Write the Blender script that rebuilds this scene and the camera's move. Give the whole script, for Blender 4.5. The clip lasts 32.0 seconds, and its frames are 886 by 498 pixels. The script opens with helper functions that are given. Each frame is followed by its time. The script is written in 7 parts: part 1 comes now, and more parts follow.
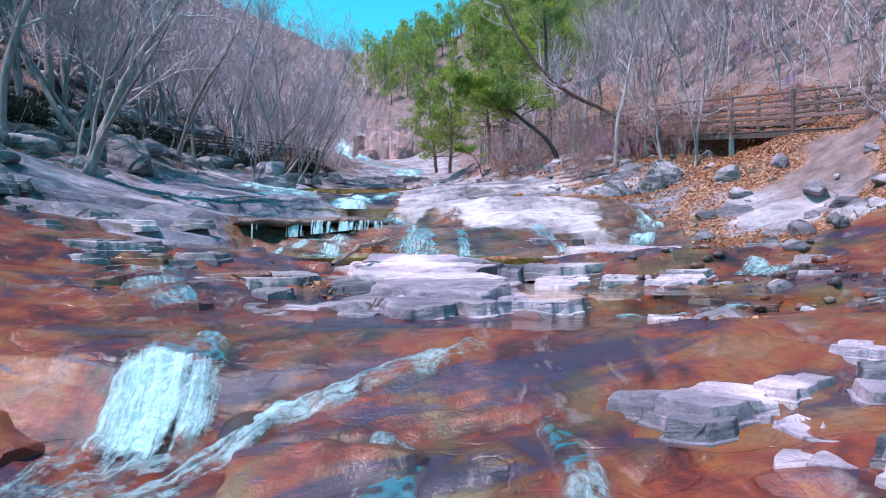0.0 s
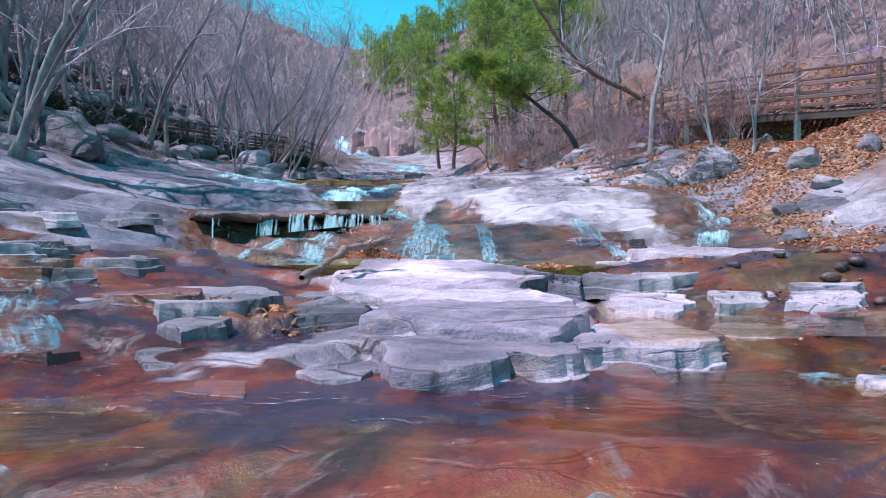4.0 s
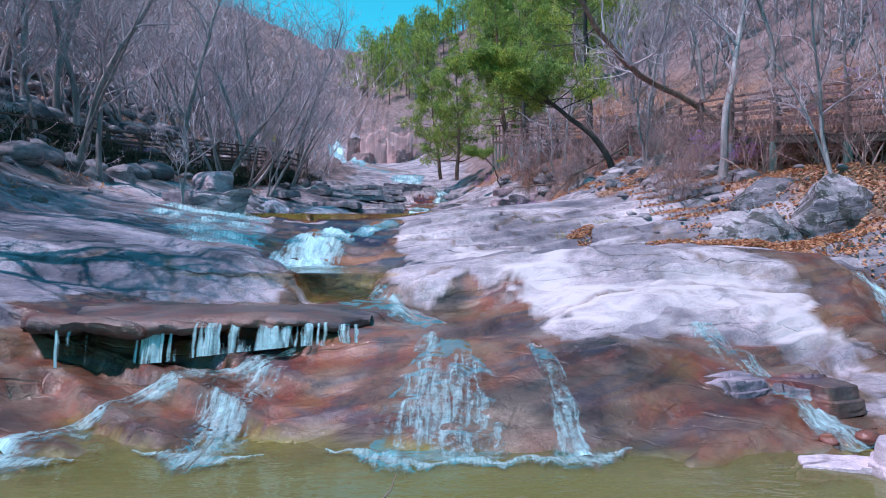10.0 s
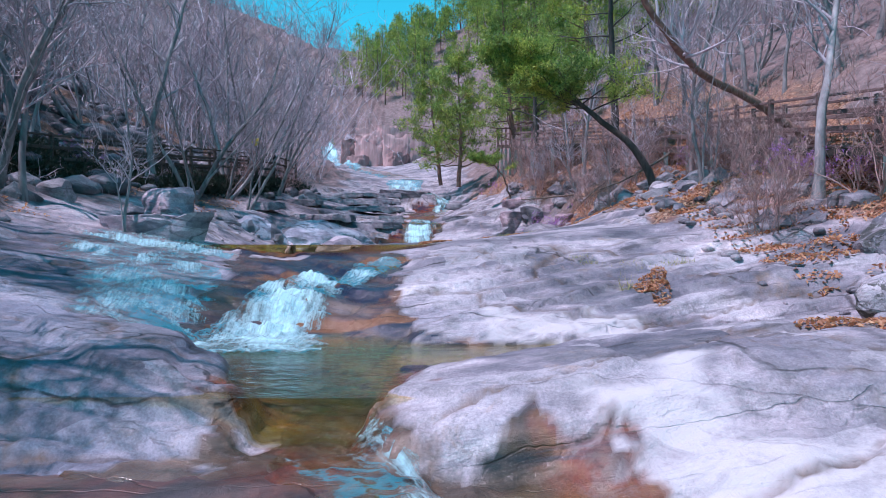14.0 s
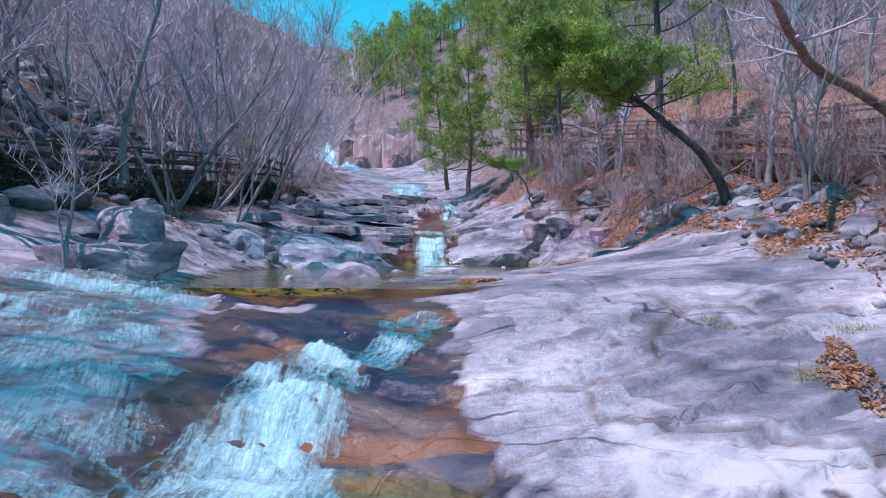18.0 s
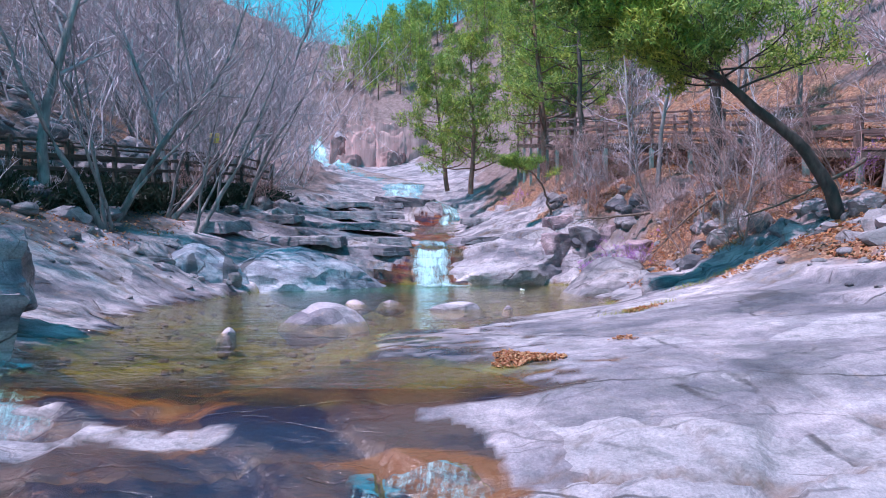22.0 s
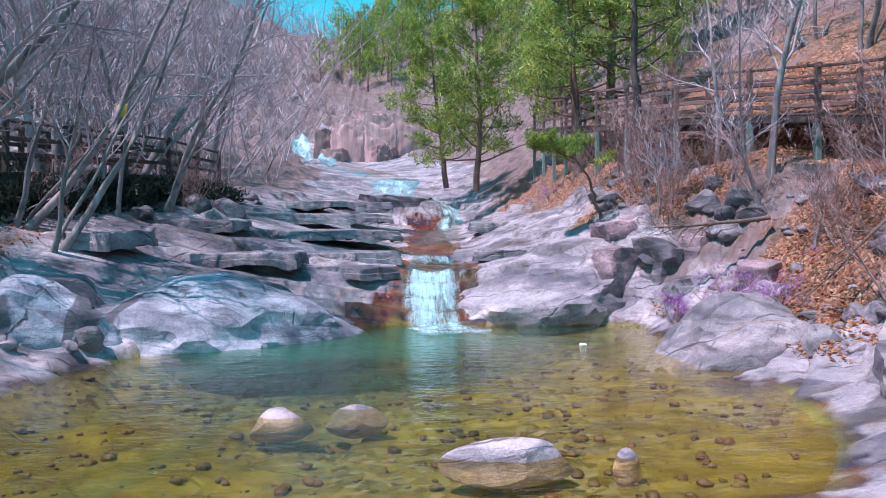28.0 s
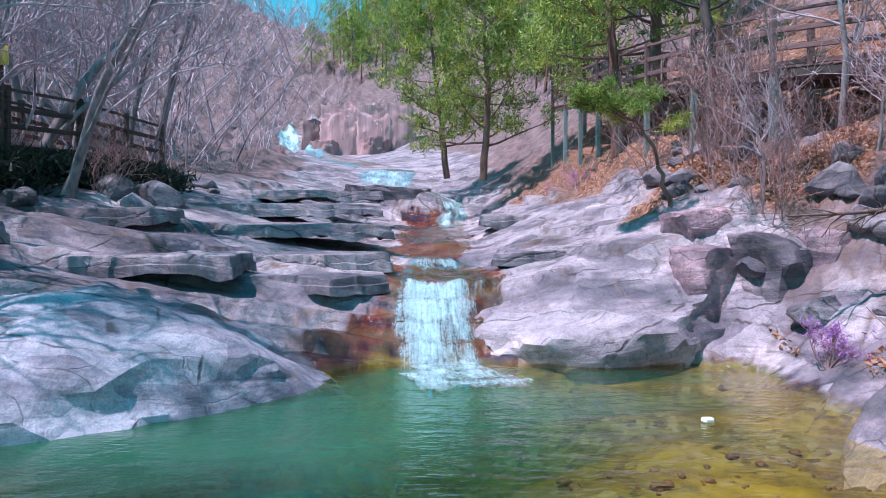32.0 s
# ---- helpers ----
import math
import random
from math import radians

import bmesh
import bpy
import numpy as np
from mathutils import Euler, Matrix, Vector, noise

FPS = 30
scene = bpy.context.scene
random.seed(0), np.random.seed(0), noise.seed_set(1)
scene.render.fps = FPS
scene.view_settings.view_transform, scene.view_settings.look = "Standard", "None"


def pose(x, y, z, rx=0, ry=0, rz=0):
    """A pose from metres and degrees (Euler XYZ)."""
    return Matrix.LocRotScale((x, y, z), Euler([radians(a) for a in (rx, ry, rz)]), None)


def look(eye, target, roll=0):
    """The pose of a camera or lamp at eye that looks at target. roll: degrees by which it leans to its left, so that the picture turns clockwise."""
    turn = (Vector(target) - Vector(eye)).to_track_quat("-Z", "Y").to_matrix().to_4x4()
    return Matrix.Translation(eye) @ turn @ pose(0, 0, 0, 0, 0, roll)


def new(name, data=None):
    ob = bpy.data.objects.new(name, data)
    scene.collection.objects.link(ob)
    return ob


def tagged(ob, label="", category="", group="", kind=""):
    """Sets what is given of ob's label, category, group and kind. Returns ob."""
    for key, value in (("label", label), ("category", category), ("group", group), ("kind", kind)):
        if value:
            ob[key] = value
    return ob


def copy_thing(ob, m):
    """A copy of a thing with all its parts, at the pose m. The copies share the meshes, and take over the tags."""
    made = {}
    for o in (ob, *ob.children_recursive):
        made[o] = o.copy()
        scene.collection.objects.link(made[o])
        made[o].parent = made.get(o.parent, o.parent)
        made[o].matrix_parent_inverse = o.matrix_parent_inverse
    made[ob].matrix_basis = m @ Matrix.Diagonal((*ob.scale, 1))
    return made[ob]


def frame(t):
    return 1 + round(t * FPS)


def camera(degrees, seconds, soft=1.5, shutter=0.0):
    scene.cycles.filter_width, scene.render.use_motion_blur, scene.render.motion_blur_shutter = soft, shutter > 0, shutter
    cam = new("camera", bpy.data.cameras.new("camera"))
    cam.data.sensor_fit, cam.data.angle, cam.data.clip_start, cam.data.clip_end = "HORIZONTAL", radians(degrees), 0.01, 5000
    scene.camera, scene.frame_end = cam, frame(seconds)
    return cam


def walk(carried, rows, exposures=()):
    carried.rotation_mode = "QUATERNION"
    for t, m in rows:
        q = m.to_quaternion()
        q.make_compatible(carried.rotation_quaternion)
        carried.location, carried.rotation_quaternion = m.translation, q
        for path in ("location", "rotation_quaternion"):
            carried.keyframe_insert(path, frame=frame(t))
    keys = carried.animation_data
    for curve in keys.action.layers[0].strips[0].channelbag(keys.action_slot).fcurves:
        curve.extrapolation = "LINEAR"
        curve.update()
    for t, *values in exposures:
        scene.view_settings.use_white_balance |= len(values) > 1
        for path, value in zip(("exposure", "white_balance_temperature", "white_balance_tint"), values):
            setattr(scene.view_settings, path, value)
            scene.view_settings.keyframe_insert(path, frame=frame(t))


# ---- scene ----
cam = camera(68.7, 32.0, soft=1.0)
METRES, EYE, TILT, LEAN, TURN = 32.0, 2.0, 0.0, 0.0, 0.0
ROWS = [
    (0.0, 0.0, 0.0, 0.0, 0.0, 0.0, -0.0),
    (0.5, -0.0007, 0.0123, 0.0, 0.01, 0.0, 0.0),
    (1.0, -0.0011, 0.0246, -0.0001, 0.01, -0.0, 0.01),
    (1.5, -0.0017, 0.0364, -0.0002, 0.02, -0.0, 0.02),
    (2.0, -0.0031, 0.0478, -0.0002, 0.02, -0.01, 0.0),
    (2.5, -0.0044, 0.0601, -0.0002, 0.03, -0.01, -0.02),
    (4.5, -0.0097, 0.1141, 0.0036, 0.0, -0.03, -0.09),
    (5.0, -0.0108, 0.1274, 0.0078, 0.01, 0.03, -0.09),
    (5.5, -0.0117, 0.1401, 0.012, 0.0, 0.05, -0.09),
    (6.0, -0.0126, 0.1524, 0.016, -0.0, 0.08, -0.11),
    (6.5, -0.0132, 0.1642, 0.0198, -0.01, 0.12, -0.09),
    (7.0, -0.0139, 0.176, 0.0233, -0.01, 0.18, -0.05),
    (7.5, -0.0149, 0.1882, 0.0266, -0.01, 0.18, -0.06),
    (8.0, -0.0161, 0.2014, 0.0299, -0.02, 0.17, -0.06),
    (8.5, -0.0171, 0.2152, 0.033, -0.05, 0.21, -0.04),
    (9.0, -0.0177, 0.2277, 0.0358, -0.07, 0.19, -0.03),
    (9.5, -0.0174, 0.2413, 0.0386, -0.08, 0.22, 0.01),
    (10.0, -0.017, 0.2549, 0.0416, -0.13, 0.21, 0.01),
    (10.5, -0.0167, 0.2688, 0.0449, -0.17, 0.23, 0.01),
    (11.0, -0.0166, 0.2831, 0.0481, -0.22, 0.23, 0.01),
    (11.5, -0.0171, 0.2976, 0.0513, -0.28, 0.24, -0.01),
    (12.0, -0.0183, 0.3121, 0.0544, -0.35, 0.23, -0.02),
    (12.5, -0.02, 0.3267, 0.0576, -0.39, 0.21, 0.0),
    (13.0, -0.0226, 0.3413, 0.0609, -0.45, 0.23, -0.01),
    (13.5, -0.0254, 0.3556, 0.0641, -0.5, 0.23, -0.02),
    (14.0, -0.0285, 0.3692, 0.0676, -0.54, 0.24, -0.01),
    (14.5, -0.0322, 0.3823, 0.0708, -0.59, 0.25, -0.0),
    (16.5, -0.0476, 0.4315, 0.0817, -0.87, 0.26, -0.19),
    (17.0, -0.0503, 0.4453, 0.084, -0.91, 0.28, -0.19),
    (17.5, -0.0524, 0.4597, 0.0862, -0.95, 0.29, -0.18),
    (18.0, -0.0542, 0.4747, 0.0886, -0.99, 0.27, -0.19),
    (18.5, -0.0556, 0.4907, 0.091, -1.04, 0.27, -0.23),
    (19.0, -0.0567, 0.5069, 0.0933, -1.09, 0.24, -0.2),
    (19.5, -0.0576, 0.5234, 0.0955, -1.14, 0.23, -0.2),
    (20.0, -0.0585, 0.5401, 0.098, -1.2, 0.21, -0.22),
    (20.5, -0.0592, 0.5569, 0.1006, -1.24, 0.2, -0.23),
    (21.0, -0.0599, 0.5738, 0.1025, -1.31, 0.18, -0.2),
    (21.5, -0.0602, 0.5911, 0.1046, -1.36, 0.15, -0.19),
    (22.0, -0.0603, 0.6082, 0.1066, -1.42, 0.14, -0.21),
    (22.5, -0.0606, 0.6256, 0.1084, -1.49, 0.1, -0.18),
    (23.0, -0.061, 0.6433, 0.11, -1.54, 0.11, -0.19),
    (23.5, -0.0615, 0.6612, 0.1119, -1.61, 0.08, -0.19),
    (24.0, -0.0621, 0.6792, 0.1138, -1.66, 0.08, -0.18),
    (24.5, -0.0624, 0.6972, 0.1158, -1.71, 0.05, -0.17),
    (25.0, -0.0631, 0.7157, 0.1181, -1.77, 0.03, -0.15),
    (25.5, -0.0637, 0.7346, 0.1205, -1.83, 0.02, -0.14),
    (27.5, -0.0638, 0.8118, 0.1234, -1.98, 0.08, -0.09),
    (28.0, -0.0639, 0.8309, 0.1236, -2.04, 0.03, -0.07),
    (28.5, -0.064, 0.8502, 0.1239, -2.1, 0.05, -0.07),
    (29.0, -0.0643, 0.8694, 0.1242, -2.14, 0.05, -0.08),
    (29.5, -0.0645, 0.8885, 0.1243, -2.19, 0.02, -0.1),
    (30.0, -0.0645, 0.9076, 0.1243, -2.23, -0.0, -0.12),
    (30.5, -0.0647, 0.9269, 0.1243, -2.27, -0.01, -0.09),
    (31.0, -0.0647, 0.9459, 0.1243, -2.33, 0.01, -0.09),
    (31.5, -0.0649, 0.9647, 0.1242, -2.38, 0.01, -0.11),
    (32.0, -0.065, 0.9823, 0.1241, -2.42, -0.0, -0.13),
]
walk(cam, [(t, pose(0, 0, EYE, TILT, LEAN, TURN) @ pose(METRES * x, METRES * y, METRES * z, 90 + pitch, roll, yaw)) for t, x, y, z, yaw, pitch, roll in ROWS], [(0.0, 0.55, 5900, 24), (3.0, 0.48, 6000, 24), (6.0, 0.22, 5600, 24), (9.0, 0.24, 5700, 24), (12.0, 0.24, 5750, 24), (17.0, 0.22, 5550, 24), (20.0, 0.4, 5650, 24), (24.0, 0.55, 5800, 24), (28.0, 0.52, 5950, 24), (32.0, 0.52, 5850, 24)])

# ---- daylight ----
SUN_WAY = Vector((-0.66, -0.36, 1.45)).normalized()
world = bpy.data.worlds.new("spring_sky")
scene.world = world
world.use_nodes = True
wn = world.node_tree
sky = wn.nodes.new("ShaderNodeTexSky")
sky.sky_type, sky.sun_disc = "NISHITA", False
sky.sun_elevation = math.asin(SUN_WAY.z)
sky.sun_rotation = math.atan2(SUN_WAY.x, SUN_WAY.y)
sky.air_density, sky.dust_density, sky.ozone_density = 1.0, 0.3, 1.0
grade = wn.nodes.new("ShaderNodeMix")
grade.data_type, grade.blend_type = "RGBA", "MULTIPLY"
grade.inputs[0].default_value = 1.0
grade.inputs[7].default_value = (0.19, 1.36, 1.06, 1)
wn.links.new(sky.outputs[0], grade.inputs[6])
wn.links.new(grade.outputs[2], wn.nodes["Background"].inputs[0])
wn.nodes["Background"].inputs[1].default_value = 0.15
sun = new("sun", bpy.data.lights.new("sun", "SUN"))
sun.data.energy, sun.data.angle, sun.data.color = 4.6, radians(0.6), (1.0, 0.85, 0.85)
sun.matrix_world = look(SUN_WAY * 80, (0, 0, 0))

# ---- materials ----
def material(name):
    m = bpy.data.materials.new(name)
    m.use_nodes = True
    return m, m.node_tree, m.node_tree.nodes["Principled BSDF"]


def node(tree, kind, links=(), **values):
    n = tree.nodes.new(kind)
    for slot, source in links:
        tree.links.new(source, n.inputs[slot])
    return n


def coords(tree, scale=(1, 1, 1)):
    g = node(tree, "ShaderNodeNewGeometry")
    m = node(tree, "ShaderNodeMapping", [(0, g.outputs["Position"])])
    m.inputs["Scale"].default_value = scale
    return m.outputs[0]


def grain(tree, where, scale, detail=6.0, rough=0.6, warp=0.0):
    n = node(tree, "ShaderNodeTexNoise", [("Vector", where)])
    n.inputs["Scale"].default_value, n.inputs["Detail"].default_value = scale, detail
    n.inputs["Roughness"].default_value, n.inputs["Distortion"].default_value = rough, warp
    return n.outputs["Fac"]


def ramp(tree, fac, *stops):
    n = node(tree, "ShaderNodeValToRGB", [(0, fac)])
    els = n.color_ramp.elements
    while len(els) < len(stops):
        els.new(0.5)
    for e, (at, c) in zip(els, stops):
        e.position = at
        e.color = (*c, 1) if len(c) == 3 else c
    return n.outputs[0]


def span(tree, fac, lo, hi, out_lo=0.0, out_hi=1.0):
    n = node(tree, "ShaderNodeMapRange", [(0, fac)])
    n.inputs[1].default_value, n.inputs[2].default_value = lo, hi
    n.inputs[3].default_value, n.inputs[4].default_value = out_lo, out_hi
    return n.outputs[0]


def blend(tree, fac, a, b, how="MIX"):
    n = node(tree, "ShaderNodeMix")
    n.data_type, n.blend_type = "RGBA", how
    for slot, v in ((0, fac), (6, a), (7, b)):
        if isinstance(v, (int, float)):
            n.inputs[slot].default_value = v
        elif isinstance(v, tuple):
            n.inputs[slot].default_value = (*v, 1)
        else:
            tree.links.new(v, n.inputs[slot])
    return n.outputs[2]


def calc(tree, how, a, b=0.0):
    n = node(tree, "ShaderNodeMath")
    n.operation = how
    for slot, v in ((0, a), (1, b)):
        if isinstance(v, (int, float)):
            n.inputs[slot].default_value = v
        else:
            tree.links.new(v, n.inputs[slot])
    return n.outputs[0]


def relief(tree, bsdf, height, strength, distance):
    b = node(tree, "ShaderNodeBump", [("Height", height)])
    b.inputs["Strength"].default_value, b.inputs["Distance"].default_value = strength, distance
    tree.links.new(b.outputs[0], bsdf.inputs["Normal"])


def mask(tree, name):
    n = node(tree, "ShaderNodeAttribute")
    n.attribute_name = name
    return n.outputs["Fac"]


def facets(tree, scale, stretch, turn, seed=0.0):
    """Height of broken stone: every cell of the pattern is a tilted plane of its own."""
    g = node(tree, "ShaderNodeNewGeometry")
    wob = node(tree, "ShaderNodeTexNoise", [("Vector", g.outputs["Position"])])
    wob.inputs["Scale"].default_value = 0.9 * scale
    soft = node(tree, "ShaderNodeVectorMath", [(0, wob.outputs["Color"])])
    soft.operation = "SCALE"
    soft.inputs["Scale"].default_value = 0.35 / scale
    shift = node(tree, "ShaderNodeVectorMath", [(0, g.outputs["Position"]), (1, soft.outputs[0])])
    m = node(tree, "ShaderNodeMapping", [(0, shift.outputs[0])])
    m.inputs["Scale"].default_value = tuple(scale * v for v in stretch)
    m.inputs["Rotation"].default_value, m.inputs["Location"].default_value = turn, (seed, seed, 0)
    cell = node(tree, "ShaderNodeTexVoronoi", [("Vector", m.outputs[0])])
    cell.inputs["Scale"].default_value = 1.0
    away = node(tree, "ShaderNodeVectorMath", [(0, m.outputs[0]), (1, cell.outputs["Position"])])
    away.operation = "SUBTRACT"
    way = node(tree, "ShaderNodeVectorMath", [(0, cell.outputs["Color"])])
    way.operation = "SUBTRACT"
    way.inputs[1].default_value = (0.5, 0.5, 0.5)
    dot = node(tree, "ShaderNodeVectorMath", [(0, away.outputs[0]), (1, way.outputs[0])])
    dot.operation = "DOT_PRODUCT"
    pick = node(tree, "ShaderNodeSeparateColor", [(0, cell.outputs["Color"])])
    tilt = calc(tree, "MULTIPLY", dot.outputs["Value"], 1.5)
    return calc(tree, "ADD", tilt, calc(tree, "MULTIPLY", pick.outputs[2], 0.35)), pick.outputs[0]


def strata(tree, pack, seed, detail=5, rough=0.6):
    """Noise along the thin, slightly dipping layers of the rock."""
    g = node(tree, "ShaderNodeNewGeometry")
    s = node(tree, "ShaderNodeSeparateXYZ", [(0, g.outputs["Position"])])
    z = calc(tree, "ADD", s.outputs[2], calc(tree, "ADD", calc(tree, "MULTIPLY", calc(tree, "ABSOLUTE", calc(tree, "ADD", s.outputs[0], 1.6)), -0.17), calc(tree, "MULTIPLY", s.outputs[1], -0.03)))
    c = node(tree, "ShaderNodeCombineXYZ", [(0, calc(tree, "MULTIPLY", s.outputs[0], 0.55)), (1, calc(tree, "MULTIPLY", s.outputs[1], 0.7)), (2, calc(tree, "MULTIPLY", z, pack))])
    off = node(tree, "ShaderNodeVectorMath", [(0, c.outputs[0])])
    off.inputs[1].default_value = (seed, seed * 2, 0)
    return grain(tree, off.outputs[0], 1.0, detail, rough, 0.35)


def rock_colour(tree):
    """Granite: pinkish and bluish grey in weathered layers, pale broken faces, lichen, fine speckle and rusty seams."""
    p = coords(tree)
    big = grain(tree, coords(tree, (0.7, 0.9, 1.3)), 0.75, 6, 0.6, 0.5)
    mid = grain(tree, p, 3.4, 8, 0.68, 0.5)
    fine = grain(tree, p, 46, 3, 0.7)
    layer, thin = strata(tree, 3.6, 3.0, 5, 0.55), strata(tree, 8.0, 8.0, 5, 0.55)
    f1, pick = facets(tree, 1.15, (0.6, 1.25, 2.2), (0.15, 0.1, -0.3))
    f2, pick2 = facets(tree, 4.2, (0.7, 1.1, 2.0), (-0.2, 0.3, 0.4), 5.0)
    c = ramp(tree, big, (0.36, (0.13, 0.125, 0.15)), (0.45, (0.255, 0.225, 0.255)), (0.54, (0.42, 0.36, 0.39)), (0.63, (0.58, 0.51, 0.535)))
    c = blend(tree, span(tree, layer, 0.42, 0.60), blend(tree, 1.0, c, (0.62, 0.63, 0.68), "MULTIPLY"), blend(tree, 1.0, c, (1.16, 1.13, 1.13), "MULTIPLY"))
    c = blend(tree, span(tree, pick, 0.62, 0.68, 0, 0.5), c, (0.55, 0.49, 0.52))
    c = blend(tree, span(tree, pick2, 0.75, 0.80, 0, 0.35), c, (0.235, 0.215, 0.23))
    c = blend(tree, span(tree, mid, 0.54, 0.66, 0, 0.62), c, (0.155, 0.15, 0.16))
    c = blend(tree, span(tree, grain(tree, p, 1.3, 6, 0.7, 1.0), 0.60, 0.68, 0, 0.45), c, (0.38, 0.255, 0.19))
    seam = span(tree, thin, 0.33, 0.40, 1.0, 0.0)
    seam = calc(tree, "MULTIPLY", seam, span(tree, grain(tree, p, 0.7, 3), 0.42, 0.55))
    c = blend(tree, calc(tree, "MULTIPLY", seam, 0.7), c, (0.065, 0.055, 0.06))
    # thin joints: long dark cracks that die out here and there
    sway = node(tree, "ShaderNodeTexNoise", [("Vector", p)])
    sway.inputs["Scale"].default_value, sway.inputs["Detail"].default_value = 1.6, 4.0
    bent = node(tree, "ShaderNodeVectorMath", [(0, sway.outputs["Color"])])
    bent.operation = "MULTIPLY_ADD"
    bent.inputs[1].default_value = (0.3, 0.3, 0.3)
    tree.links.new(p, bent.inputs[2])
    for size, stretch, turn, width, share in ((0.55, (0.45, 1.3, 1.3), -0.6, 0.012, 0.8), (1.3, (0.36, 1.5, 1.2), -0.45, 0.014, 0.4)):
        m = node(tree, "ShaderNodeMapping", [(0, bent.outputs[0])])
        m.inputs["Scale"].default_value, m.inputs["Rotation"].default_value = tuple(size * v for v in stretch), (0.1, 0.05, turn)
        cell = node(tree, "ShaderNodeTexVoronoi", [("Vector", m.outputs[0])])
        cell.feature = "DISTANCE_TO_EDGE"
        cell.inputs["Scale"].default_value = 1.0
        line = calc(tree, "MULTIPLY", span(tree, cell.outputs["Distance"], 0.3 * width, width, 1.0, 0.0), span(tree, grain(tree, p, 1.1 + size, 3), 0.44, 0.56, 0, share))
        c = blend(tree, line, c, (0.05, 0.042, 0.048))
        mid = calc(tree, "SUBTRACT", mid, calc(tree, "MULTIPLY", line, 0.5))
    c = blend(tree, 1.0, c, ramp(tree, grain(tree, p, 7.5, 9, 0.72, 0.6), (0.34, (0.72, 0.72, 0.74)), (0.5, (0.96, 0.96, 0.96)), (0.64, (1.14, 1.12, 1.12))), "MULTIPLY")
    c = blend(tree, span(tree, fine, 0.35, 0.7), c, blend(tree, 1.0, c, (0.64, 0.64, 0.66), "MULTIPLY"))
    height = calc(tree, "ADD", calc(tree, "MULTIPLY", mid, 0.45), calc(tree, "MULTIPLY", fine, 0.08))
    height = calc(tree, "ADD", height, calc(tree, "MULTIPLY", thin, 0.36))
    height = calc(tree, "ADD", height, calc(tree, "ADD", calc(tree, "MULTIPLY", f1, 0.42), calc(tree, "MULTIPLY", f2, 0.24)))
    return c, height


def wet_colour(tree):
    """Iron-stained wet bedrock: rust red, brown, olive algae, and reflected sky painted as blue-black layers."""
    p = coords(tree, (1.0, 0.62, 1.0))
    a = blend(tree, 0.5, grain(tree, p, 1.25, 7, 0.6, 0.9), strata(tree, 3.5, 1.0))
    b = grain(tree, p, 0.7, 5, 0.6, 0.7)
    fine = grain(tree, p, 21, 4, 0.7)
    c = ramp(tree, a, (0.38, (0.010, 0.006, 0.012)), (0.45, (0.07, 0.014, 0.014)), (0.51, (0.20, 0.036, 0.018)), (0.57, (0.23, 0.075, 0.024)), (0.68, (0.20, 0.125, 0.075)))
    c = blend(tree, span(tree, b, 0.50, 0.63, 0, 0.8), c, ramp(tree, a, (0.40, (0.035, 0.028, 0.016)), (0.60, (0.15, 0.115, 0.045))))
    # navy layers: the sky's reflection on wet rock, put into the colour
    c = blend(tree, span(tree, strata(tree, 6.0, 5.0), 0.52, 0.60, 0, 0.8), c, (0.028, 0.024, 0.058))
    c = blend(tree, span(tree, grain(tree, p, 2.2, 6, 0.65, 0.6), 0.58, 0.65, 0, 0.5), c, (0.26, 0.20, 0.19))
    c = blend(tree, span(tree, fine, 0.4, 0.75, 0, 0.45), c, (0.045, 0.025, 0.02))
    return c, calc(tree, "ADD", calc(tree, "MULTIPLY", a, 0.6), calc(tree, "MULTIPLY", fine, 0.16))


def litter_colour(tree):
    p = coords(tree)
    cells = node(tree, "ShaderNodeTexVoronoi", [("Vector", p)])
    cells.inputs["Scale"].default_value = 17
    pick = node(tree, "ShaderNodeSeparateColor", [(0, cells.outputs["Color"])])
    c = ramp(tree, pick.outputs[0], (0.0, (0.08, 0.035, 0.022)), (0.4, (0.20, 0.085, 0.05)), (0.7, (0.32, 0.145, 0.085)), (1.0, (0.42, 0.27, 0.18)))
    c = blend(tree, span(tree, grain(tree, p, 1.3, 5), 0.52, 0.66, 0, 0.8), c, (0.10, 0.07, 0.055))
    return c, calc(tree, "SUBTRACT", 1.0, cells.outputs["Distance"])


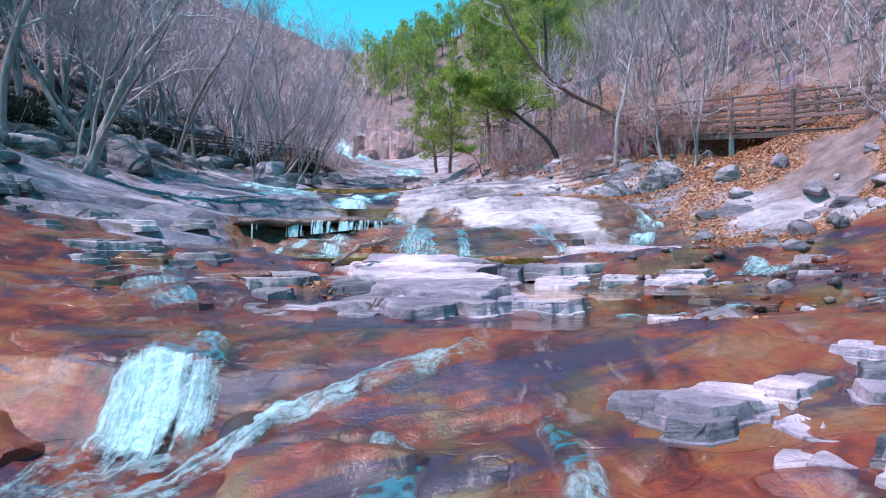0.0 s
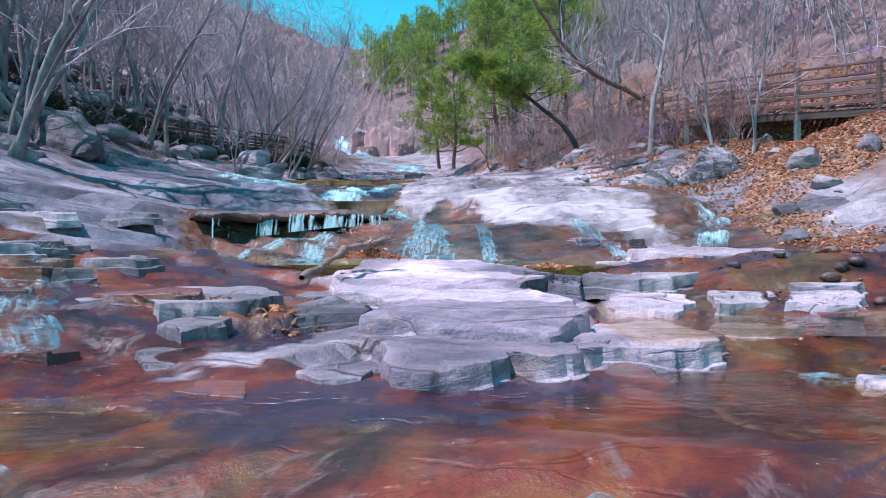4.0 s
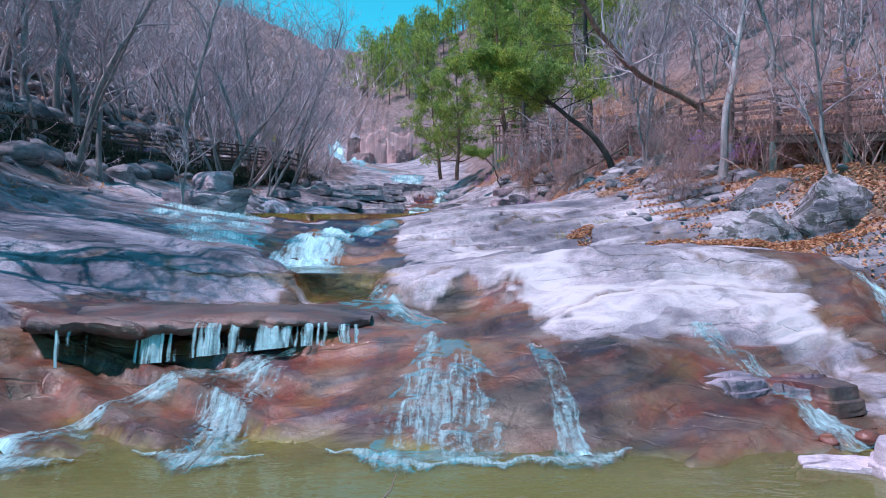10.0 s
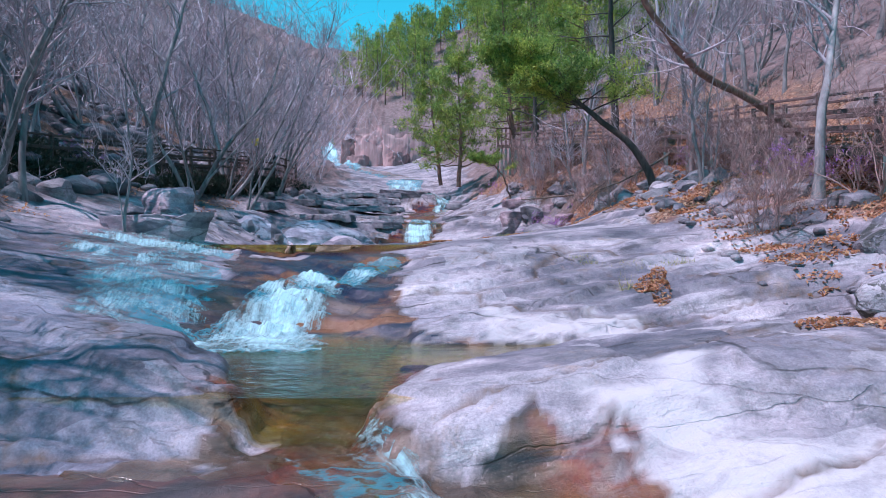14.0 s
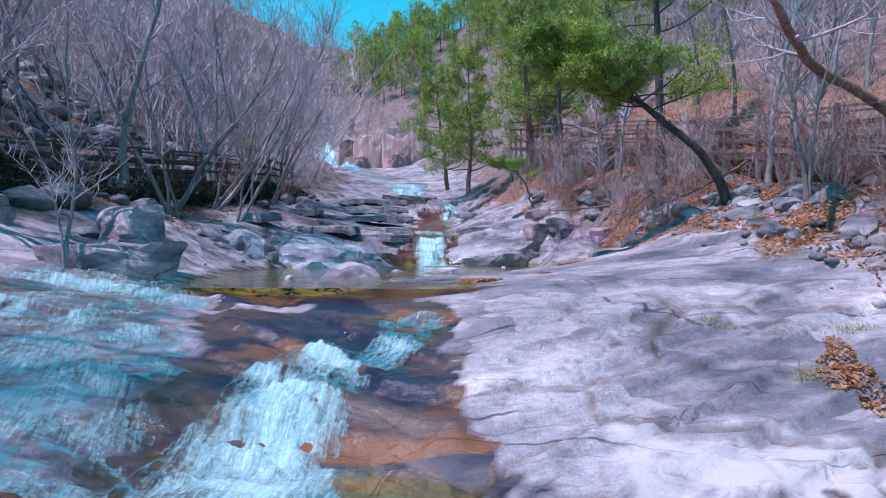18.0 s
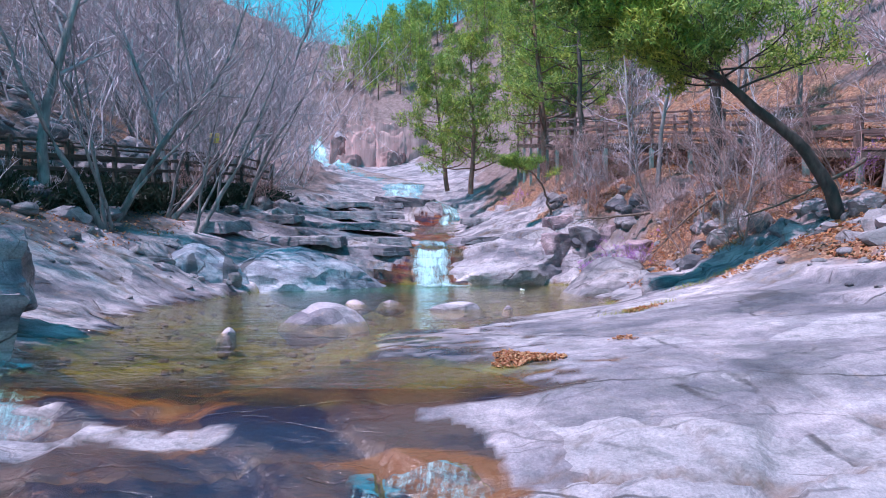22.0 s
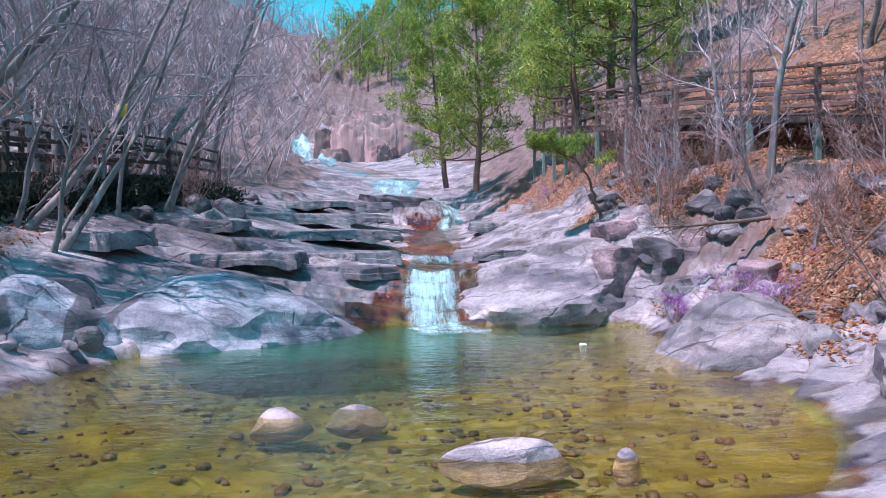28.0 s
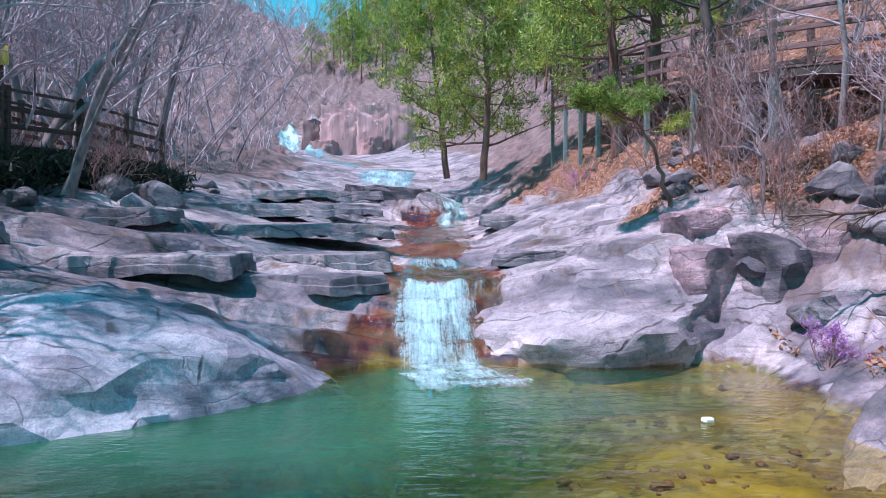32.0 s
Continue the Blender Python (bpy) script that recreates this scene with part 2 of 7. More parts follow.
def make_ground():
    m, t, s = material("stream bed and banks")
    rc, rh = rock_colour(t)
    wc, wh = wet_colour(t)
    lc, lh = litter_colour(t)
    wet, leaf, soil = mask(t, "wet"), mask(t, "leaf"), mask(t, "wood")
    # wet rock upstream; its navy share is reflected sky painted in
    slate = blend(t, span(t, strata(t, 4.0, 11.0), 0.45, 0.58), (0.016, 0.015, 0.035), (0.085, 0.05, 0.045))
    slate = blend(t, span(t, grain(t, coords(t, (0.5, 1.2, 1.0)), 1.1, 5, 0.6, 0.8), 0.55, 0.63, 0, 0.9), slate, (0.19, 0.075, 0.03))
    wc = blend(t, mask(t, "rust"), slate, wc)
    tan = ramp(t, blend(t, 0.5, grain(t, coords(t, (0.8, 1.0, 1.2)), 1.5, 7, 0.62, 0.9), strata(t, 3.0, 4.0)), (0.38, (0.022, 0.02, 0.018)), (0.47, (0.10, 0.07, 0.055)), (0.55, (0.19, 0.135, 0.105)), (0.66, (0.29, 0.20, 0.15)))
    wc = blend(t, calc(t, "MULTIPLY", mask(t, "tan"), span(t, grain(t, coords(t, (0.7, 1.0, 1.0)), 0.8, 4, 0.6, 0.6), 0.40, 0.56, 0.95, 0.3)), wc, tan)
    # tree shade on the left rock shelf, painted into the granite as blue-grey
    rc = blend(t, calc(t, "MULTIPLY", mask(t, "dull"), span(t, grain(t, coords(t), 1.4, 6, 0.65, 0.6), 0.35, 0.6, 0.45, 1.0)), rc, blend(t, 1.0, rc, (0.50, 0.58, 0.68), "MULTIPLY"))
    rc = blend(t, calc(t, "MULTIPLY", mask(t, "pale"), span(t, grain(t, coords(t, (0.8, 1.2, 1.6)), 2.2, 6, 0.65, 0.6), 0.38, 0.52, 0.35, 0.95)), rc, (0.52, 0.46, 0.48))
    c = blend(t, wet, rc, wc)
    pebble = node(t, "ShaderNodeTexVoronoi", [("Vector", coords(t))])
    pebble.inputs["Scale"].default_value = 10.0
    spot = node(t, "ShaderNodeSeparateColor", [(0, pebble.outputs["Color"])])
    bedc = ramp(t, grain(t, coords(t), 1.1, 6, 0.65, 0.8), (0.3, (0.06, 0.05, 0.012)), (0.5, (0.19, 0.16, 0.022)), (0.62, (0.29, 0.25, 0.04)), (0.75, (0.26, 0.22, 0.11)))
    bedc = blend(t, calc(t, "MULTIPLY", span(t, grain(t, coords(t), 0.55, 3), 0.42, 0.55), span(t, spot.outputs[0], 0.2, 0.9, 0.3, 0.95)), bedc, ramp(t, spot.outputs[1], (0.0, (0.03, 0.03, 0.02)), (1.0, (0.30, 0.30, 0.22))))
    c = blend(t, mask(t, "algae"), c, bedc)
    c = blend(t, soil, c, ramp(t, grain(t, coords(t), 2.1, 7, 0.65), (0.3, (0.08, 0.055, 0.055)), (0.5, (0.17, 0.112, 0.11)), (0.7, (0.27, 0.195, 0.195))))
    # dark soil under the left trees, their shade put into the colour
    c = blend(t, mask(t, "soil_shade"), c, ramp(t, grain(t, coords(t), 1.6, 7, 0.7, 0.5), (0.32, (0.022, 0.02, 0.024)), (0.52, (0.07, 0.06, 0.065)), (0.66, (0.19, 0.175, 0.185))))
    # carved joints darkened in the colour: brown soil together with crevice shade
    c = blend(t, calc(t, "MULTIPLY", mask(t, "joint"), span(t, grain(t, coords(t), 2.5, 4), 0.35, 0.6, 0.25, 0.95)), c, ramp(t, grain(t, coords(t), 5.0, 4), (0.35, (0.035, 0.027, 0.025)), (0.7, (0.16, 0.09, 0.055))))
    c = blend(t, leaf, c, lc)
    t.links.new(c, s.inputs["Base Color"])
    r = calc(t, "SUBTRACT", 0.82, calc(t, "MULTIPLY", wet, 0.64))
    t.links.new(r, s.inputs["Roughness"])
    h = calc(t, "ADD", calc(t, "MULTIPLY", rh, 0.8), calc(t, "MULTIPLY", calc(t, "MULTIPLY", lh, leaf), 0.5))
    relief(t, s, h, 0.9, 0.10)
    return m


def make_rock(name, wet=0.0, tone=(1, 1, 1), lichen=0.0, streak=0.0):
    m, t, s = material(name)
    rc, rh = rock_colour(t)
    if wet:
        wc, wh = wet_colour(t)
        rc = blend(t, wet, rc, wc)
    if lichen:
        p = coords(t)
        rc = blend(t, span(t, grain(t, p, 2.4, 8, 0.72, 0.8), 0.50, 0.56, 0, 0.9 * lichen), rc, (0.045, 0.045, 0.04))
        rc = blend(t, span(t, grain(t, p, 6.0, 6, 0.7, 0.5), 0.58, 0.63, 0, 0.8 * lichen), rc, (0.50, 0.48, 0.48))
    if streak:
        line = grain(t, coords(t, (1.9, 0.5, 0.25)), 0.8, 4, 0.5, 0.5)
        rc = blend(t, span(t, line, 0.60, 0.635, 0, 0.85 * streak), rc, (0.055, 0.045, 0.05))
    tint = node(t, "ShaderNodeObjectInfo")
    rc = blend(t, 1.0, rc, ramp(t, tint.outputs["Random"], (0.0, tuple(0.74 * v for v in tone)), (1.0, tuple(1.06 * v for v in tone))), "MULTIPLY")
    t.links.new(rc, s.inputs["Base Color"])
    s.inputs["Roughness"].default_value = 0.8 - 0.62 * wet
    relief(t, s, rh, 0.9, 0.085)
    return m


def make_water(name, shallow, deep, ripple, scale, film=0.0, milk=(0.03, 0.17, 0.10), murk=(0.28, 0.9, 0.0, 0.45)):
    """Clear water: takes up colour with depth, Fresnel gloss and small ripples; white where it is broken."""
    m = bpy.data.materials.new(name)
    m.use_nodes = True
    t = m.node_tree
    t.nodes.clear()
    out = node(t, "ShaderNodeOutputMaterial")
    p = coords(t, (1.0, 2.1, 1.0))
    h = calc(t, "ADD", grain(t, p, scale, 3, 0.5, 0.5), calc(t, "MULTIPLY", grain(t, p, scale * 3.4, 2, 0.5, 0.6), 0.3))
    b = node(t, "ShaderNodeBump", [("Height", h)])
    b.inputs["Strength"].default_value, b.inputs["Distance"].default_value = ripple, 0.02
    clear = node(t, "ShaderNodeBsdfTransparent")
    if film:
        clear.inputs[0].default_value = (*shallow, 1)
        body = clear
    else:
        depth = mask(t, "depth")
        t.links.new(blend(t, span(t, depth, 0.26, 0.8), shallow, deep), clear.inputs[0])
        silt = node(t, "ShaderNodeBsdfDiffuse")
        silt.inputs[0].default_value = (*milk, 1)
        body = node(t, "ShaderNodeMixShader", [(0, span(t, depth, *murk)), (1, clear.outputs[0]), (2, silt.outputs[0])])
    gloss = node(t, "ShaderNodeBsdfGlossy", [("Normal", b.outputs[0])])
    gloss.inputs["Color"].default_value, gloss.inputs["Roughness"].default_value = (1, 1, 1, 1), 0.05
    fr = node(t, "ShaderNodeFresnel", [("Normal", b.outputs[0])])
    fr.inputs["IOR"].default_value = 1.33 if not film else 1.12
    share = fr.outputs[0] if not film else calc(t, "MULTIPLY", fr.outputs[0], 0.4)
    mix = node(t, "ShaderNodeMixShader", [(0, share), (1, body.outputs[0]), (2, gloss.outputs[0])])
    if film:
        # broken white water where the sheet runs steep, in streaks along the flow
        way = node(t, "ShaderNodeAttribute")
        way.attribute_name = "way"
        mp = node(t, "ShaderNodeMapping", [(0, way.outputs["Vector"])])
        mp.inputs["Scale"].default_value = (17, 2.4, 1)
        streak = grain(t, mp.outputs[0], 1.0, 6, 0.7, 0.8)
        clump = grain(t, coords(t), 17.0, 5, 0.7, 0.5)
        rough = calc(t, "ADD", calc(t, "MULTIPLY", calc(t, "SUBTRACT", streak, 0.5), 1.5), calc(t, "MULTIPLY", calc(t, "SUBTRACT", clump, 0.5), 1.0))
        edge = calc(t, "ADD", mask(t, "foam"), rough)
        white = node(t, "ShaderNodeBsdfPrincipled")
        white.inputs["Base Color"].default_value = (0.56, 0.86, 0.92, 1)
        white.inputs["Roughness"].default_value = 0.4
        bw = node(t, "ShaderNodeBump", [("Height", calc(t, "ADD", streak, clump))])
        bw.inputs["Strength"].default_value, bw.inputs["Distance"].default_value = 0.9, 0.07
        t.links.new(bw.outputs[0], white.inputs["Normal"])
        veil = node(t, "ShaderNodeMixShader", [(0, span(t, edge, 0.18, 1.05)), (1, mix.outputs[0]), (2, white.outputs[0])])
        mix = veil
    t.links.new(mix.outputs[0], out.inputs[0])
    return m


def make_plain(name, dark, light, scale=6.0, rough=0.8, stretch=(1, 1, 1), bump=0.3, varied=0.25):
    m, t, s = material(name)
    p = coords(t, stretch)
    n = grain(t, p, scale, 6, 0.65, 0.4)
    c = ramp(t, n, (0.3, dark), (0.7, light))
    info = node(t, "ShaderNodeObjectInfo")
    lo, hi = 1 - varied, 1 + varied
    c = blend(t, 1.0, c, ramp(t, info.outputs["Random"], (0.0, (lo, lo, lo)), (1.0, (hi, hi, hi))), "MULTIPLY")
    t.links.new(c, s.inputs["Base Color"])
    s.inputs["Roughness"].default_value = rough
    if bump:
        relief(t, s, n, bump, 0.03)
    return m


def make_leaves(name, *tones, clump=0.0):
    """Leaves or needles: each island takes its own tone, and some light passes through."""
    m, t, s = material(name)
    g = node(t, "ShaderNodeNewGeometry")
    c = ramp(t, g.outputs["Random Per Island"], *[(i / (len(tones) - 1), c) for i, c in enumerate(tones)])
    if clump:
        c = blend(t, 1.0, c, ramp(t, grain(t, coords(t), clump, 4, 0.6), (0.34, (0.5, 0.62, 0.6)), (0.5, (0.95, 1.0, 0.9)), (0.64, (1.45, 1.25, 0.9))), "MULTIPLY")
    t.links.new(c, s.inputs["Base Color"])
    s.inputs["Roughness"].default_value = 0.6
    tr = node(t, "ShaderNodeBsdfTranslucent", [(0, c)])
    mix = node(t, "ShaderNodeMixShader", [(1, s.outputs[0]), (2, tr.outputs[0])])
    mix.inputs[0].default_value = 0.35
    t.links.new(mix.outputs[0], t.nodes["Material Output"].inputs[0])
    return m


GROUND = make_ground()
ROCK = make_rock("granite")
ROCK_WET = make_rock("wet stained granite", 0.85)
# same granite, with sunlit brightness put into its tone
ROCK_PALE = make_rock("granite brightened as if sunlit", 0.0, (1.6, 1.5, 1.54))
# same granite toned darker, without the extra lichen layer
ROCK_DARK = make_rock("granite in a darker tone", 0.0, (0.66, 0.70, 0.70))
ROCK_LICHEN = make_rock("granite under black and white lichen", 0.0, (0.95, 0.95, 0.97), 1.0)
# bluish tone carries sky light; dark streaks are run-off and painted trunk shadows
ROCK_STREAK = make_rock("sky-tinted pale granite with run-off and shadow streaks", 0.0, (1.3, 1.5, 1.6), 0.0, 1.0)
ROCK_LEDGE = make_rock("dark wet brown ledge rock", 0.6, (0.78, 0.7, 0.6))
ROCK_BED = make_rock("olive pebbles of the pool bed", 0.6, (0.85, 0.8, 0.5))
ROCK_RUST = make_rock("rust-brown wet bedrock", 1.0)
ROCK_RED = make_rock("red-stained broken granite", 0.0, (1.08, 0.86, 0.88), 0.25)
WATER_OLIVE = make_water("shallow olive water", (0.95, 0.90, 0.70), (0.62, 0.60, 0.30), 0.4, 3.0, milk=(0.14, 0.135, 0.05), murk=(0.0, 0.2, 0.5, 0.85))
WATER_THIN = make_water("thin stream water", (0.95, 0.90, 0.70), (0.62, 0.60, 0.30), 0.4, 3.0, milk=(0.14, 0.13, 0.05), murk=(0.35, 1.2, 0.0, 0.3))
WATER_POOL = make_water("pool water", (0.95, 0.89, 0.60), (0.10, 0.41, 0.24), 0.9, 2.6, milk=(0.045, 0.21, 0.115))
WATER_FILM = make_water("running water", (0.95, 0.93, 0.90), None, 0.15, 5.0, 1.0)
BARK = make_plain("grey bark", (0.08, 0.072, 0.08), (0.36, 0.32, 0.33), 5.0, 0.9, (1, 1, 0.25), 0.5)
BARK_RED = make_plain("reddish pine bark", (0.10, 0.055, 0.045), (0.30, 0.165, 0.13), 7.0, 0.9, (1, 1, 0.35), 0.6)
BARK_DARK = make_plain("dark pine bark", (0.03, 0.024, 0.024), (0.11, 0.085, 0.08), 7.0, 0.9, (1, 1, 0.35), 0.6)
ROCK_PINK = make_plain("pink weathered cliff granite", (0.20, 0.11, 0.11), (0.58, 0.36, 0.355), 0.9, 0.85, (1.6, 1.0, 0.16), 0.9)
TWIG = make_plain("bare twigs", (0.27, 0.22, 0.25), (0.54, 0.45, 0.50), 2.0, 0.9, bump=0)
TWIG_DARK = make_plain("dull purple-grey twigs", (0.25, 0.2, 0.235), (0.58, 0.49, 0.55), 1.2, 0.9, bump=0)
BRUSH = make_plain("pinkish brushwood", (0.24, 0.14, 0.13), (0.46, 0.30, 0.29), 2.0, 0.9, bump=0)
NEEDLE = make_leaves("pine needles", (0.08, 0.14, 0.04), (0.18, 0.27, 0.055), (0.30, 0.38, 0.075), (0.44, 0.49, 0.11), clump=0.9)
# blades nearly black, standing in for shade below the left boardwalk
SHADE_FILL = make_leaves("near-black green in place of shade", (0.012, 0.022, 0.014), (0.02, 0.035, 0.022), (0.03, 0.045, 0.028))
GRASS = make_leaves("yellow-green grass", (0.20, 0.22, 0.05), (0.42, 0.34, 0.12), (0.30, 0.34, 0.08))
LEAF = make_leaves("dry oak leaves", (0.25, 0.09, 0.045), (0.46, 0.19, 0.09), (0.62, 0.35, 0.19), (0.36, 0.13, 0.065))
PETAL = make_leaves("azalea blossom", (0.40, 0.16, 0.50), (0.55, 0.26, 0.66))
TIMBER = make_plain("weathered brown timber", (0.09, 0.052, 0.05), (0.21, 0.132, 0.125), 4.0, 0.8, (0.4, 0.4, 6), 0.4)
TIMBER_DARK = make_plain("dark stained timber", (0.035, 0.027, 0.024), (0.10, 0.075, 0.065), 4.0, 0.8, (0.4, 0.4, 6), 0.4)
STEEL = make_plain("grey-green painted steel", (0.10, 0.16, 0.155), (0.19, 0.27, 0.26), 9.0, 0.5, bump=0.1)
DEADWOOD = make_plain("weathered dead wood", (0.09, 0.06, 0.05), (0.27, 0.19, 0.16), 8.0, 0.9, (1, 1, 1), 0.6)

# ---- noise and mesh helpers ----
def lattice(ix, iy, iz, s):
    n = (ix * 73856093) ^ (iy * 19349663) ^ (iz * 83492791) ^ (s * 26544357)
    n = ((n ^ (n >> 13)) * 1274126177) & 0xFFFFFFFF
    n = ((n ^ (n >> 15)) * 668265263) & 0xFFFFFFFF
    return ((n ^ (n >> 16)) & 0xFFFF) / 32767.5 - 1.0


def vnoise(x, y, z, s):
    x, y, z = np.broadcast_arrays(np.asarray(x, float), np.asarray(y, float), np.asarray(z, float))
    fx, fy, fz = np.floor(x), np.floor(y), np.floor(z)
    ix, iy, iz = fx.astype(np.int64), fy.astype(np.int64), fz.astype(np.int64)
    u, v, w = x - fx, y - fy, z - fz
    u, v, w = u * u * (3 - 2 * u), v * v * (3 - 2 * v), w * w * (3 - 2 * w)
    out = 0.0
    for a in (0, 1):
        for b in (0, 1):
            for c in ((0, 1) if np.any(w) else (0,)):
                k = (u if a else 1 - u) * (v if b else 1 - v) * (w if c else 1 - w)
                out = out + k * lattice(ix + a, iy + b, iz + c, s)
    return out


def fbm(x, y, z=0.0, octaves=4, s=1, gain=0.5):
    total, amp = 0.0, 1.0
    for o in range(octaves):
        total = total + amp * vnoise(np.asarray(x) * 2 ** o, np.asarray(y) * 2 ** o, np.asarray(z) * 2 ** o, s + 17 * o)
        amp *= gain
    return total


def smooth(v, lo, hi):
    k = np.clip((np.asarray(v, float) - lo) / (hi - lo), 0, 1)
    return k * k * (3 - 2 * k)


def raw_mesh(name, verts, faces, mat, soft=True, sharp=0.0):
    me = bpy.data.meshes.new(name)
    v = np.asarray(verts, np.float32).reshape(-1, 3)
    if isinstance(faces, np.ndarray):
        size = np.full(len(faces), faces.shape[1], np.int32)
        corner = np.ascontiguousarray(faces, np.int32).ravel()
    else:
        size = np.array([len(f) for f in faces], np.int32)
        corner = np.array([i for f in faces for i in f], np.int32)
    me.vertices.add(len(v))
    me.vertices.foreach_set("co", v.ravel())
    me.loops.add(len(corner))
    me.loops.foreach_set("vertex_index", corner)
    me.polygons.add(len(size))
    me.polygons.foreach_set("loop_start", np.concatenate([[0], np.cumsum(size)[:-1]]).astype(np.int32))
    me.update(calc_edges=True)
    me.polygons.foreach_set("use_smooth", np.full(len(size), bool(soft)))
    me.materials.append(mat)
    if sharp:
        me.set_sharp_from_angle(angle=radians(sharp))
    return me


def attach(ob, parent):
    ob.parent = parent
    return ob


def hang(name, me, parent, label=""):
    """One mesh object as a part under a thing."""
    ob = attach(new(name, me), parent)
    return tagged(ob, label) if label else ob


def part(name, bm, mat, parent, label=""):
    me = bpy.data.meshes.new(name)
    bm.to_mesh(me)
    bm.free()
    me.materials.append(mat)
    return hang(name, me, parent, label)


def add_box(bm, m, sx, sy, sz, bevel=0.0):
    made = bmesh.ops.create_cube(bm, size=1.0, matrix=m @ Matrix.Diagonal((sx, sy, sz, 1)))
    if bevel:
        edges = list({e for v in made["verts"] for e in v.link_edges})
        bmesh.ops.bevel(bm, geom=edges, offset=bevel, segments=1, affect="EDGES")


def point_values(me, name, values, kind="FLOAT"):
    a = me.attributes.new(name, kind, "POINT")
    a.data.foreach_set("vector" if kind == "FLOAT_VECTOR" else "value", np.asarray(values, np.float32).ravel())


def grid_faces(rows, cols):
    i = np.arange((rows - 1) * cols).reshape(rows - 1, cols)[:, :-1].ravel()
    return np.stack([i, i + 1, i + cols + 1, i + cols], 1)


# ---- the ravine: cross-sections across the stream, from low to high ----
SECTIONS = []


def section(y, *pairs):
    SECTIONS.append((y, [p[0] for p in pairs], [p[1] for p in pairs]))


section(-8, (-12, 2.6), (-6, 0.9), (-2, -0.4), (2, -0.3), (5, 0.5), (9, 2.2), (13, 3.8))
section(2.4, (-12, 3.2), (-7, 1.6), (-4, 0.6), (-2, 0.25), (0, 0.55), (2, 0.75), (4, 1.1), (7, 2.0), (10, 3.2), (13, 4.5))
section(4.5, (-12, 3.4), (-8, 2.0), (-4, 0.75), (-2.2, 0.5), (-1, 0.72), (1, 0.85), (3, 1.05), (5, 1.4), (8, 2.3), (10.5, 3.5), (13, 4.8))
section(5.1, (-12, 3.5), (-8, 2.2), (-4.5, 1.3), (-2.9, 1.2), (-2.2, 1.13), (-0.6, 1.1), (1.5, 1.08), (3, 1.2), (5, 1.47), (8, 2.35), (10.5, 3.6), (13, 5))
section(5.7, (-12, 3.55), (-8, 2.25), (-4.5, 1.42), (-2.9, 1.32), (-2.2, 1.27), (-0.6, 1.3), (1.5, 1.3), (3, 1.34), (5, 1.5), (8, 2.4), (10.7, 3.7), (13, 5.1))
section(6.6, (-12, 3.6), (-8, 2.3), (-4.5, 1.35), (-2, 1.26), (0, 1.22), (2, 1.21), (3.5, 1.29), (5, 1.45), (8, 2.45), (11, 3.9), (13, 5.2))
section(7.6, (-12, 3.7), (-8, 2.4), (-5, 1.55), (-2.5, 1.37), (-1, 1.31), (0.5, 1.29), (2, 1.27), (4, 1.37), (6, 1.7), (8.5, 2.6), (11, 4.1), (13, 5.3))
section(8.4, (-12, 3.8), (-8, 2.5), (-5, 1.65), (-2.5, 1.55), (-1, 1.49), (0.5, 1.45), (2, 1.41), (4, 1.45), (6, 1.75), (8.5, 2.7), (11, 4.2), (13, 5.4))
section(9.4, (-12, 4.0), (-8, 2.65), (-5, 1.8), (-3, 1.64), (-1, 1.6), (0.5, 1.57), (2, 1.52), (4, 1.52), (6, 1.82), (8.5, 2.8), (11, 4.3), (13, 5.5))
section(10.6, (-12, 4.2), (-8, 2.8), (-5, 1.95), (-3, 1.75), (-1, 1.67), (0.5, 1.65), (2, 1.57), (4, 1.57), (6, 1.9), (8.5, 2.9), (11, 4.4), (13, 5.6))
section(11.2, (-12, 4.3), (-8, 2.9), (-5.3, 2.1), (-4, 2.0), (-2.4, 1.96), (-1.2, 1.84), (1, 1.82), (2.4, 1.93), (4, 1.97), (6, 2.1), (8.5, 3.0), (11, 4.5), (13, 5.7))
section(11.9, (-12, 4.4), (-8, 3.0), (-5.5, 2.1), (-4, 1.74), (-2, 1.6), (0, 1.56), (2, 1.62), (3.2, 1.8), (5, 1.88), (7, 2.2), (9, 3.0), (11, 4.5), (13, 5.8))
section(13.0, (-12, 4.6), (-8, 3.1), (-5.5, 2.4), (-4, 1.93), (-2, 1.9), (0, 1.86), (2, 1.9), (3.5, 2.0), (5, 1.98), (7, 2.3), (9, 3.1), (11, 4.6), (13, 6))
section(14.1, (-12, 4.8), (-8, 3.3), (-5.2, 2.7), (-4.3, 2.12), (-3.2, 2.2), (-2.2, 2.26), (-1.2, 2.30), (0.2, 2.4), (1.2, 2.44), (2.2, 2.22), (3.5, 2.1), (5, 2.05), (7, 2.45), (9, 3.2), (11, 4.8))
section(14.55, (-12, 4.9), (-8, 3.35), (-5.2, 2.8), (-4.6, 2.45), (-4.2, 2.28), (-3.4, 2.34), (-2.4, 2.44), (-1.8, 2.54), (-1.2, 2.54), (0.2, 2.5), (1.2, 2.52), (2.4, 2.34), (3.4, 2.18), (5, 2.1), (7, 2.55), (9, 3.25), (11, 4.9))
section(14.70, (-12, 4.9), (-8, 3.4), (-5.2, 2.84), (-4.6, 2.55), (-4.2, 2.38), (-3.4, 2.44), (-2.4, 2.54), (-1.8, 2.62), (-1.1, 2.60), (0.2, 2.52), (1.2, 2.54), (2.4, 2.38), (3.3, 2.22), (5, 2.14), (7, 2.6), (9, 3.3), (11, 5))
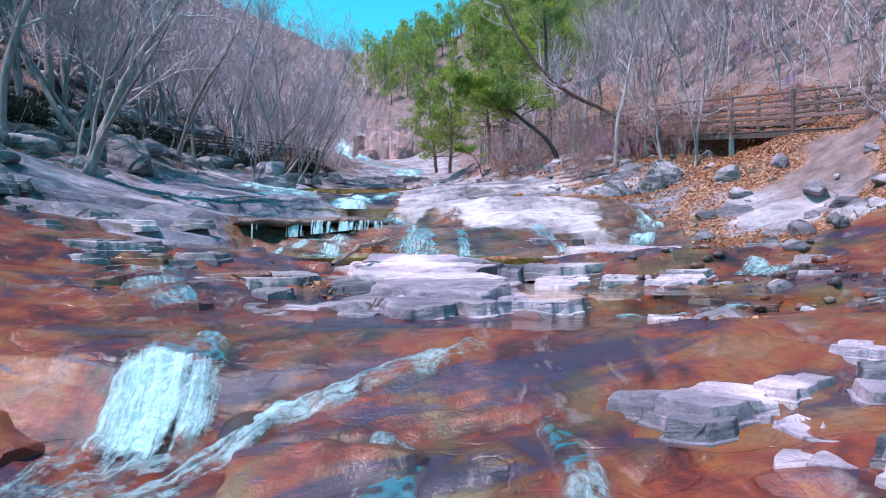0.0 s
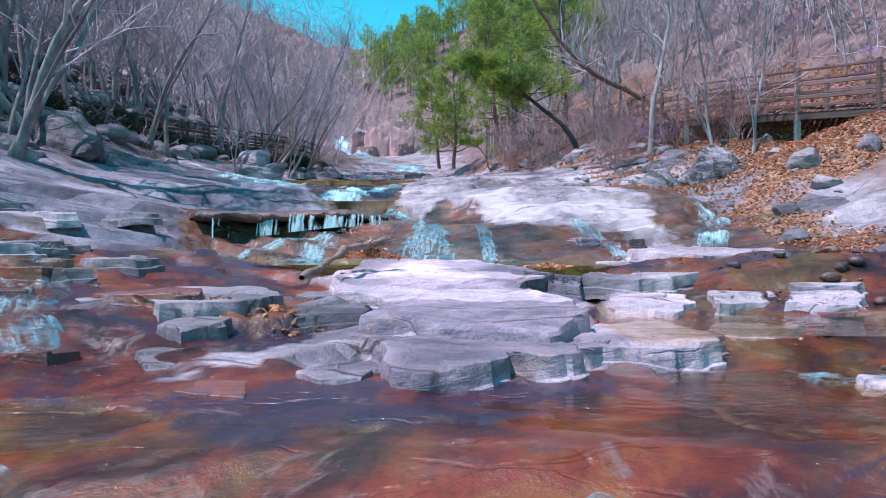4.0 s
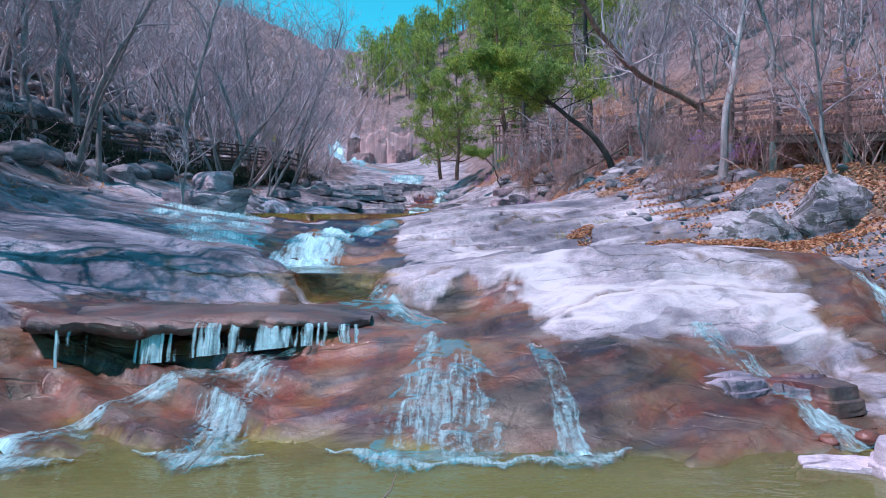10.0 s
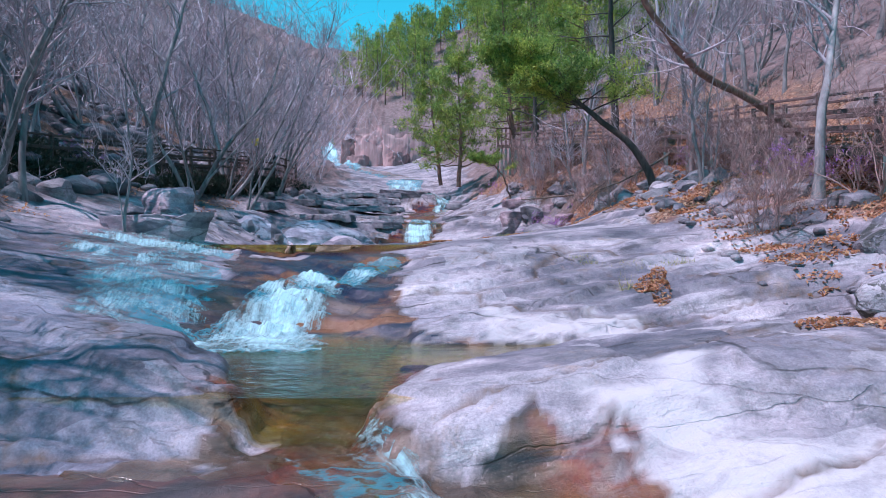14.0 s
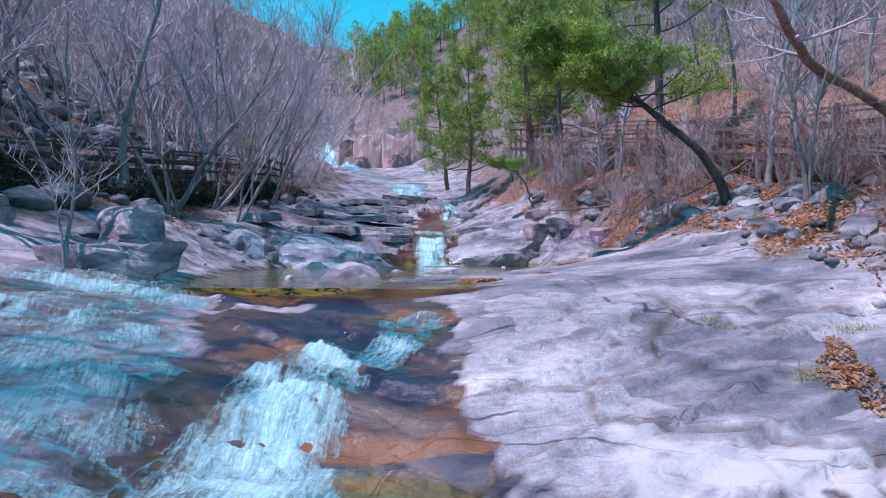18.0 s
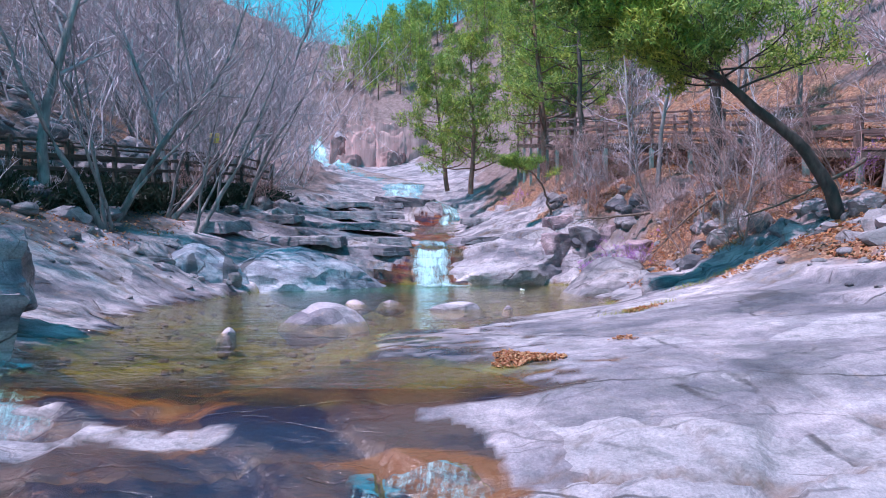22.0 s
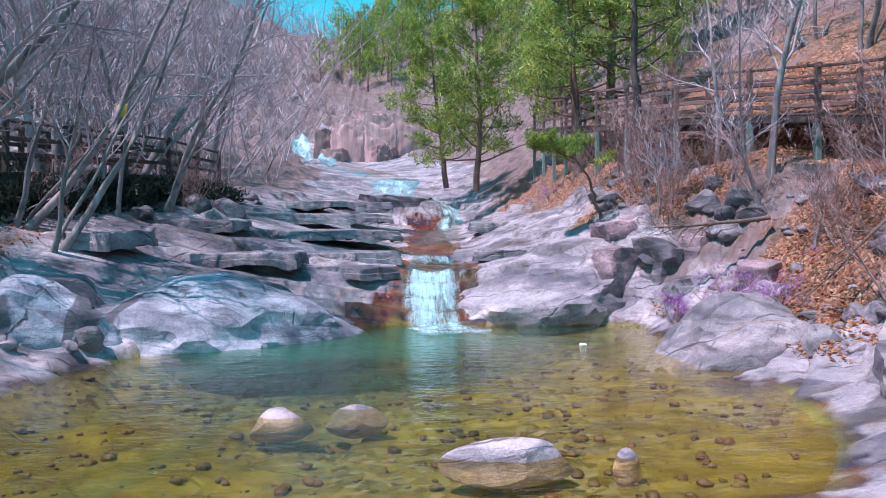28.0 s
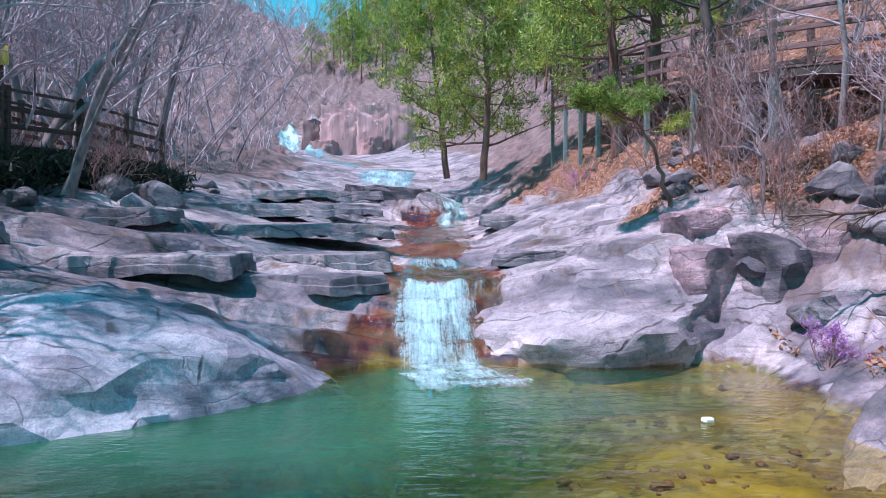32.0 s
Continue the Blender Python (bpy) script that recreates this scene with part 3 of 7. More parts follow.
section(14.88, (-12, 5.0), (-8, 3.42), (-5.5, 2.9), (-4.2, 2.60), (-1.2, 2.60), (0, 2.55), (1.0, 2.48), (1.8, 2.46), (3, 2.4), (4, 2.3), (5.5, 2.35), (7, 2.8), (9, 3.6), (11, 5.1))
section(15.5, (-12, 5.0), (-8, 3.45), (-5.5, 2.92), (-4.2, 2.68), (-1.2, 2.68), (0, 2.58), (0.6, 2.6), (1.4, 2.84), (3, 2.86), (4.2, 2.7), (4.9, 2.3), (7, 2.85), (9, 3.7), (11, 5.15))
section(16.2, (-12, 5.1), (-8, 3.5), (-5.5, 2.98), (-4, 2.72), (-1.2, 2.72), (-0.3, 2.66), (0.2, 2.92), (1.4, 3.0), (3, 3.04), (4.6, 2.95), (5.2, 2.5), (7, 3.0), (9, 3.8), (11, 5.2))
section(16.4, (-12, 5.1), (-8, 3.55), (-5.8, 3.0), (-3.5, 2.74), (-1.5, 2.70), (-1.1, 2.95), (0.3, 3.14), (1.4, 3.22), (3, 3.26), (4.6, 3.1), (5.3, 2.55), (7, 3.1), (9, 3.9), (11, 5.25))
section(17.0, (-12, 5.2), (-8, 3.75), (-5.8, 3.45), (-3.2, 3.3), (-2.6, 3.15), (-2.35, 2.70), (-1.55, 2.68), (-1.3, 3.08), (0.3, 3.32), (1.4, 3.4), (3, 3.42), (4.6, 3.3), (5.5, 2.8), (7, 3.4), (9, 4.2), (11, 5.4))
section(18.2, (-12, 5.3), (-8, 3.9), (-5.8, 3.6), (-3.7, 3.5), (-3.0, 3.2), (-2.7, 2.70), (-1.6, 2.62), (-1.2, 3.08), (1, 3.42), (3, 3.48), (4.8, 3.4), (6.3, 3.6), (8, 4.5), (11, 5.8))
section(18.9, (-12, 5.35), (-8, 4.0), (-6, 3.65), (-4.2, 3.4), (-3.2, 2.7), (-1.5, 2.45), (-0.7, 2.7), (0.6, 3.2), (2, 3.35), (4, 3.4), (5.5, 3.45), (7, 4.0), (8.5, 4.8), (11, 5.9))
section(19.3, (-12, 5.4), (-8, 4.05), (-6, 3.68), (-4.3, 3.35), (-3.3, 2.65), (-1.5, 2.45), (-0.3, 2.72), (0.8, 2.82), (2, 2.86), (4, 2.95), (5, 3.1), (6.5, 3.3), (7.6, 3.9), (8.8, 4.9), (11, 6))
section(19.8, (-12, 5.5), (-8, 4.1), (-6, 3.7), (-4.4, 3.3), (-3.4, 2.75), (-1.8, 2.7), (-1.2, 3.1), (0, 3.15), (1.5, 3.1), (3, 3.05), (4.3, 3.15), (5.5, 3.3), (7, 3.7), (8.6, 5.0), (11, 6.2))
section(20.6, (-12, 5.6), (-8, 4.15), (-6, 3.8), (-4.7, 3.5), (-3.7, 3.15), (-2.2, 3.1), (-1.5, 3.35), (0, 3.45), (1.5, 3.4), (3, 3.4), (4.5, 3.6), (6, 4.1), (7.5, 4.8), (11, 6.5))
section(21.3, (-12, 5.6), (-8, 4.2), (-6, 3.85), (-4.6, 3.65), (-3.4, 3.55), (-2.4, 3.58), (-1.5, 3.72), (0, 3.72), (1.5, 3.6), (3, 3.8), (4.5, 4.0), (6, 4.4), (7.5, 5.2), (11, 6.8))
section(23.0, (-12, 5.7), (-8, 4.4), (-6, 4.1), (-4.5, 3.98), (-3, 3.9), (-1.6, 3.96), (-0.6, 4.22), (2, 4.18), (4, 4.22), (6, 4.6), (7.5, 5.5), (11, 7.2))
section(24.8, (-12, 5.9), (-10, 5.1), (-8, 4.7), (-6.5, 4.4), (-4.5, 4.18), (-3, 4.16), (-2.0, 4.2), (-1.2, 4.28), (-0.6, 4.38), (1, 4.5), (3, 4.66), (5, 5.0), (7, 5.7), (11, 7.6))
section(26.2, (-12, 6.05), (-10, 5.25), (-8, 4.78), (-6.5, 4.48), (-5, 4.12), (-3.6, 4.08), (-2.9, 4.22), (-2.4, 4.33), (-1.2, 4.37), (0, 4.44), (1.2, 4.56), (3, 4.8), (5, 5.3), (7, 6.05), (11, 8.0))
section(28.2, (-12, 6.2), (-10, 5.4), (-8, 4.86), (-6.5, 4.45), (-5.2, 4.08), (-3.5, 4.06), (-2.9, 4.24), (-2.3, 4.345), (-1.2, 4.38), (0, 4.46), (1.2, 4.62), (3, 4.9), (5, 5.7), (7, 6.5), (11, 8.4))
section(30, (-12, 6.4), (-10, 5.6), (-8.5, 5.0), (-7, 4.38), (-5.5, 4.05), (-3, 4.02), (-1.7, 4.1), (-0.9, 4.28), (-0.2, 4.37), (1.2, 4.56), (3, 4.95), (5, 5.9), (7, 6.7), (11, 8.8))
section(31.8, (-12.4, 6.7), (-10, 5.75), (-8.6, 5.1), (-7.2, 4.4), (-5.8, 4.02), (-3, 4.0), (-1, 4.03), (0.7, 4.14), (1.3, 4.28), (2.1, 4.5), (3.4, 4.95), (5, 5.85), (7, 6.85), (11, 9.1))
section(33, (-13, 6.9), (-10, 5.9), (-8.7, 5.2), (-7.5, 4.45), (-6, 4.0), (-4.4, 4.0), (-3, 4.02), (-1.5, 4.05), (0, 4.1), (1.5, 4.18), (2.3, 4.42), (3.5, 4.9), (5, 5.8), (7, 7.0), (11, 9.4))
section(34.6, (-13, 7.05), (-10.2, 6.0), (-8.6, 5.35), (-7.2, 4.55), (-6, 4.0), (-4.6, 3.98), (-3, 4.0), (-1.5, 4.02), (0, 4.05), (1.2, 4.15), (2.6, 4.5), (4.0, 5.05), (5.5, 6.2), (7.5, 7.7), (11.5, 10))
section(36, (-13, 7.2), (-10.5, 6.2), (-8.6, 5.5), (-7, 4.7), (-6, 4.1), (-4.8, 3.86), (-3.2, 3.9), (-1.8, 4.0), (-0.4, 4.04), (1.5, 4.12), (3, 4.5), (4.5, 5.2), (6, 6.8), (8, 8.3), (12, 10.6))
section(37.2, (-13, 7.4), (-10.8, 6.45), (-8.5, 5.65), (-7, 5.0), (-6, 4.3), (-5.2, 3.5), (-4, 3.25), (-2.8, 3.25), (-1.6, 3.6), (-0.4, 3.98), (1.6, 4.13), (3, 4.55), (4.4, 5.25), (6, 7.0), (8, 8.5), (12, 10.9))
section(38.5, (-13, 7.7), (-11, 6.7), (-8.5, 5.8), (-7, 5.3), (-5.4, 4.6), (-4.3, 3.95), (-3, 3.3), (-1.5, 3.5), (0.5, 3.97), (1.8, 4.15), (3, 4.6), (4.4, 5.3), (6, 7.2), (8, 8.7), (12, 11.2))
section(40.2, (-13, 8.0), (-11, 7.0), (-8.5, 6.1), (-6.5, 5.55), (-4.8, 4.9), (-3.4, 4.4), (-2.4, 3.6), (-1.2, 3.6), (-0.6, 3.9), (1, 4.0), (2.5, 4.15), (3.3, 4.7), (4, 5.5), (5.2, 7.2), (8, 9.2), (12, 11.6))
section(41.0, (-13, 8.1), (-11, 7.1), (-8.5, 6.3), (-6.5, 5.7), (-4.8, 5.2), (-3.2, 4.8), (-2.4, 4.5), (-1.0, 4.45), (-0.5, 4.5), (1, 4.5), (2.5, 4.7), (4, 6.0), (5.2, 7.6), (8, 9.6), (12, 12))
section(42.2, (-13, 8.3), (-11, 7.3), (-8.5, 6.6), (-6.5, 6.1), (-4.8, 5.75), (-3.2, 5.5), (-2.4, 5.42), (-0.8, 5.42), (-0.3, 5.6), (1, 5.95), (2.5, 6.4), (4, 7.2), (6, 8.8), (8, 9.9), (12, 12.4))
section(44, (-13, 8.5), (-11, 7.6), (-8.5, 7.0), (-6, 6.35), (-4.5, 5.95), (-3, 5.75), (-1, 5.6), (0, 5.8), (1.2, 6.2), (2.5, 6.8), (4, 8.0), (6, 9.2), (8, 10.4), (12, 13))
section(48, (-14, 9.0), (-12, 8.2), (-9, 7.5), (-6, 6.8), (-4, 6.35), (-2, 6.15), (-0.5, 6.2), (1, 6.9), (2.6, 7.5), (4, 9), (6, 10.3), (9, 12), (13, 14.5))
section(57.4, (-15, 10.2), (-13, 9.6), (-9, 8.8), (-6, 7.9), (-4.5, 7.2), (-1, 6.9), (0.3, 7.1), (1.5, 7.9), (3, 9.2), (5, 11), (9, 13.8), (13, 16.5))
section(59.0, (-15, 10.4), (-13, 9.8), (-9, 9.0), (-6.5, 8.5), (-4.5, 8.4), (-1.4, 8.4), (-0.2, 7.7), (0.8, 8.0), (2, 8.8), (3.4, 9.8), (5, 11.4), (9, 14.2), (13, 17))
section(66, (-17, 11.8), (-14, 10.9), (-10, 10.2), (-7, 9.5), (-5, 9.2), (-2, 9.0), (0, 9.2), (2, 10.2), (4, 11.6), (8, 14.6), (13, 18))
section(68, (-18, 12.4), (-14, 11.4), (-10, 10.9), (-7, 10.5), (-5, 10.35), (-2, 10.3), (0, 10.5), (2, 11.2), (4, 12.4), (8, 15.2), (13, 18.6))
section(95, (-34, 24), (-24, 18), (-17, 15.6), (-13, 14.9), (-8, 15.0), (-4, 15.6), (2, 17.6), (9, 22), (16, 27))
section(101, (-36, 25.5), (-24, 19.5), (-18.5, 17.6), (-15.5, 16.4), (-13.2, 16.4), (-8, 16.6), (-4, 17.2), (2, 20), (9, 24), (16, 29))
section(104, (-38, 27), (-24, 21.5), (-18.5, 19.9), (-16, 18.4), (-14.0, 19.9), (-12, 20.6), (-8, 20.9), (-4, 21), (2, 23), (9, 27), (16, 32))
section(114, (-42, 31), (-24, 23), (-17, 20.8), (-12, 21.8), (-4, 23), (4, 26), (14, 33), (24, 40))
section(150, (-90, 78), (-55, 58), (-32, 46), (-15, 44), (5, 52), (30, 68), (60, 88))
section(260, (-140, 120), (-80, 92), (-40, 80), (-15, 78), (30, 92), (90, 120))

# rust-stained wet bedrock, as patches of the bed: (x0, x1, y0, y1)
WET = [(-9, 3.4, -8, 7.2, 0), (1.1, 8.0, 4.5, 9.2, 0), (-8, -1.6, 6.5, 12.2, 0), (1.6, 7.5, 8.6, 13.4, 0), (-4.6, 3.0, 10.9, 14.9, 0), (-4.9, 0.0, 14.2, 16.4, 0.55), (-2.6, -1.2, 16.2, 17.8, 0), (-2.6, -1.2, 14.8, 16.95, 0.75), (3.6, 6.5, 12.5, 17.2, 0),
       (-4.6, -1.7, 18.9, 24.4, 0.12), (-5.0, -1.9, 24.0, 26.2, 0), (-3.2, -0.5, 40.2, 43.6, 0), (-2.6, -0.6, 43, 58, 0)]


def ground_base(x, y):
    at = []
    for _, xs, zs in SECTIONS:
        z = np.interp(x, xs, zs)
        z = z + np.where(x < xs[0], (xs[0] - x) * 0.58, 0) + np.where(x > xs[-1], (x - xs[-1]) * 0.62, 0)
        at.append(z)
    at = np.array(at)
    ys = np.array([s[0] for s in SECTIONS])
    i = np.clip(np.searchsorted(ys, y) - 1, 0, len(ys) - 2)
    k = np.clip((y - ys[i]) / (ys[i + 1] - ys[i]), 0, 1)
    j = np.arange(at.shape[1])
    return at[i, j] * (1 - k) + at[i + 1, j] * k


def chisel(x, y, size, stretch, turn, s):
    """Fractured rock: every block of the pattern is a tilted facet; returns the offset and the nearness of a joint."""
    c, n = math.cos(turn), math.sin(turn)
    u, v = (x * c + y * n) / (size * stretch), (-x * n + y * c) / size
    iu, iv = np.floor(u).astype(np.int64), np.floor(v).astype(np.int64)
    f1, f2 = np.full(x.shape, 9.0), np.full(x.shape, 9.0)
    off = np.zeros(x.shape)
    for a in (-1, 0, 1):
        for b in (-1, 0, 1):
            j, k = iu + a, iv + b
            pu, pv = j + 0.5 + 0.42 * lattice(j, k, j * 0, s), k + 0.5 + 0.42 * lattice(j, k, j * 0, s + 1)
            du, dv = u - pu, v - pv
            d = np.maximum(np.abs(du), np.abs(dv)) * 0.6 + 0.4 * np.hypot(du, dv)
            o = lattice(j, k, j * 0, s + 2) + du * lattice(j, k, j * 0, s + 3) * 1.3 + dv * lattice(j, k, j * 0, s + 4) * 1.3
            near = d < f1
            f2 = np.where(near, f1, np.minimum(f2, d))
            off = np.where(near, o, off)
            f1 = np.where(near, d, f1)
    return off, f2 - f1


def shape_z(x, y):
    """Height of the ravine's surface: bedrock in low tilted ledges, rough banks above."""
    x, y = np.atleast_1d(np.asarray(x, float)), np.atleast_1d(np.asarray(y, float))
    far = np.clip((y - 50) / 60, 0, 1)
    calm = 1 - 0.9 * smooth(y, 23.4, 24.6) * smooth(-y, -33.5, -31.5) * smooth(x, -4.2, -3.2) * smooth(-x, -3.6, -2.4)
    wx = x + (0.07 + 0.35 * far) * calm * fbm(x * 0.9, y * 0.9, 0, 3, 11)
    wy = y + (0.09 + 0.3 * far) * calm * fbm(x * 0.8 + 40, y * 0.8, 0, 3, 23)
    z = ground_base(wx, wy)
    bank = smooth(np.abs(x + 1.2), 6.5, 10.5)
    near = 1 - smooth(np.abs(x - np.interp(y, [0, 45, 70, 100], [-1, -3, -4, -10])), 7, 11)
    near = near * (1 - 0.85 * smooth(y, 56, 74))
    # beds of rock dipping towards the stream from both sides: treads and low risers
    dip = z - 0.17 * np.sqrt((x + 1.6) ** 2 + 0.3) - 0.03 * y
    u = dip + 0.06 * fbm(x * 0.45, y * 0.45, 0, 2, 31)
    s = 0.19 + 0.08 * smooth(y, 33, 40) + 0.4 * far
    k = u / s
    f = k - np.floor(k)
    ledge = (smooth(f, 0.88, 0.985) - f) * s
    k2 = (u + 0.04 * fbm(x * 0.7 + 9, y * 0.7, 0, 2, 37)) / (0.075 + 0.1 * far)
    f2 = k2 - np.floor(k2)
    ledge = ledge + 0.7 * (smooth(f2, 0.8, 0.97) - f2) * (0.075 + 0.1 * far) * smooth(fbm(x * 0.4 + 5, y * 0.4, 0, 2, 39), -0.2, 0.3)
    z = z + ledge * calm * (1 - 0.6 * bank) * near * np.clip(0.55 + 0.75 * fbm(x * 0.3, y * 0.3, 0, 2, 5), 0.08, 1.1)
    broken = near * calm * smooth(fbm(x * 0.28, y * 0.28, 0, 2, 61), 0.05, 0.5) * (1 - 0.5 * bank)
    grow = 1 + 1.2 * far
    o1, j1 = chisel(wx + 0.25 * fbm(x, y, 0, 2, 13), wy, 1.5 * grow, 2.4, 0.25, 301)
    o2, j2 = chisel(wx, wy + 0.15 * fbm(x * 1.5, y * 1.5, 0, 2, 15), 0.5 * grow, 2.0, 0.35, 401)
    z = z + grow * calm * (near * (0.04 * o1 * (0.3 + 0.7 * np.maximum(broken, smooth(-y, -7, -5.5))) - 0.045 * smooth(-j1, -0.03, 0.0)) + 0.03 * o2 * broken - 0.02 * broken * smooth(-j2, -0.06, 0.0))
    # the cutting under the boardwalk on the sunny bank
    deck = np.interp(y, [15.5, 19, 21.6, 24, 28, 33, 37.5, 41.6, 44, 46.5], [12.6, 10.2, 8.7, 8.0, 7.9, 8.1, 7.9, 7.2, 5.4, 4.4])
    z = z - 0.75 * np.exp(-((x - deck) / 0.95) ** 2) * smooth(y, 17, 20) * smooth(-y, -47, -44)
    z = z + 0.022 * (0.3 + 0.7 * calm) * fbm(x * 1.6, y * 1.6, 0, 3, 41) + 0.008 * fbm(x * 7, y * 11, 0, 2, 43)
    z = z + bank * (0.16 + far) * fbm(x * 0.8, y * 0.8, 0, 4, 53) + far * 2.2 * fbm(x * 0.09, y * 0.09, 0, 3, 59) * smooth(np.abs(x + 8), 6, 20)
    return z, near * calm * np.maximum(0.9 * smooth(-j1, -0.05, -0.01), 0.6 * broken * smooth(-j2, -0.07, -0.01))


SHEET = {}


def ground_z(x, y):
    """Height of the finished ground sheet at the given places."""
    x, y = np.atleast_1d(np.asarray(x, float)), np.atleast_1d(np.asarray(y, float))
    xs, ys, z = SHEET["xs"], SHEET["ys"], SHEET["z"]
    u, v = np.interp(x, xs, np.arange(len(xs))), np.interp(y, ys, np.arange(len(ys)))
    i, j = np.minimum(u.astype(int), len(xs) - 2), np.minimum(v.astype(int), len(ys) - 2)
    u, v = u - i, v - j
    return (z[j, i] * (1 - u) + z[j, i + 1] * u) * (1 - v) + (z[j + 1, i] * (1 - u) + z[j + 1, i + 1] * u) * v


def height(x, y):
    return float(ground_z(x, y)[0])


def build_ground():
    u = np.linspace(-1, 1, 460)
    xs = 160 * np.sinh(5 * u) / math.sinh(5) - 0.6
    ys = np.concatenate([np.concatenate([np.arange(-8, 1, 0.3), np.arange(1, 31, 0.06), np.arange(31, 46, 0.085)]), np.arange(46, 72, 0.24), 72 + 188 * (np.linspace(0, 1, 90) ** 1.5)])
    gx, gy = np.meshgrid(xs, ys)
    x, y = gx.ravel(), gy.ravel()
    z, joint = shape_z(x, y)
    SHEET.update(xs=xs, ys=ys, z=z.reshape(len(ys), len(xs)))
    me = raw_mesh("ground", np.stack([x, y, z], 1), grid_faces(len(ys), len(xs)), GROUND)
    n1 = fbm(x * 1.1, y * 1.1, 0, 4, 71)
    n2 = fbm(x * 4.3, y * 6.0, 0, 3, 73)
    wet = np.zeros_like(x)
    for x0, x1, y0, y1, slant in WET:
        d = np.minimum(np.minimum(x - x0, x1 + slant * (y1 - y) - x), np.minimum(y - y0, y1 - y)) + 0.45 * n1 + 0.12 * n2
        wet = np.maximum(wet, smooth(d, 0.0, 0.09))
    lift = fbm(x * 0.5, y * 0.5, 0, 4, 83)
    right = np.interp(y, [8, 15, 18, 21, 24, 28, 33, 36, 40, 44, 50, 60], [6.9, 6.7, 6.7, 6.7, 5.6, 4.8, 4.3, 3.7, 3.2, 2.4, 2.0, 2.0])
    wood = np.maximum(smooth(-x + 0.8 * n1, 9.6, 11.5), smooth(x - right + 0.9 * n1, 0.8, 2.4))
    leaf = np.maximum(smooth(x - right + 1.6 * lift, 0.2, 0.8) * smooth(lift + 0.25 * n1 + 0.25 * (y > 7) + 0.2 * smooth(y, 24, 30), -0.12, 0.12) * smooth(y, 4, 8) * smooth(-x, -13.5, -10),
                      0.8 * smooth(-x + lift, 10.5, 13) * smooth(lift, 0.15, 0.4)) * smooth(-y, -62, -54)
    valley = smooth(y, 50, 60)
    bed = np.interp(y, [50, 60, 70, 95, 106, 108], [-3.5, -3.2, -3.5, -9, -9.5, -9])
    width = np.interp(y, [50, 60, 70, 95, 100, 106, 108], [5.5, 4.2, 4.6, 5.0, 7.0, 5.0, -4.0])
    wood = np.maximum(wood * (1 - valley), valley * smooth(np.abs(x - bed) - width + 0.8 * n1, 0.0, 1.2))
    wet *= 1 - smooth(x - right, 1.4, 2.2)
    level = np.where((y > 24.6) & (y < 41.3), 4.33, np.where((y > 10.9) & (y < 14.1), 1.87, np.where((y > 17) & (y < 20.6), 3.06, -9)))
    algae = smooth(level - z + 0.05 * n1, -0.02, 0.08) * (x < 4.2) * np.where(y > 21, smooth(y + n1, 25.4, 27.2), np.where(y > 16, 0.35, smooth(y + 0.4 * n1, 11.2, 11.7)))
    wet = np.maximum(wet, smooth(level - z + 0.06 * n2, -0.06, 0.0) * (x < 4.4))
    # two of these masks carry the left bank's tree shade into the ground colour
    for name, v in (("wet", wet), ("leaf", leaf), ("wood", wood), ("algae", algae), ("tan", smooth(y + 0.6 * n1, 11.4, 12.6) * smooth(-y + n1, -18, -17)), ("pale", np.maximum.reduce([smooth(np.minimum(np.minimum(x - a, b - x), np.minimum(y - c, d - y)) + 0.5 * n1 + 0.15 * n2, -0.1, 0.35) for a, b, c, d in ((0.3, 4.3, 14.8, 16.5), (-0.4, 1.8, 19.5, 20.6))])), ("soil_shade", smooth(-x + 0.8 * n1 + 0.5 * n2, 9.3, 10.6) * (1 - smooth(y, 60, 80))), ("joint", joint), ("rust", 1 - smooth(y + 0.8 * n1, 16.8, 17.8) * smooth(-y, -43, -38)), ("dull", smooth(-x + 0.6 * n1, 2.2, 3.4) * smooth(-y + n1, -24, -22.4) * smooth(y + n1, 10.5, 12.5))):
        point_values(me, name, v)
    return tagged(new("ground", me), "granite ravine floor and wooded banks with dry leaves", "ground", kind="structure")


ground = build_ground()


# ---- water ----
def pool(name, label, x0, x1, y0, y1, level, mat):
    """Still water at a level; it takes up colour with the depth of the bed under it."""
    root = tagged(new(name), label, "pool")
    root.location = (0.5 * (x0 + x1), 0.5 * (y0 + y1), level)
    cols, rows = int((x1 - x0) / 0.12), int((y1 - y0) / 0.12)
    gx, gy = np.meshgrid(np.linspace(x0, x1, cols), np.linspace(y0, y1, rows))
    x, y = gx.ravel(), gy.ravel()
    me = raw_mesh(name, np.stack([x - root.location.x, y - root.location.y, 0.006 * fbm(x * 2.2, y * 3, 0, 2, 7)], 1), grid_faces(rows, cols), mat)
    point_values(me, "depth", np.clip(level - ground_z(x, y), 0, 2))
    hang("water_surface", me, root)
    return root


pool("plunge_pool", "shallow olive stream pool below the lip falls", -5.6, 3.6, 11.15, 14.2, 1.84, WATER_OLIVE)
pool("rock_pool", "teal rock pool between granite slabs", -4.6, 5.0, 16.8, 20.4, 3.04, WATER_POOL)
pool("upper_pool", "wide clear green pool below the main fall", -9.4, 3.6, 24.7, 41.2, 4.30, WATER_POOL)
pool("stream_pool", "thin clear water over brown bedrock", -4.8, 2.4, 5.75, 8.0, 1.23, WATER_THIN)
pool("stream_pool", "shallow brown water between flat slabs", 1.0, 5.0, 7.6, 10.8, 1.46, WATER_THIN)


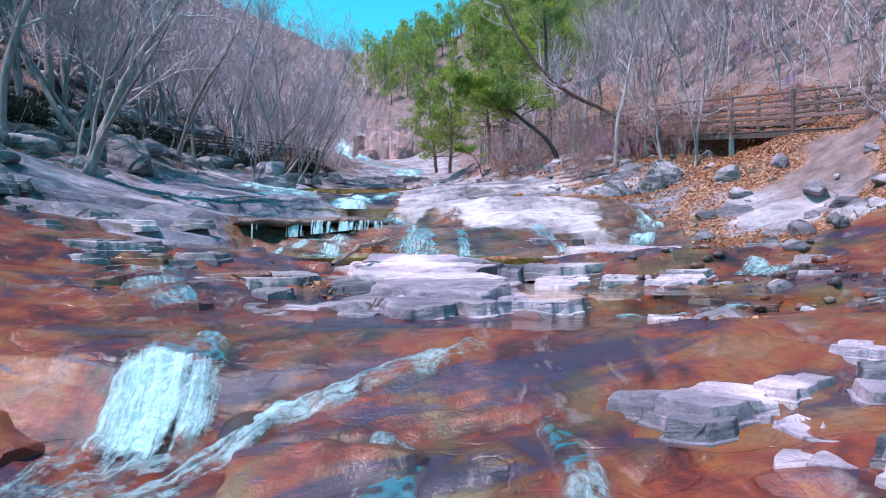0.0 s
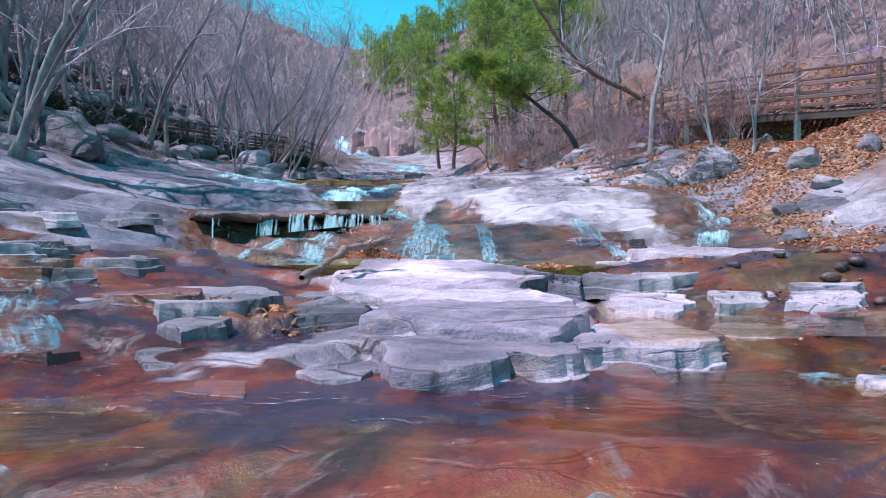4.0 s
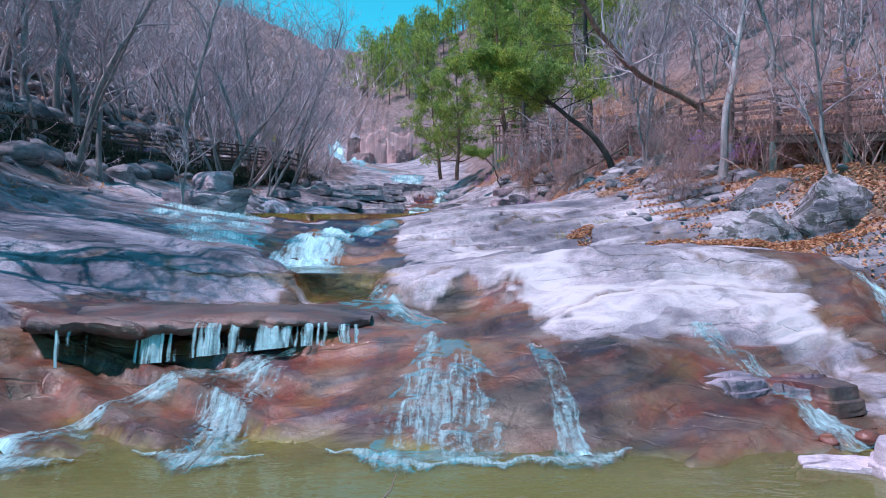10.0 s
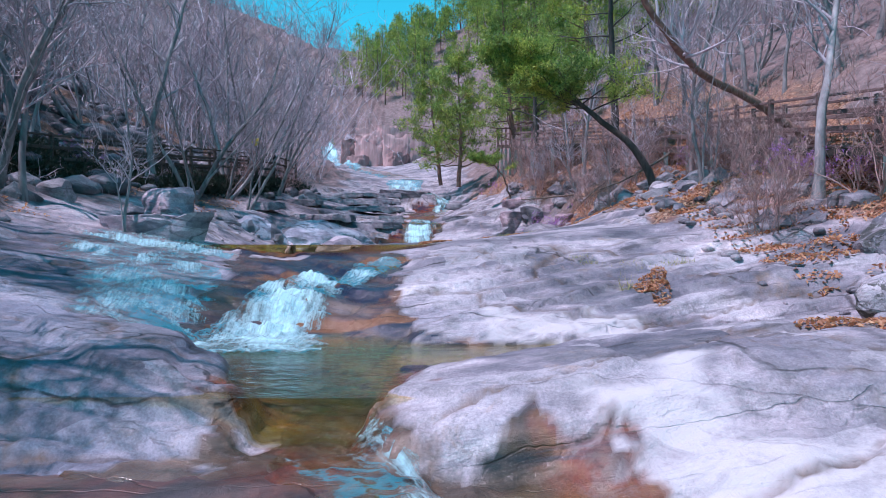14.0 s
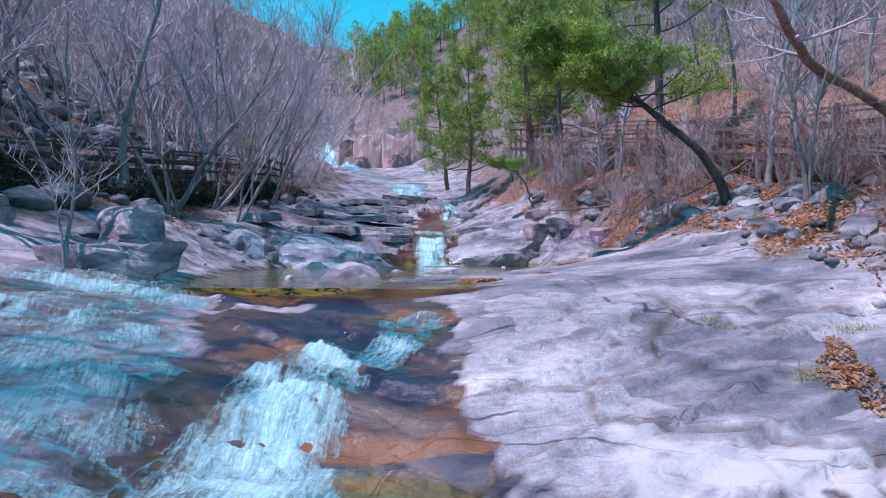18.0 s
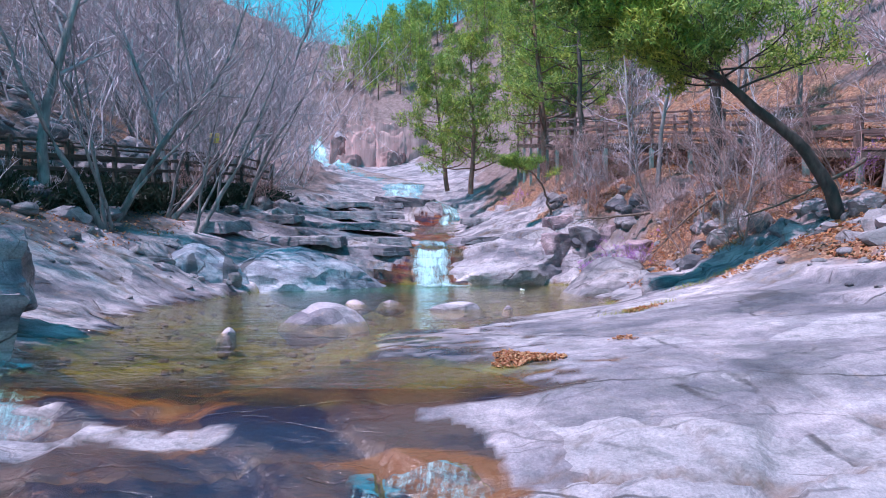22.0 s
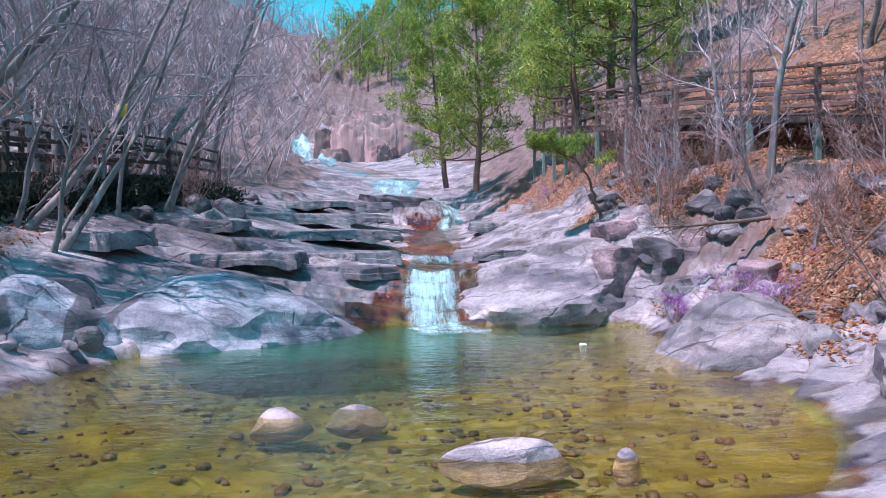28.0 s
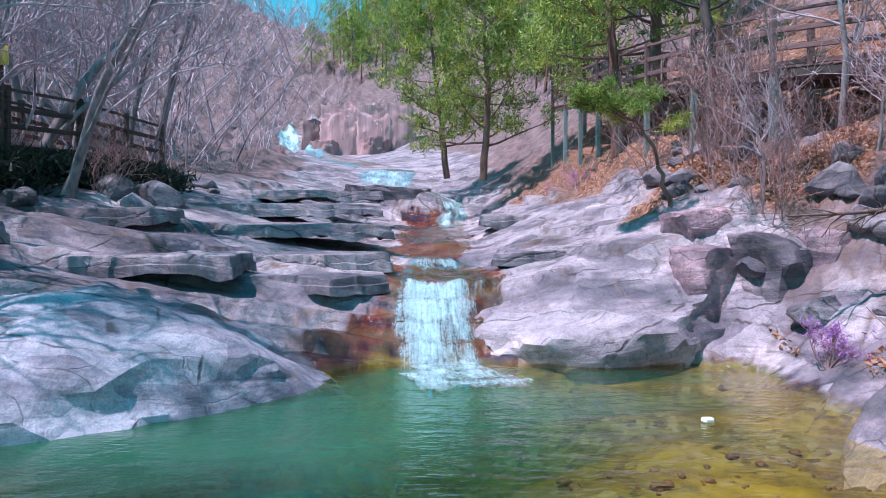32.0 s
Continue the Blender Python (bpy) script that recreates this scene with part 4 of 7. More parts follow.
def flow(name, label, path, lift=0.03, gain=1.0, across=40, step=0.045, rough=0.02, base=0.0, tear=0.45, level=-9.0):
    """Running water along a path of (x, y, half width): a thin sheet over the bed, broken white where it runs steep."""
    p = np.array(path, float)
    seg = np.concatenate([[0], np.cumsum(np.hypot(np.diff(p[:, 0]), np.diff(p[:, 1])))])
    s = np.arange(0, seg[-1], step)
    cx, cy, hw = (np.interp(s, seg, p[:, i]) for i in range(3))
    tx, ty = np.gradient(cx), np.gradient(cy)
    ln = np.hypot(tx, ty) + 1e-9
    v = np.linspace(-1, 1, across)
    wob = 0.22 * fbm(s[:, None] * 1.3, v[None, :] * 0 + 3.3, 0, 3, 91)
    off = (v[None, :] + wob) * hw[:, None]
    x = cx[:, None] + (-ty / ln)[:, None] * off
    y = cy[:, None] + (tx / ln)[:, None] * off
    z = ground_z(x.ravel(), y.ravel()).reshape(x.shape)
    for _ in range(14):
        z[1:-1] = np.maximum(z[1:-1], (z[:-2] + z[1:-1] + z[2:]) / 3)
    slope = np.abs(np.gradient(z, axis=0)) / step
    foam = np.clip(base + gain * (slope - 0.22), 0, 1)
    tail = foam.copy()
    for i in range(1, len(s)):
        tail[i] = np.maximum(foam[i], tail[i - 1] * 0.93)
    foam = np.clip(tail * (1 - 0.9 * np.abs(v[None, :]) ** 3), 0, 1)
    foam = foam * (1 - tear * (1 - smooth(fbm(x * 2.6, y * 1.7, 0, 3, 99), -0.45, 0.15)))
    edge = 1 - np.abs(v[None, :]) ** 4
    z = z + lift * (0.25 + edge) - 0.05 * (1 - edge) + rough * (1 + 2 * foam) * fbm(x * 5, y * 5, z * 5, 3, 97)
    z = np.where(z < level, level + 0.3 * (z - level) * (edge < 0.2) + 0.012 * (1 + fbm(x * 6, y * 6, 0, 2, 98)), z)
    root = tagged(new(name), label, "stream")
    me = raw_mesh(name, np.stack([x.ravel(), y.ravel(), z.ravel()], 1), grid_faces(*x.shape), WATER_FILM)
    way = np.stack([np.broadcast_to(off, x.shape).ravel(), np.broadcast_to(s[:, None], x.shape).ravel(), np.zeros(x.size)], 1)
    point_values(me, "foam", foam.ravel())
    point_values(me, "way", way, "FLOAT_VECTOR")
    hang("running_water", me, root)
    return root


flow("main_waterfall", "white waterfall sliding over brown rock into the pool", [(-1.6, 45, 0.85), (-1.66, 43, 0.85), (-1.68, 42.3, 0.82), (-1.66, 41.3, 0.62), (-1.62, 40.4, 0.58), (-1.5, 39.7, 0.8)], 0.05, 1.3, level=4.3)
flow("cascade", "foaming cascade over a dark ledge", [(-2.9, 22.3, 0.5), (-3.1, 21.6, 0.7), (-3.2, 20.9, 0.72), (-3.25, 20.3, 0.8), (-3.3, 19.6, 1.15), (-3.1, 19.0, 1.1)], 0.06, 2.2, rough=0.045, tear=0.35, base=0.38, level=3.04)
flow("rivulet", "small foaming spill above the cascade", [(-2.0, 23.6, 0.5), (-2.05, 23.0, 0.45), (-2.2, 22.3, 0.4), (-2.4, 21.8, 0.3)], 0.03, 1.0, base=0.35)
flow("side_stream", "bright stream over stones on the far side", [(5.4, 17.0, 0.4), (4.9, 15.6, 0.35), (4.2, 14.2, 0.3), (3.9, 13.0, 0.4), (3.4, 12.3, 0.25)], 0.04, 1.4, base=0.2)
flow("upper_cascade", "thin stream sliding down the pale rocks", [(-4.0, 69, 1.8), (-3.8, 67.4, 1.6), (-3.6, 65.5, 1.4), (-2.9, 62, 1.2), (-0.7, 59.8, 0.7), (-0.3, 58.4, 0.5), (-0.8, 57, 0.7), (-1.2, 52, 0.8), (-1.4, 47, 0.8)], 0.06, 1.5, base=0.12, step=0.1)
flow("far_waterfall", "distant white waterfall beside a pale cliff", [(-17.4, 109, 1.0), (-16.6, 105, 1.1), (-15.8, 102, 1.3), (-14.6, 99, 1.2), (-12, 92, 1.2), (-8, 80, 1.2), (-4.5, 70, 1.3)], 0.15, 2.0, base=0.0, step=0.25)
flow("lower_fall", "white fall dropping over a rust-brown ledge", [(-2.2, 5.6, 0.4), (-2.2, 5.2, 0.46), (-2.15, 4.8, 0.46), (-2.15, 4.3, 0.5), (-2.3, 3.6, 0.6), (-2.7, 2.4, 0.75), (-3.2, 0, 0.9)], 0.07, 1.3, base=0.22, rough=0.03, tear=0.75, across=60)
flow("rivulet", "thin white line of water along a ledge", [(0.35, 5.25, 0.10), (-0.2, 4.95, 0.12), (-0.8, 4.75, 0.12), (-1.2, 4.5, 0.14), (-1.7, 4.0, 0.25), (-2.3, 3.4, 0.42), (-3.0, 2.7, 0.55), (-3.8, 1.6, 0.7)], 0.06, 0.6, base=0.58, tear=0.5, rough=0.025)
flow("rivulet", "small white spill over wet bedrock", [(-0.3, 4.3, 0.2), (-0.35, 3.7, 0.25), (-0.4, 3.0, 0.3), (-0.5, 2.0, 0.4)], 0.03, 1.4, base=0.25)
flow("rivulet", "small white spill over wet bedrock", [(0.7, 4.4, 0.12), (0.75, 3.6, 0.16), (0.7, 2.6, 0.2)], 0.03, 1.4, base=0.3)
flow("rivulet", "white riffle between brown stones", [(3.6, 7.6, 0.16), (3.0, 7.35, 0.14), (2.4, 7.3, 0.12), (1.9, 7.2, 0.08)], 0.03, 1.0, base=0.5)
flow("rivulet", "white riffle between brown stones", [(5.4, 10.6, 0.5), (4.9, 10.1, 0.45), (4.5, 9.6, 0.35)], 0.03, 1.0, base=0.45)
flow("rivulet", "foaming side channel on the shady edge", [(-4.6, 9.6, 0.5), (-3.9, 8.7, 0.45), (-3.5, 7.9, 0.4), (-2.9, 7.2, 0.3)], 0.04, 1.2, base=0.3)
flow("dome_fall", "water veil over an orange rock dome", [(-0.5, 14.5, 0.3), (-0.55, 14.1, 0.42), (-0.6, 13.6, 0.5), (-0.62, 13.0, 0.6), (-0.6, 12.75, 0.55)], 0.02, 0.9, base=0.2, level=1.84)
flow("dome_fall", "narrow water veil over an orange rock dome", [(0.35, 14.4, 0.1), (0.4, 13.8, 0.13), (0.45, 13.0, 0.18), (0.45, 12.8, 0.2)], 0.02, 1.1, base=0.2, level=1.84)
flow("dome_side_fall", "small side fall beside the dome", [(2.2, 15.0, 0.16), (2.25, 14.4, 0.2), (2.5, 13.6, 0.22), (2.6, 12.9, 0.3)], 0.03, 1.5, base=0.15, level=1.84)
flow("rivulet", "splash and white rivulet below the lip falls", [(-1.95, 14.42, 0.07), (-2.4, 14.34, 0.1), (-2.9, 14.2, 0.12), (-3.2, 13.95, 0.12), (-3.45, 13.5, 0.1), (-3.6, 13.0, 0.18), (-3.7, 12.8, 0.25)], 0.03, 1.0, base=0.62, level=1.84)
flow("rivulet", "thin spray over the ledge below the lip falls", [(-2.35, 14.3, 0.4), (-2.4, 14.0, 0.4), (-2.4, 13.5, 0.3), (-2.35, 12.85, 0.25)], 0.015, 0.8, base=0.1, level=1.84)
flow("ledge_rapid", "stream spilling from the rock pool", [(-1.9, 17.4, 0.35), (-1.8, 16.6, 0.45), (-1.2, 15.8, 0.4), (-0.5, 15.1, 0.3), (-0.45, 14.8, 0.3)], 0.02, 1.6, base=0.15)


flow("water_sheet", "thin bright sheet of water over the shady shelf", [(-7.2, 26.4, 1.1), (-6.6, 24.9, 1.5), (-6.0, 23.3, 1.5), (-5.3, 21.7, 1.2), (-4.9, 20.3, 0.9), (-4.6, 19.2, 0.6)], 0.02, 0.8, across=90, base=0.48, tear=0.7, rough=0.008)


def foam_line(label, path, level):
    """A narrow line of froth where falling water meets a pool."""
    p = np.array(path, float)
    seg = np.concatenate([[0], np.cumsum(np.hypot(np.diff(p[:, 0]), np.diff(p[:, 1])))])
    s = np.arange(0, seg[-1], 0.04)
    cx, cy, w = (np.interp(s, seg, p[:, i]) for i in range(3))
    v = np.linspace(-1, 1, 9)
    cy = cy + 0.16 * fbm(s * 1.5, 0 * s, 0, 4, 19)
    x = np.broadcast_to(cx[:, None], (len(s), 9))
    y = cy[:, None] + v[None, :] * (w * (0.9 + 0.9 * vnoise(s * 2.2, 0 * s, 0, 29)))[:, None]
    z = level + 0.02 * (1 - v[None, :] ** 2) + 0.02 * fbm(x * 9, y * 9, 0, 2, 3)
    me = raw_mesh("froth", np.stack([x.ravel(), y.ravel(), z.ravel()], 1), grid_faces(*x.shape), WATER_FILM)
    point_values(me, "foam", np.broadcast_to(0.62 * (1 - np.abs(v[None, :]) ** 1.2) + 0 * x, x.shape).ravel())
    point_values(me, "way", np.stack([x.ravel(), y.ravel(), 0 * x.ravel()], 1), "FLOAT_VECTOR")
    tagged(new("froth", me), label, "froth", "froth on the pools")


for line in ([(-5.2, 12.8, 0.04), (-4.4, 12.75, 0.1), (-3.6, 12.7, 0.3), (-3.1, 12.8, 0.04)], [(-2.8, 12.85, 0.04), (-2.3, 12.75, 0.24), (-1.8, 12.85, 0.04)], [(-1.4, 12.9, 0.03), (-0.9, 12.75, 0.22), (-0.2, 12.7, 0.26), (0.5, 12.78, 0.2), (0.9, 12.9, 0.03)]):
    foam_line("white froth along the foot of the falls", line, 1.86)
foam_line("white froth under the main waterfall", [(-2.3, 40.0, 0.1), (-1.9, 39.6, 0.7), (-1.4, 39.4, 0.95), (-0.9, 39.5, 0.5), (-0.6, 39.6, 0.1)], 4.315)
foam_line("white froth below the cascade", [(-4.2, 19.2, 0.12), (-3.6, 19.1, 0.4), (-2.9, 19.1, 0.35), (-2.2, 19.2, 0.1)], 3.055)


def curtain(label, x0, x1, y, top, bottoms, seed, white=0.62):
    """A thin veil of falling water below an overhanging lip, torn into strands, with a loose strand at each side."""
    r = np.random.default_rng(seed)
    root = tagged(new("lip_fall"), label, "waterfall", "lip falls")
    root.location = (0.5 * (x0 + x1), y, bottoms[0])
    for name, a, b, back in [("veil", x0, x1, 0.0)] + [("strand", q, q + 0.035, r.uniform(-0.03, 0.05)) for q in r.uniform(x0 - 0.14, x1 + 0.1, 7)]:
        n = max(5, int((b - a) / 0.012))
        gx, gt = np.meshgrid(np.linspace(a, b, n), np.linspace(0, 1, 16))
        x, t = gx.ravel(), gt.ravel()
        foot = np.interp(x, [x0, x1], bottoms) - 0.02
        z = top - (top - foot) * t ** 1.3
        py = y + back - 0.10 * t ** 0.6 + 0.025 * fbm(x * 9, t * 0.4, 0, 3, seed)
        v = np.stack([x - root.location.x + 0.012 * fbm(x * 6, t * 2, 0, 2, seed + 4), py - y, z - bottoms[0]], 1)
        me = raw_mesh(name, v, grid_faces(16, n), WATER_FILM)
        tear = fbm(x * 11 + back * 50, t * 0.5, 0, 3, seed + 9)
        side = np.minimum(1, np.minimum(x - a, b - x) / 0.02 + 0.3)
        point_values(me, "foam", np.clip((white - 0.42 + 1.5 * tear + 0.3 * t) * side, 0, 1))
        point_values(me, "way", np.stack([2.2 * x, 0.35 * z, 0 * x + back], 1), "FLOAT_VECTOR")
        hang(name, me, root)


curtain("bright veil of falling water under a dark lip", -2.95, -2.0, 14.44, 2.64, (2.34, 2.44), 1)
curtain("narrow veil of falling water under a dark lip", -3.4, -3.12, 14.45, 2.64, (2.28, 2.30), 2, 0.66)
curtain("few strands falling from a dark lip", -4.15, -3.95, 14.47, 2.64, (2.24, 2.25), 3, 0.3)
curtain("few strands falling from a dark lip", -1.9, -1.78, 14.47, 2.64, (2.44, 2.45), 4, 0.35)
curtain("few strands falling from a dark lip", -1.5, -1.42, 14.5, 2.62, (2.46, 2.47), 5, 0.3)



# ---- rocks ----
def boulder_mesh(name, sx, sy, sz, seed, mat, cuts=10, detail=4, flat_top=0.0, rough=1.0, lean=0.0, low=-0.5):
    """A stone of that size, standing on z = 0 at its middle: rounded facets, a weathered skin, an optional flat top."""
    rng = random.Random(seed)
    bm = bmesh.new()
    bmesh.ops.create_icosphere(bm, subdivisions=detail, radius=1.0)
    v = np.array([p.co for p in bm.verts])
    faces = [[q.index for q in f.verts] for f in bm.faces]
    bm.free()
    if flat_top:
        v = np.sign(v) * np.abs(v) ** (1 - 0.55 * flat_top)
        v[:, 2] = np.clip(v[:, 2], -1.0, 1.0)
    for _ in range(cuts):
        a, e = rng.uniform(0, 2 * math.pi), rng.uniform(low, 0.9) if not flat_top else rng.uniform(-0.35, 0.25)
        n = np.array([math.cos(a) * math.cos(e), math.sin(a) * math.cos(e), math.sin(e)])
        d = rng.uniform(0.52, 0.9)
        over = v @ n - d
        v = v - np.clip(over, 0, None)[:, None] * n * 0.94
    if flat_top:
        n = np.array([rng.uniform(-0.1, 0.1), rng.uniform(-0.1, 0.1), 1.0])
        n /= np.linalg.norm(n)
        over = v @ n - 0.62
        v = v - np.clip(over, 0, None)[:, None] * n * 0.95
        v[:, 2] /= 0.66
    v = v * np.array([sx, sy, sz]) * 0.5
    big = fbm(v[:, 0] * 1.6 + seed, v[:, 1] * 1.6, v[:, 2] * 2.6, 3, seed)
    fine = fbm(v[:, 0] * 6, v[:, 1] * 6, v[:, 2] * 11 + seed, 3, seed + 3)
    size = min(sx, sy, sz)
    v *= (1 + rough * 0.09 * big)[:, None]
    v += v / (np.linalg.norm(v, axis=1)[:, None] + 1e-6) * (rough * (0.05 * size * big + 0.035 * min(size, 0.6) * fine))[:, None]
    v[:, 0] += lean * v[:, 2]
    v[:, 2] += sz * 0.5
    return raw_mesh(name, v, faces, mat, True, 28)


def rock(name, label, x, y, top, sx, sy, sz, turn=0.0, seed=1, mat=None, tilt=(0, 0), group="", **k):
    ob = new(name, boulder_mesh(name, sx, sy, sz, seed, mat or ROCK, **k))
    ob.matrix_world = pose(x, y, top - sz, tilt[0], tilt[1], turn)
    return tagged(ob, label, "rock", group)


SLABS = "layered slabs in the stream"


def slab(label, corners, top, slope, thick, seed, mat, name="slab", group=SLABS):
    """A broken sheet of granite with the given outline: chipped edge, nearly flat top in thin beds, steep sides."""
    c = np.array(corners, float)
    n = 120
    ring = np.concatenate([c, c[:1]])
    seg = np.concatenate([[0], np.cumsum(np.hypot(*np.diff(ring, axis=0).T))])
    s = np.linspace(0, seg[-1], n, endpoint=False)
    px, py = np.interp(s, seg, ring[:, 0]), np.interp(s, seg, ring[:, 1])
    mx, my = c[:, 0].mean(), c[:, 1].mean()
    jag = min(0.07, 0.02 * seg[-1])
    px = px + jag * fbm(px * 3.1 + seed, py * 3.1, 0, 4, seed)
    py = py + jag * fbm(px * 3.1, py * 3.1 + seed, 0, 4, seed + 1)
    v = [(mx, my, top + slope * (my - c[:, 1].min()))]
    flare = 0.05 / max(0.25, 0.16 * seg[-1])
    rings = [(q, 0.0) for q in (0.08, 0.17, 0.26, 0.35, 0.44, 0.53, 0.62, 0.7, 0.78, 0.85, 0.91, 0.955)] + [(0.985, -0.006), (1.0, -0.03), (1 + 0.3 * flare, -0.45 * thick), (1 + 0.9 * flare, -0.5 * thick), (1 + 1.2 * flare, -thick)]
    for q, dz in rings:
        x, y = mx + (px - mx) * q, my + (py - my) * q
        bed = 0.022 * np.round(1.6 * fbm(x * 0.9 + seed, y * 1.3, 0, 2, seed + 2)) + 0.014 * fbm(x * 2.3, y * 2.9, 0, 3, seed + 3)
        v.extend(zip(x, y, top + slope * (y - c[:, 1].min()) + bed * (1 if dz > -0.04 else 0.5) + dz * (1 if dz > -0.04 else 1 + 0.25 * fbm(x * 2, y * 2, 0, 2, seed + 4))))
    j = np.arange(n)
    faces = [(0, 1 + int(i), 1 + int((i + 1) % n)) for i in j]
    for q in range(len(rings) - 1):
        a = 1 + q * n
        faces += [(a + int(i), a + n + int(i), a + n + int((i + 1) % n), a + int((i + 1) % n)) for i in j]
    v = np.array(v) - (mx, my, top)
    if sum(c[i - 1, 0] * c[i, 1] - c[i, 0] * c[i - 1, 1] for i in range(len(c))) < 0:
        faces = [f[::-1] for f in faces]
    ob = new(name, raw_mesh(name, v, faces, mat, True, 32))
    ob.location = (mx, my, top)
    return tagged(ob, label, "rock", group)


def plate(label, x, y, top, sx, sy, thick, turn, seed, mat, slope=0.0, group=SLABS):
    """A small slab with a random angular outline."""
    r = random.Random(seed)
    k = r.randint(4, 6)
    a = [radians(turn) + (i + r.uniform(-0.3, 0.3)) * 2 * math.pi / k for i in range(k)]
    return slab(label, [(x + 0.5 * sx * math.cos(b) * r.uniform(0.75, 1.1), y + 0.5 * sy * math.sin(b) * r.uniform(0.75, 1.1)) for b in a], top, slope, thick, seed, mat, group=group)


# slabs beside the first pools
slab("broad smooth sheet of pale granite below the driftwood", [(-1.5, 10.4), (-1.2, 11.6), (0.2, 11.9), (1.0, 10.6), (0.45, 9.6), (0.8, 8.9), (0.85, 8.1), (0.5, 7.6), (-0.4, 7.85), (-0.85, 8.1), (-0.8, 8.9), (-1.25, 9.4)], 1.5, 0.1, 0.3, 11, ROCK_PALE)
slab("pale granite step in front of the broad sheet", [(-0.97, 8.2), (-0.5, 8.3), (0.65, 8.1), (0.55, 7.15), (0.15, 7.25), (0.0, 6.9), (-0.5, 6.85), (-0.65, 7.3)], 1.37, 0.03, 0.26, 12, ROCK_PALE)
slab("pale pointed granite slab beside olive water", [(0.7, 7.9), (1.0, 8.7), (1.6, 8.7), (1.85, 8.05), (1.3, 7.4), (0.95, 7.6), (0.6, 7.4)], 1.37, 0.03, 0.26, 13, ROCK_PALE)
slab("small pale granite slab split from the step", [(-1.25, 7.4), (-1.2, 8.0), (-0.85, 7.9), (-0.7, 7.3), (-0.75, 6.95), (-0.98, 6.9)], 1.29, 0.02, 0.26, 14, ROCK)
slab("long grey granite block in brown water", [(-2.85, 8.5), (-2.8, 9.4), (-2.1, 9.5), (-1.7, 8.9), (-1.85, 8.3), (-2.4, 8.2)], 1.62, 0.03, 0.34, 15, ROCK)
slab("grey granite block in brown water", [(-3.6, 8.7), (-3.5, 9.4), (-3.0, 9.4), (-2.93, 8.6), (-3.2, 8.4)], 1.6, 0.0, 0.34, 16, ROCK_DARK)
slab("tilted pale slab with leaves against it", [(-2.35, 7.9), (-2.3, 8.3), (-1.9, 8.2), (-1.85, 7.9), (-2.1, 7.7)], 1.45, 0.08, 0.3, 17, ROCK_DARK)
slab("low pale slab among the rapids", [(-2.3, 7.5), (-2.1, 7.75), (-1.75, 7.5), (-1.8, 7.2), (-2.1, 7.2)], 1.33, 0.04, 0.26, 18, ROCK_DARK)
slab("low grey slab with a pale back edge", [(-2.0, 7.0), (-1.95, 7.2), (-1.7, 7.25), (-1.4, 7.0), (-1.35, 6.7), (-1.7, 6.7)], 1.24, 0.06, 0.24, 19, ROCK_WET)
slab("flat damp grey slab beside the pale sheet", [(-2.0, 9.3), (-1.8, 10.2), (-1.4, 10.3), (-0.95, 9.3), (-0.95, 8.4), (-1.5, 8.45)], 1.5, 0.05, 0.2, 20, ROCK_DARK)
slab("broad pale slab beside the olive pool", [(2.4, 12.6), (3.4, 13.2), (4.9, 13.3), (4.6, 12.1), (2.9, 11.3), (2.2, 11.7)], 1.98, 0.05, 0.3, 21, ROCK_PALE)
slab("low grey slab beside the olive pool", [(1.5, 11.2), (2.1, 11.5), (2.9, 11.2), (2.8, 10.8), (1.9, 10.3), (1.35, 10.5)], 1.72, 0.05, 0.26, 22, ROCK)
slab("pointed pale slab in brown shallows", [(1.5, 10.0), (2.3, 10.2), (2.1, 9.3), (1.75, 8.7), (1.3, 9.1)], 1.49, 0.05, 0.22, 23, ROCK_PALE)
slab("grey slab in brown shallows", [(0.95, 10.9), (1.3, 10.7), (1.2, 10.0), (0.85, 10.0)], 1.66, 0.04, 0.2, 24, ROCK)
slab("grey slab in brown shallows", [(2.5, 10.0), (3.0, 10.0), (2.7, 9.2), (2.2, 9.0)], 1.57, 0.04, 0.22, 25, ROCK)
slab("pale slab in brown shallows", [(3.3, 9.9), (4.0, 9.9), (3.5, 9.0), (2.85, 9.0)], 1.56, 0.04, 0.22, 26, ROCK_PALE)
slab("pale slab beside the lower fall", [(1.4, 4.3), (1.8, 4.65), (2.3, 4.7), (2.2, 4.2), (1.7, 4.0)], 1.0, 0.05, 0.2, 27, ROCK_PALE)
slab("grey slab above the lower fall", [(2.7, 5.9), (3.4, 6.1), (3.6, 5.5), (2.9, 5.3)], 1.24, 0.04, 0.24, 28, ROCK)
prng = random.Random(5)
for i in range(70):
    if i < 26:
        x, y = prng.uniform(1.8, 6.2), prng.uniform(6.6, 14.0)
    elif i < 38:
        x, y = prng.uniform(-5.6, -2.6), prng.uniform(7.4, 10.6)
    elif i < 44:
        x, y = prng.uniform(1.6, 4.2), prng.uniform(2.6, 5.4)
    else:
        x, y = prng.uniform(-9.0, -4.6), prng.uniform(7.5, 14.0)
    s = prng.uniform(0.3, 0.8) * (1.6 if i > 43 else 1)
    plate("angular grey slab among brown shallows" if i < 44 else "angular grey slab on the shady shelf", x, y, height(x, y) + prng.uniform(0.03, 0.09), s * 1.35, s * 0.85, 0.2, prng.uniform(-30, 30), 500 + i, prng.choice((ROCK, ROCK_WET, ROCK_PALE, ROCK) if i < 26 else (ROCK_WET, ROCK_WET, ROCK_DARK) if i < 38 else (ROCK, ROCK_DARK, ROCK)), prng.uniform(-0.03, 0.06))
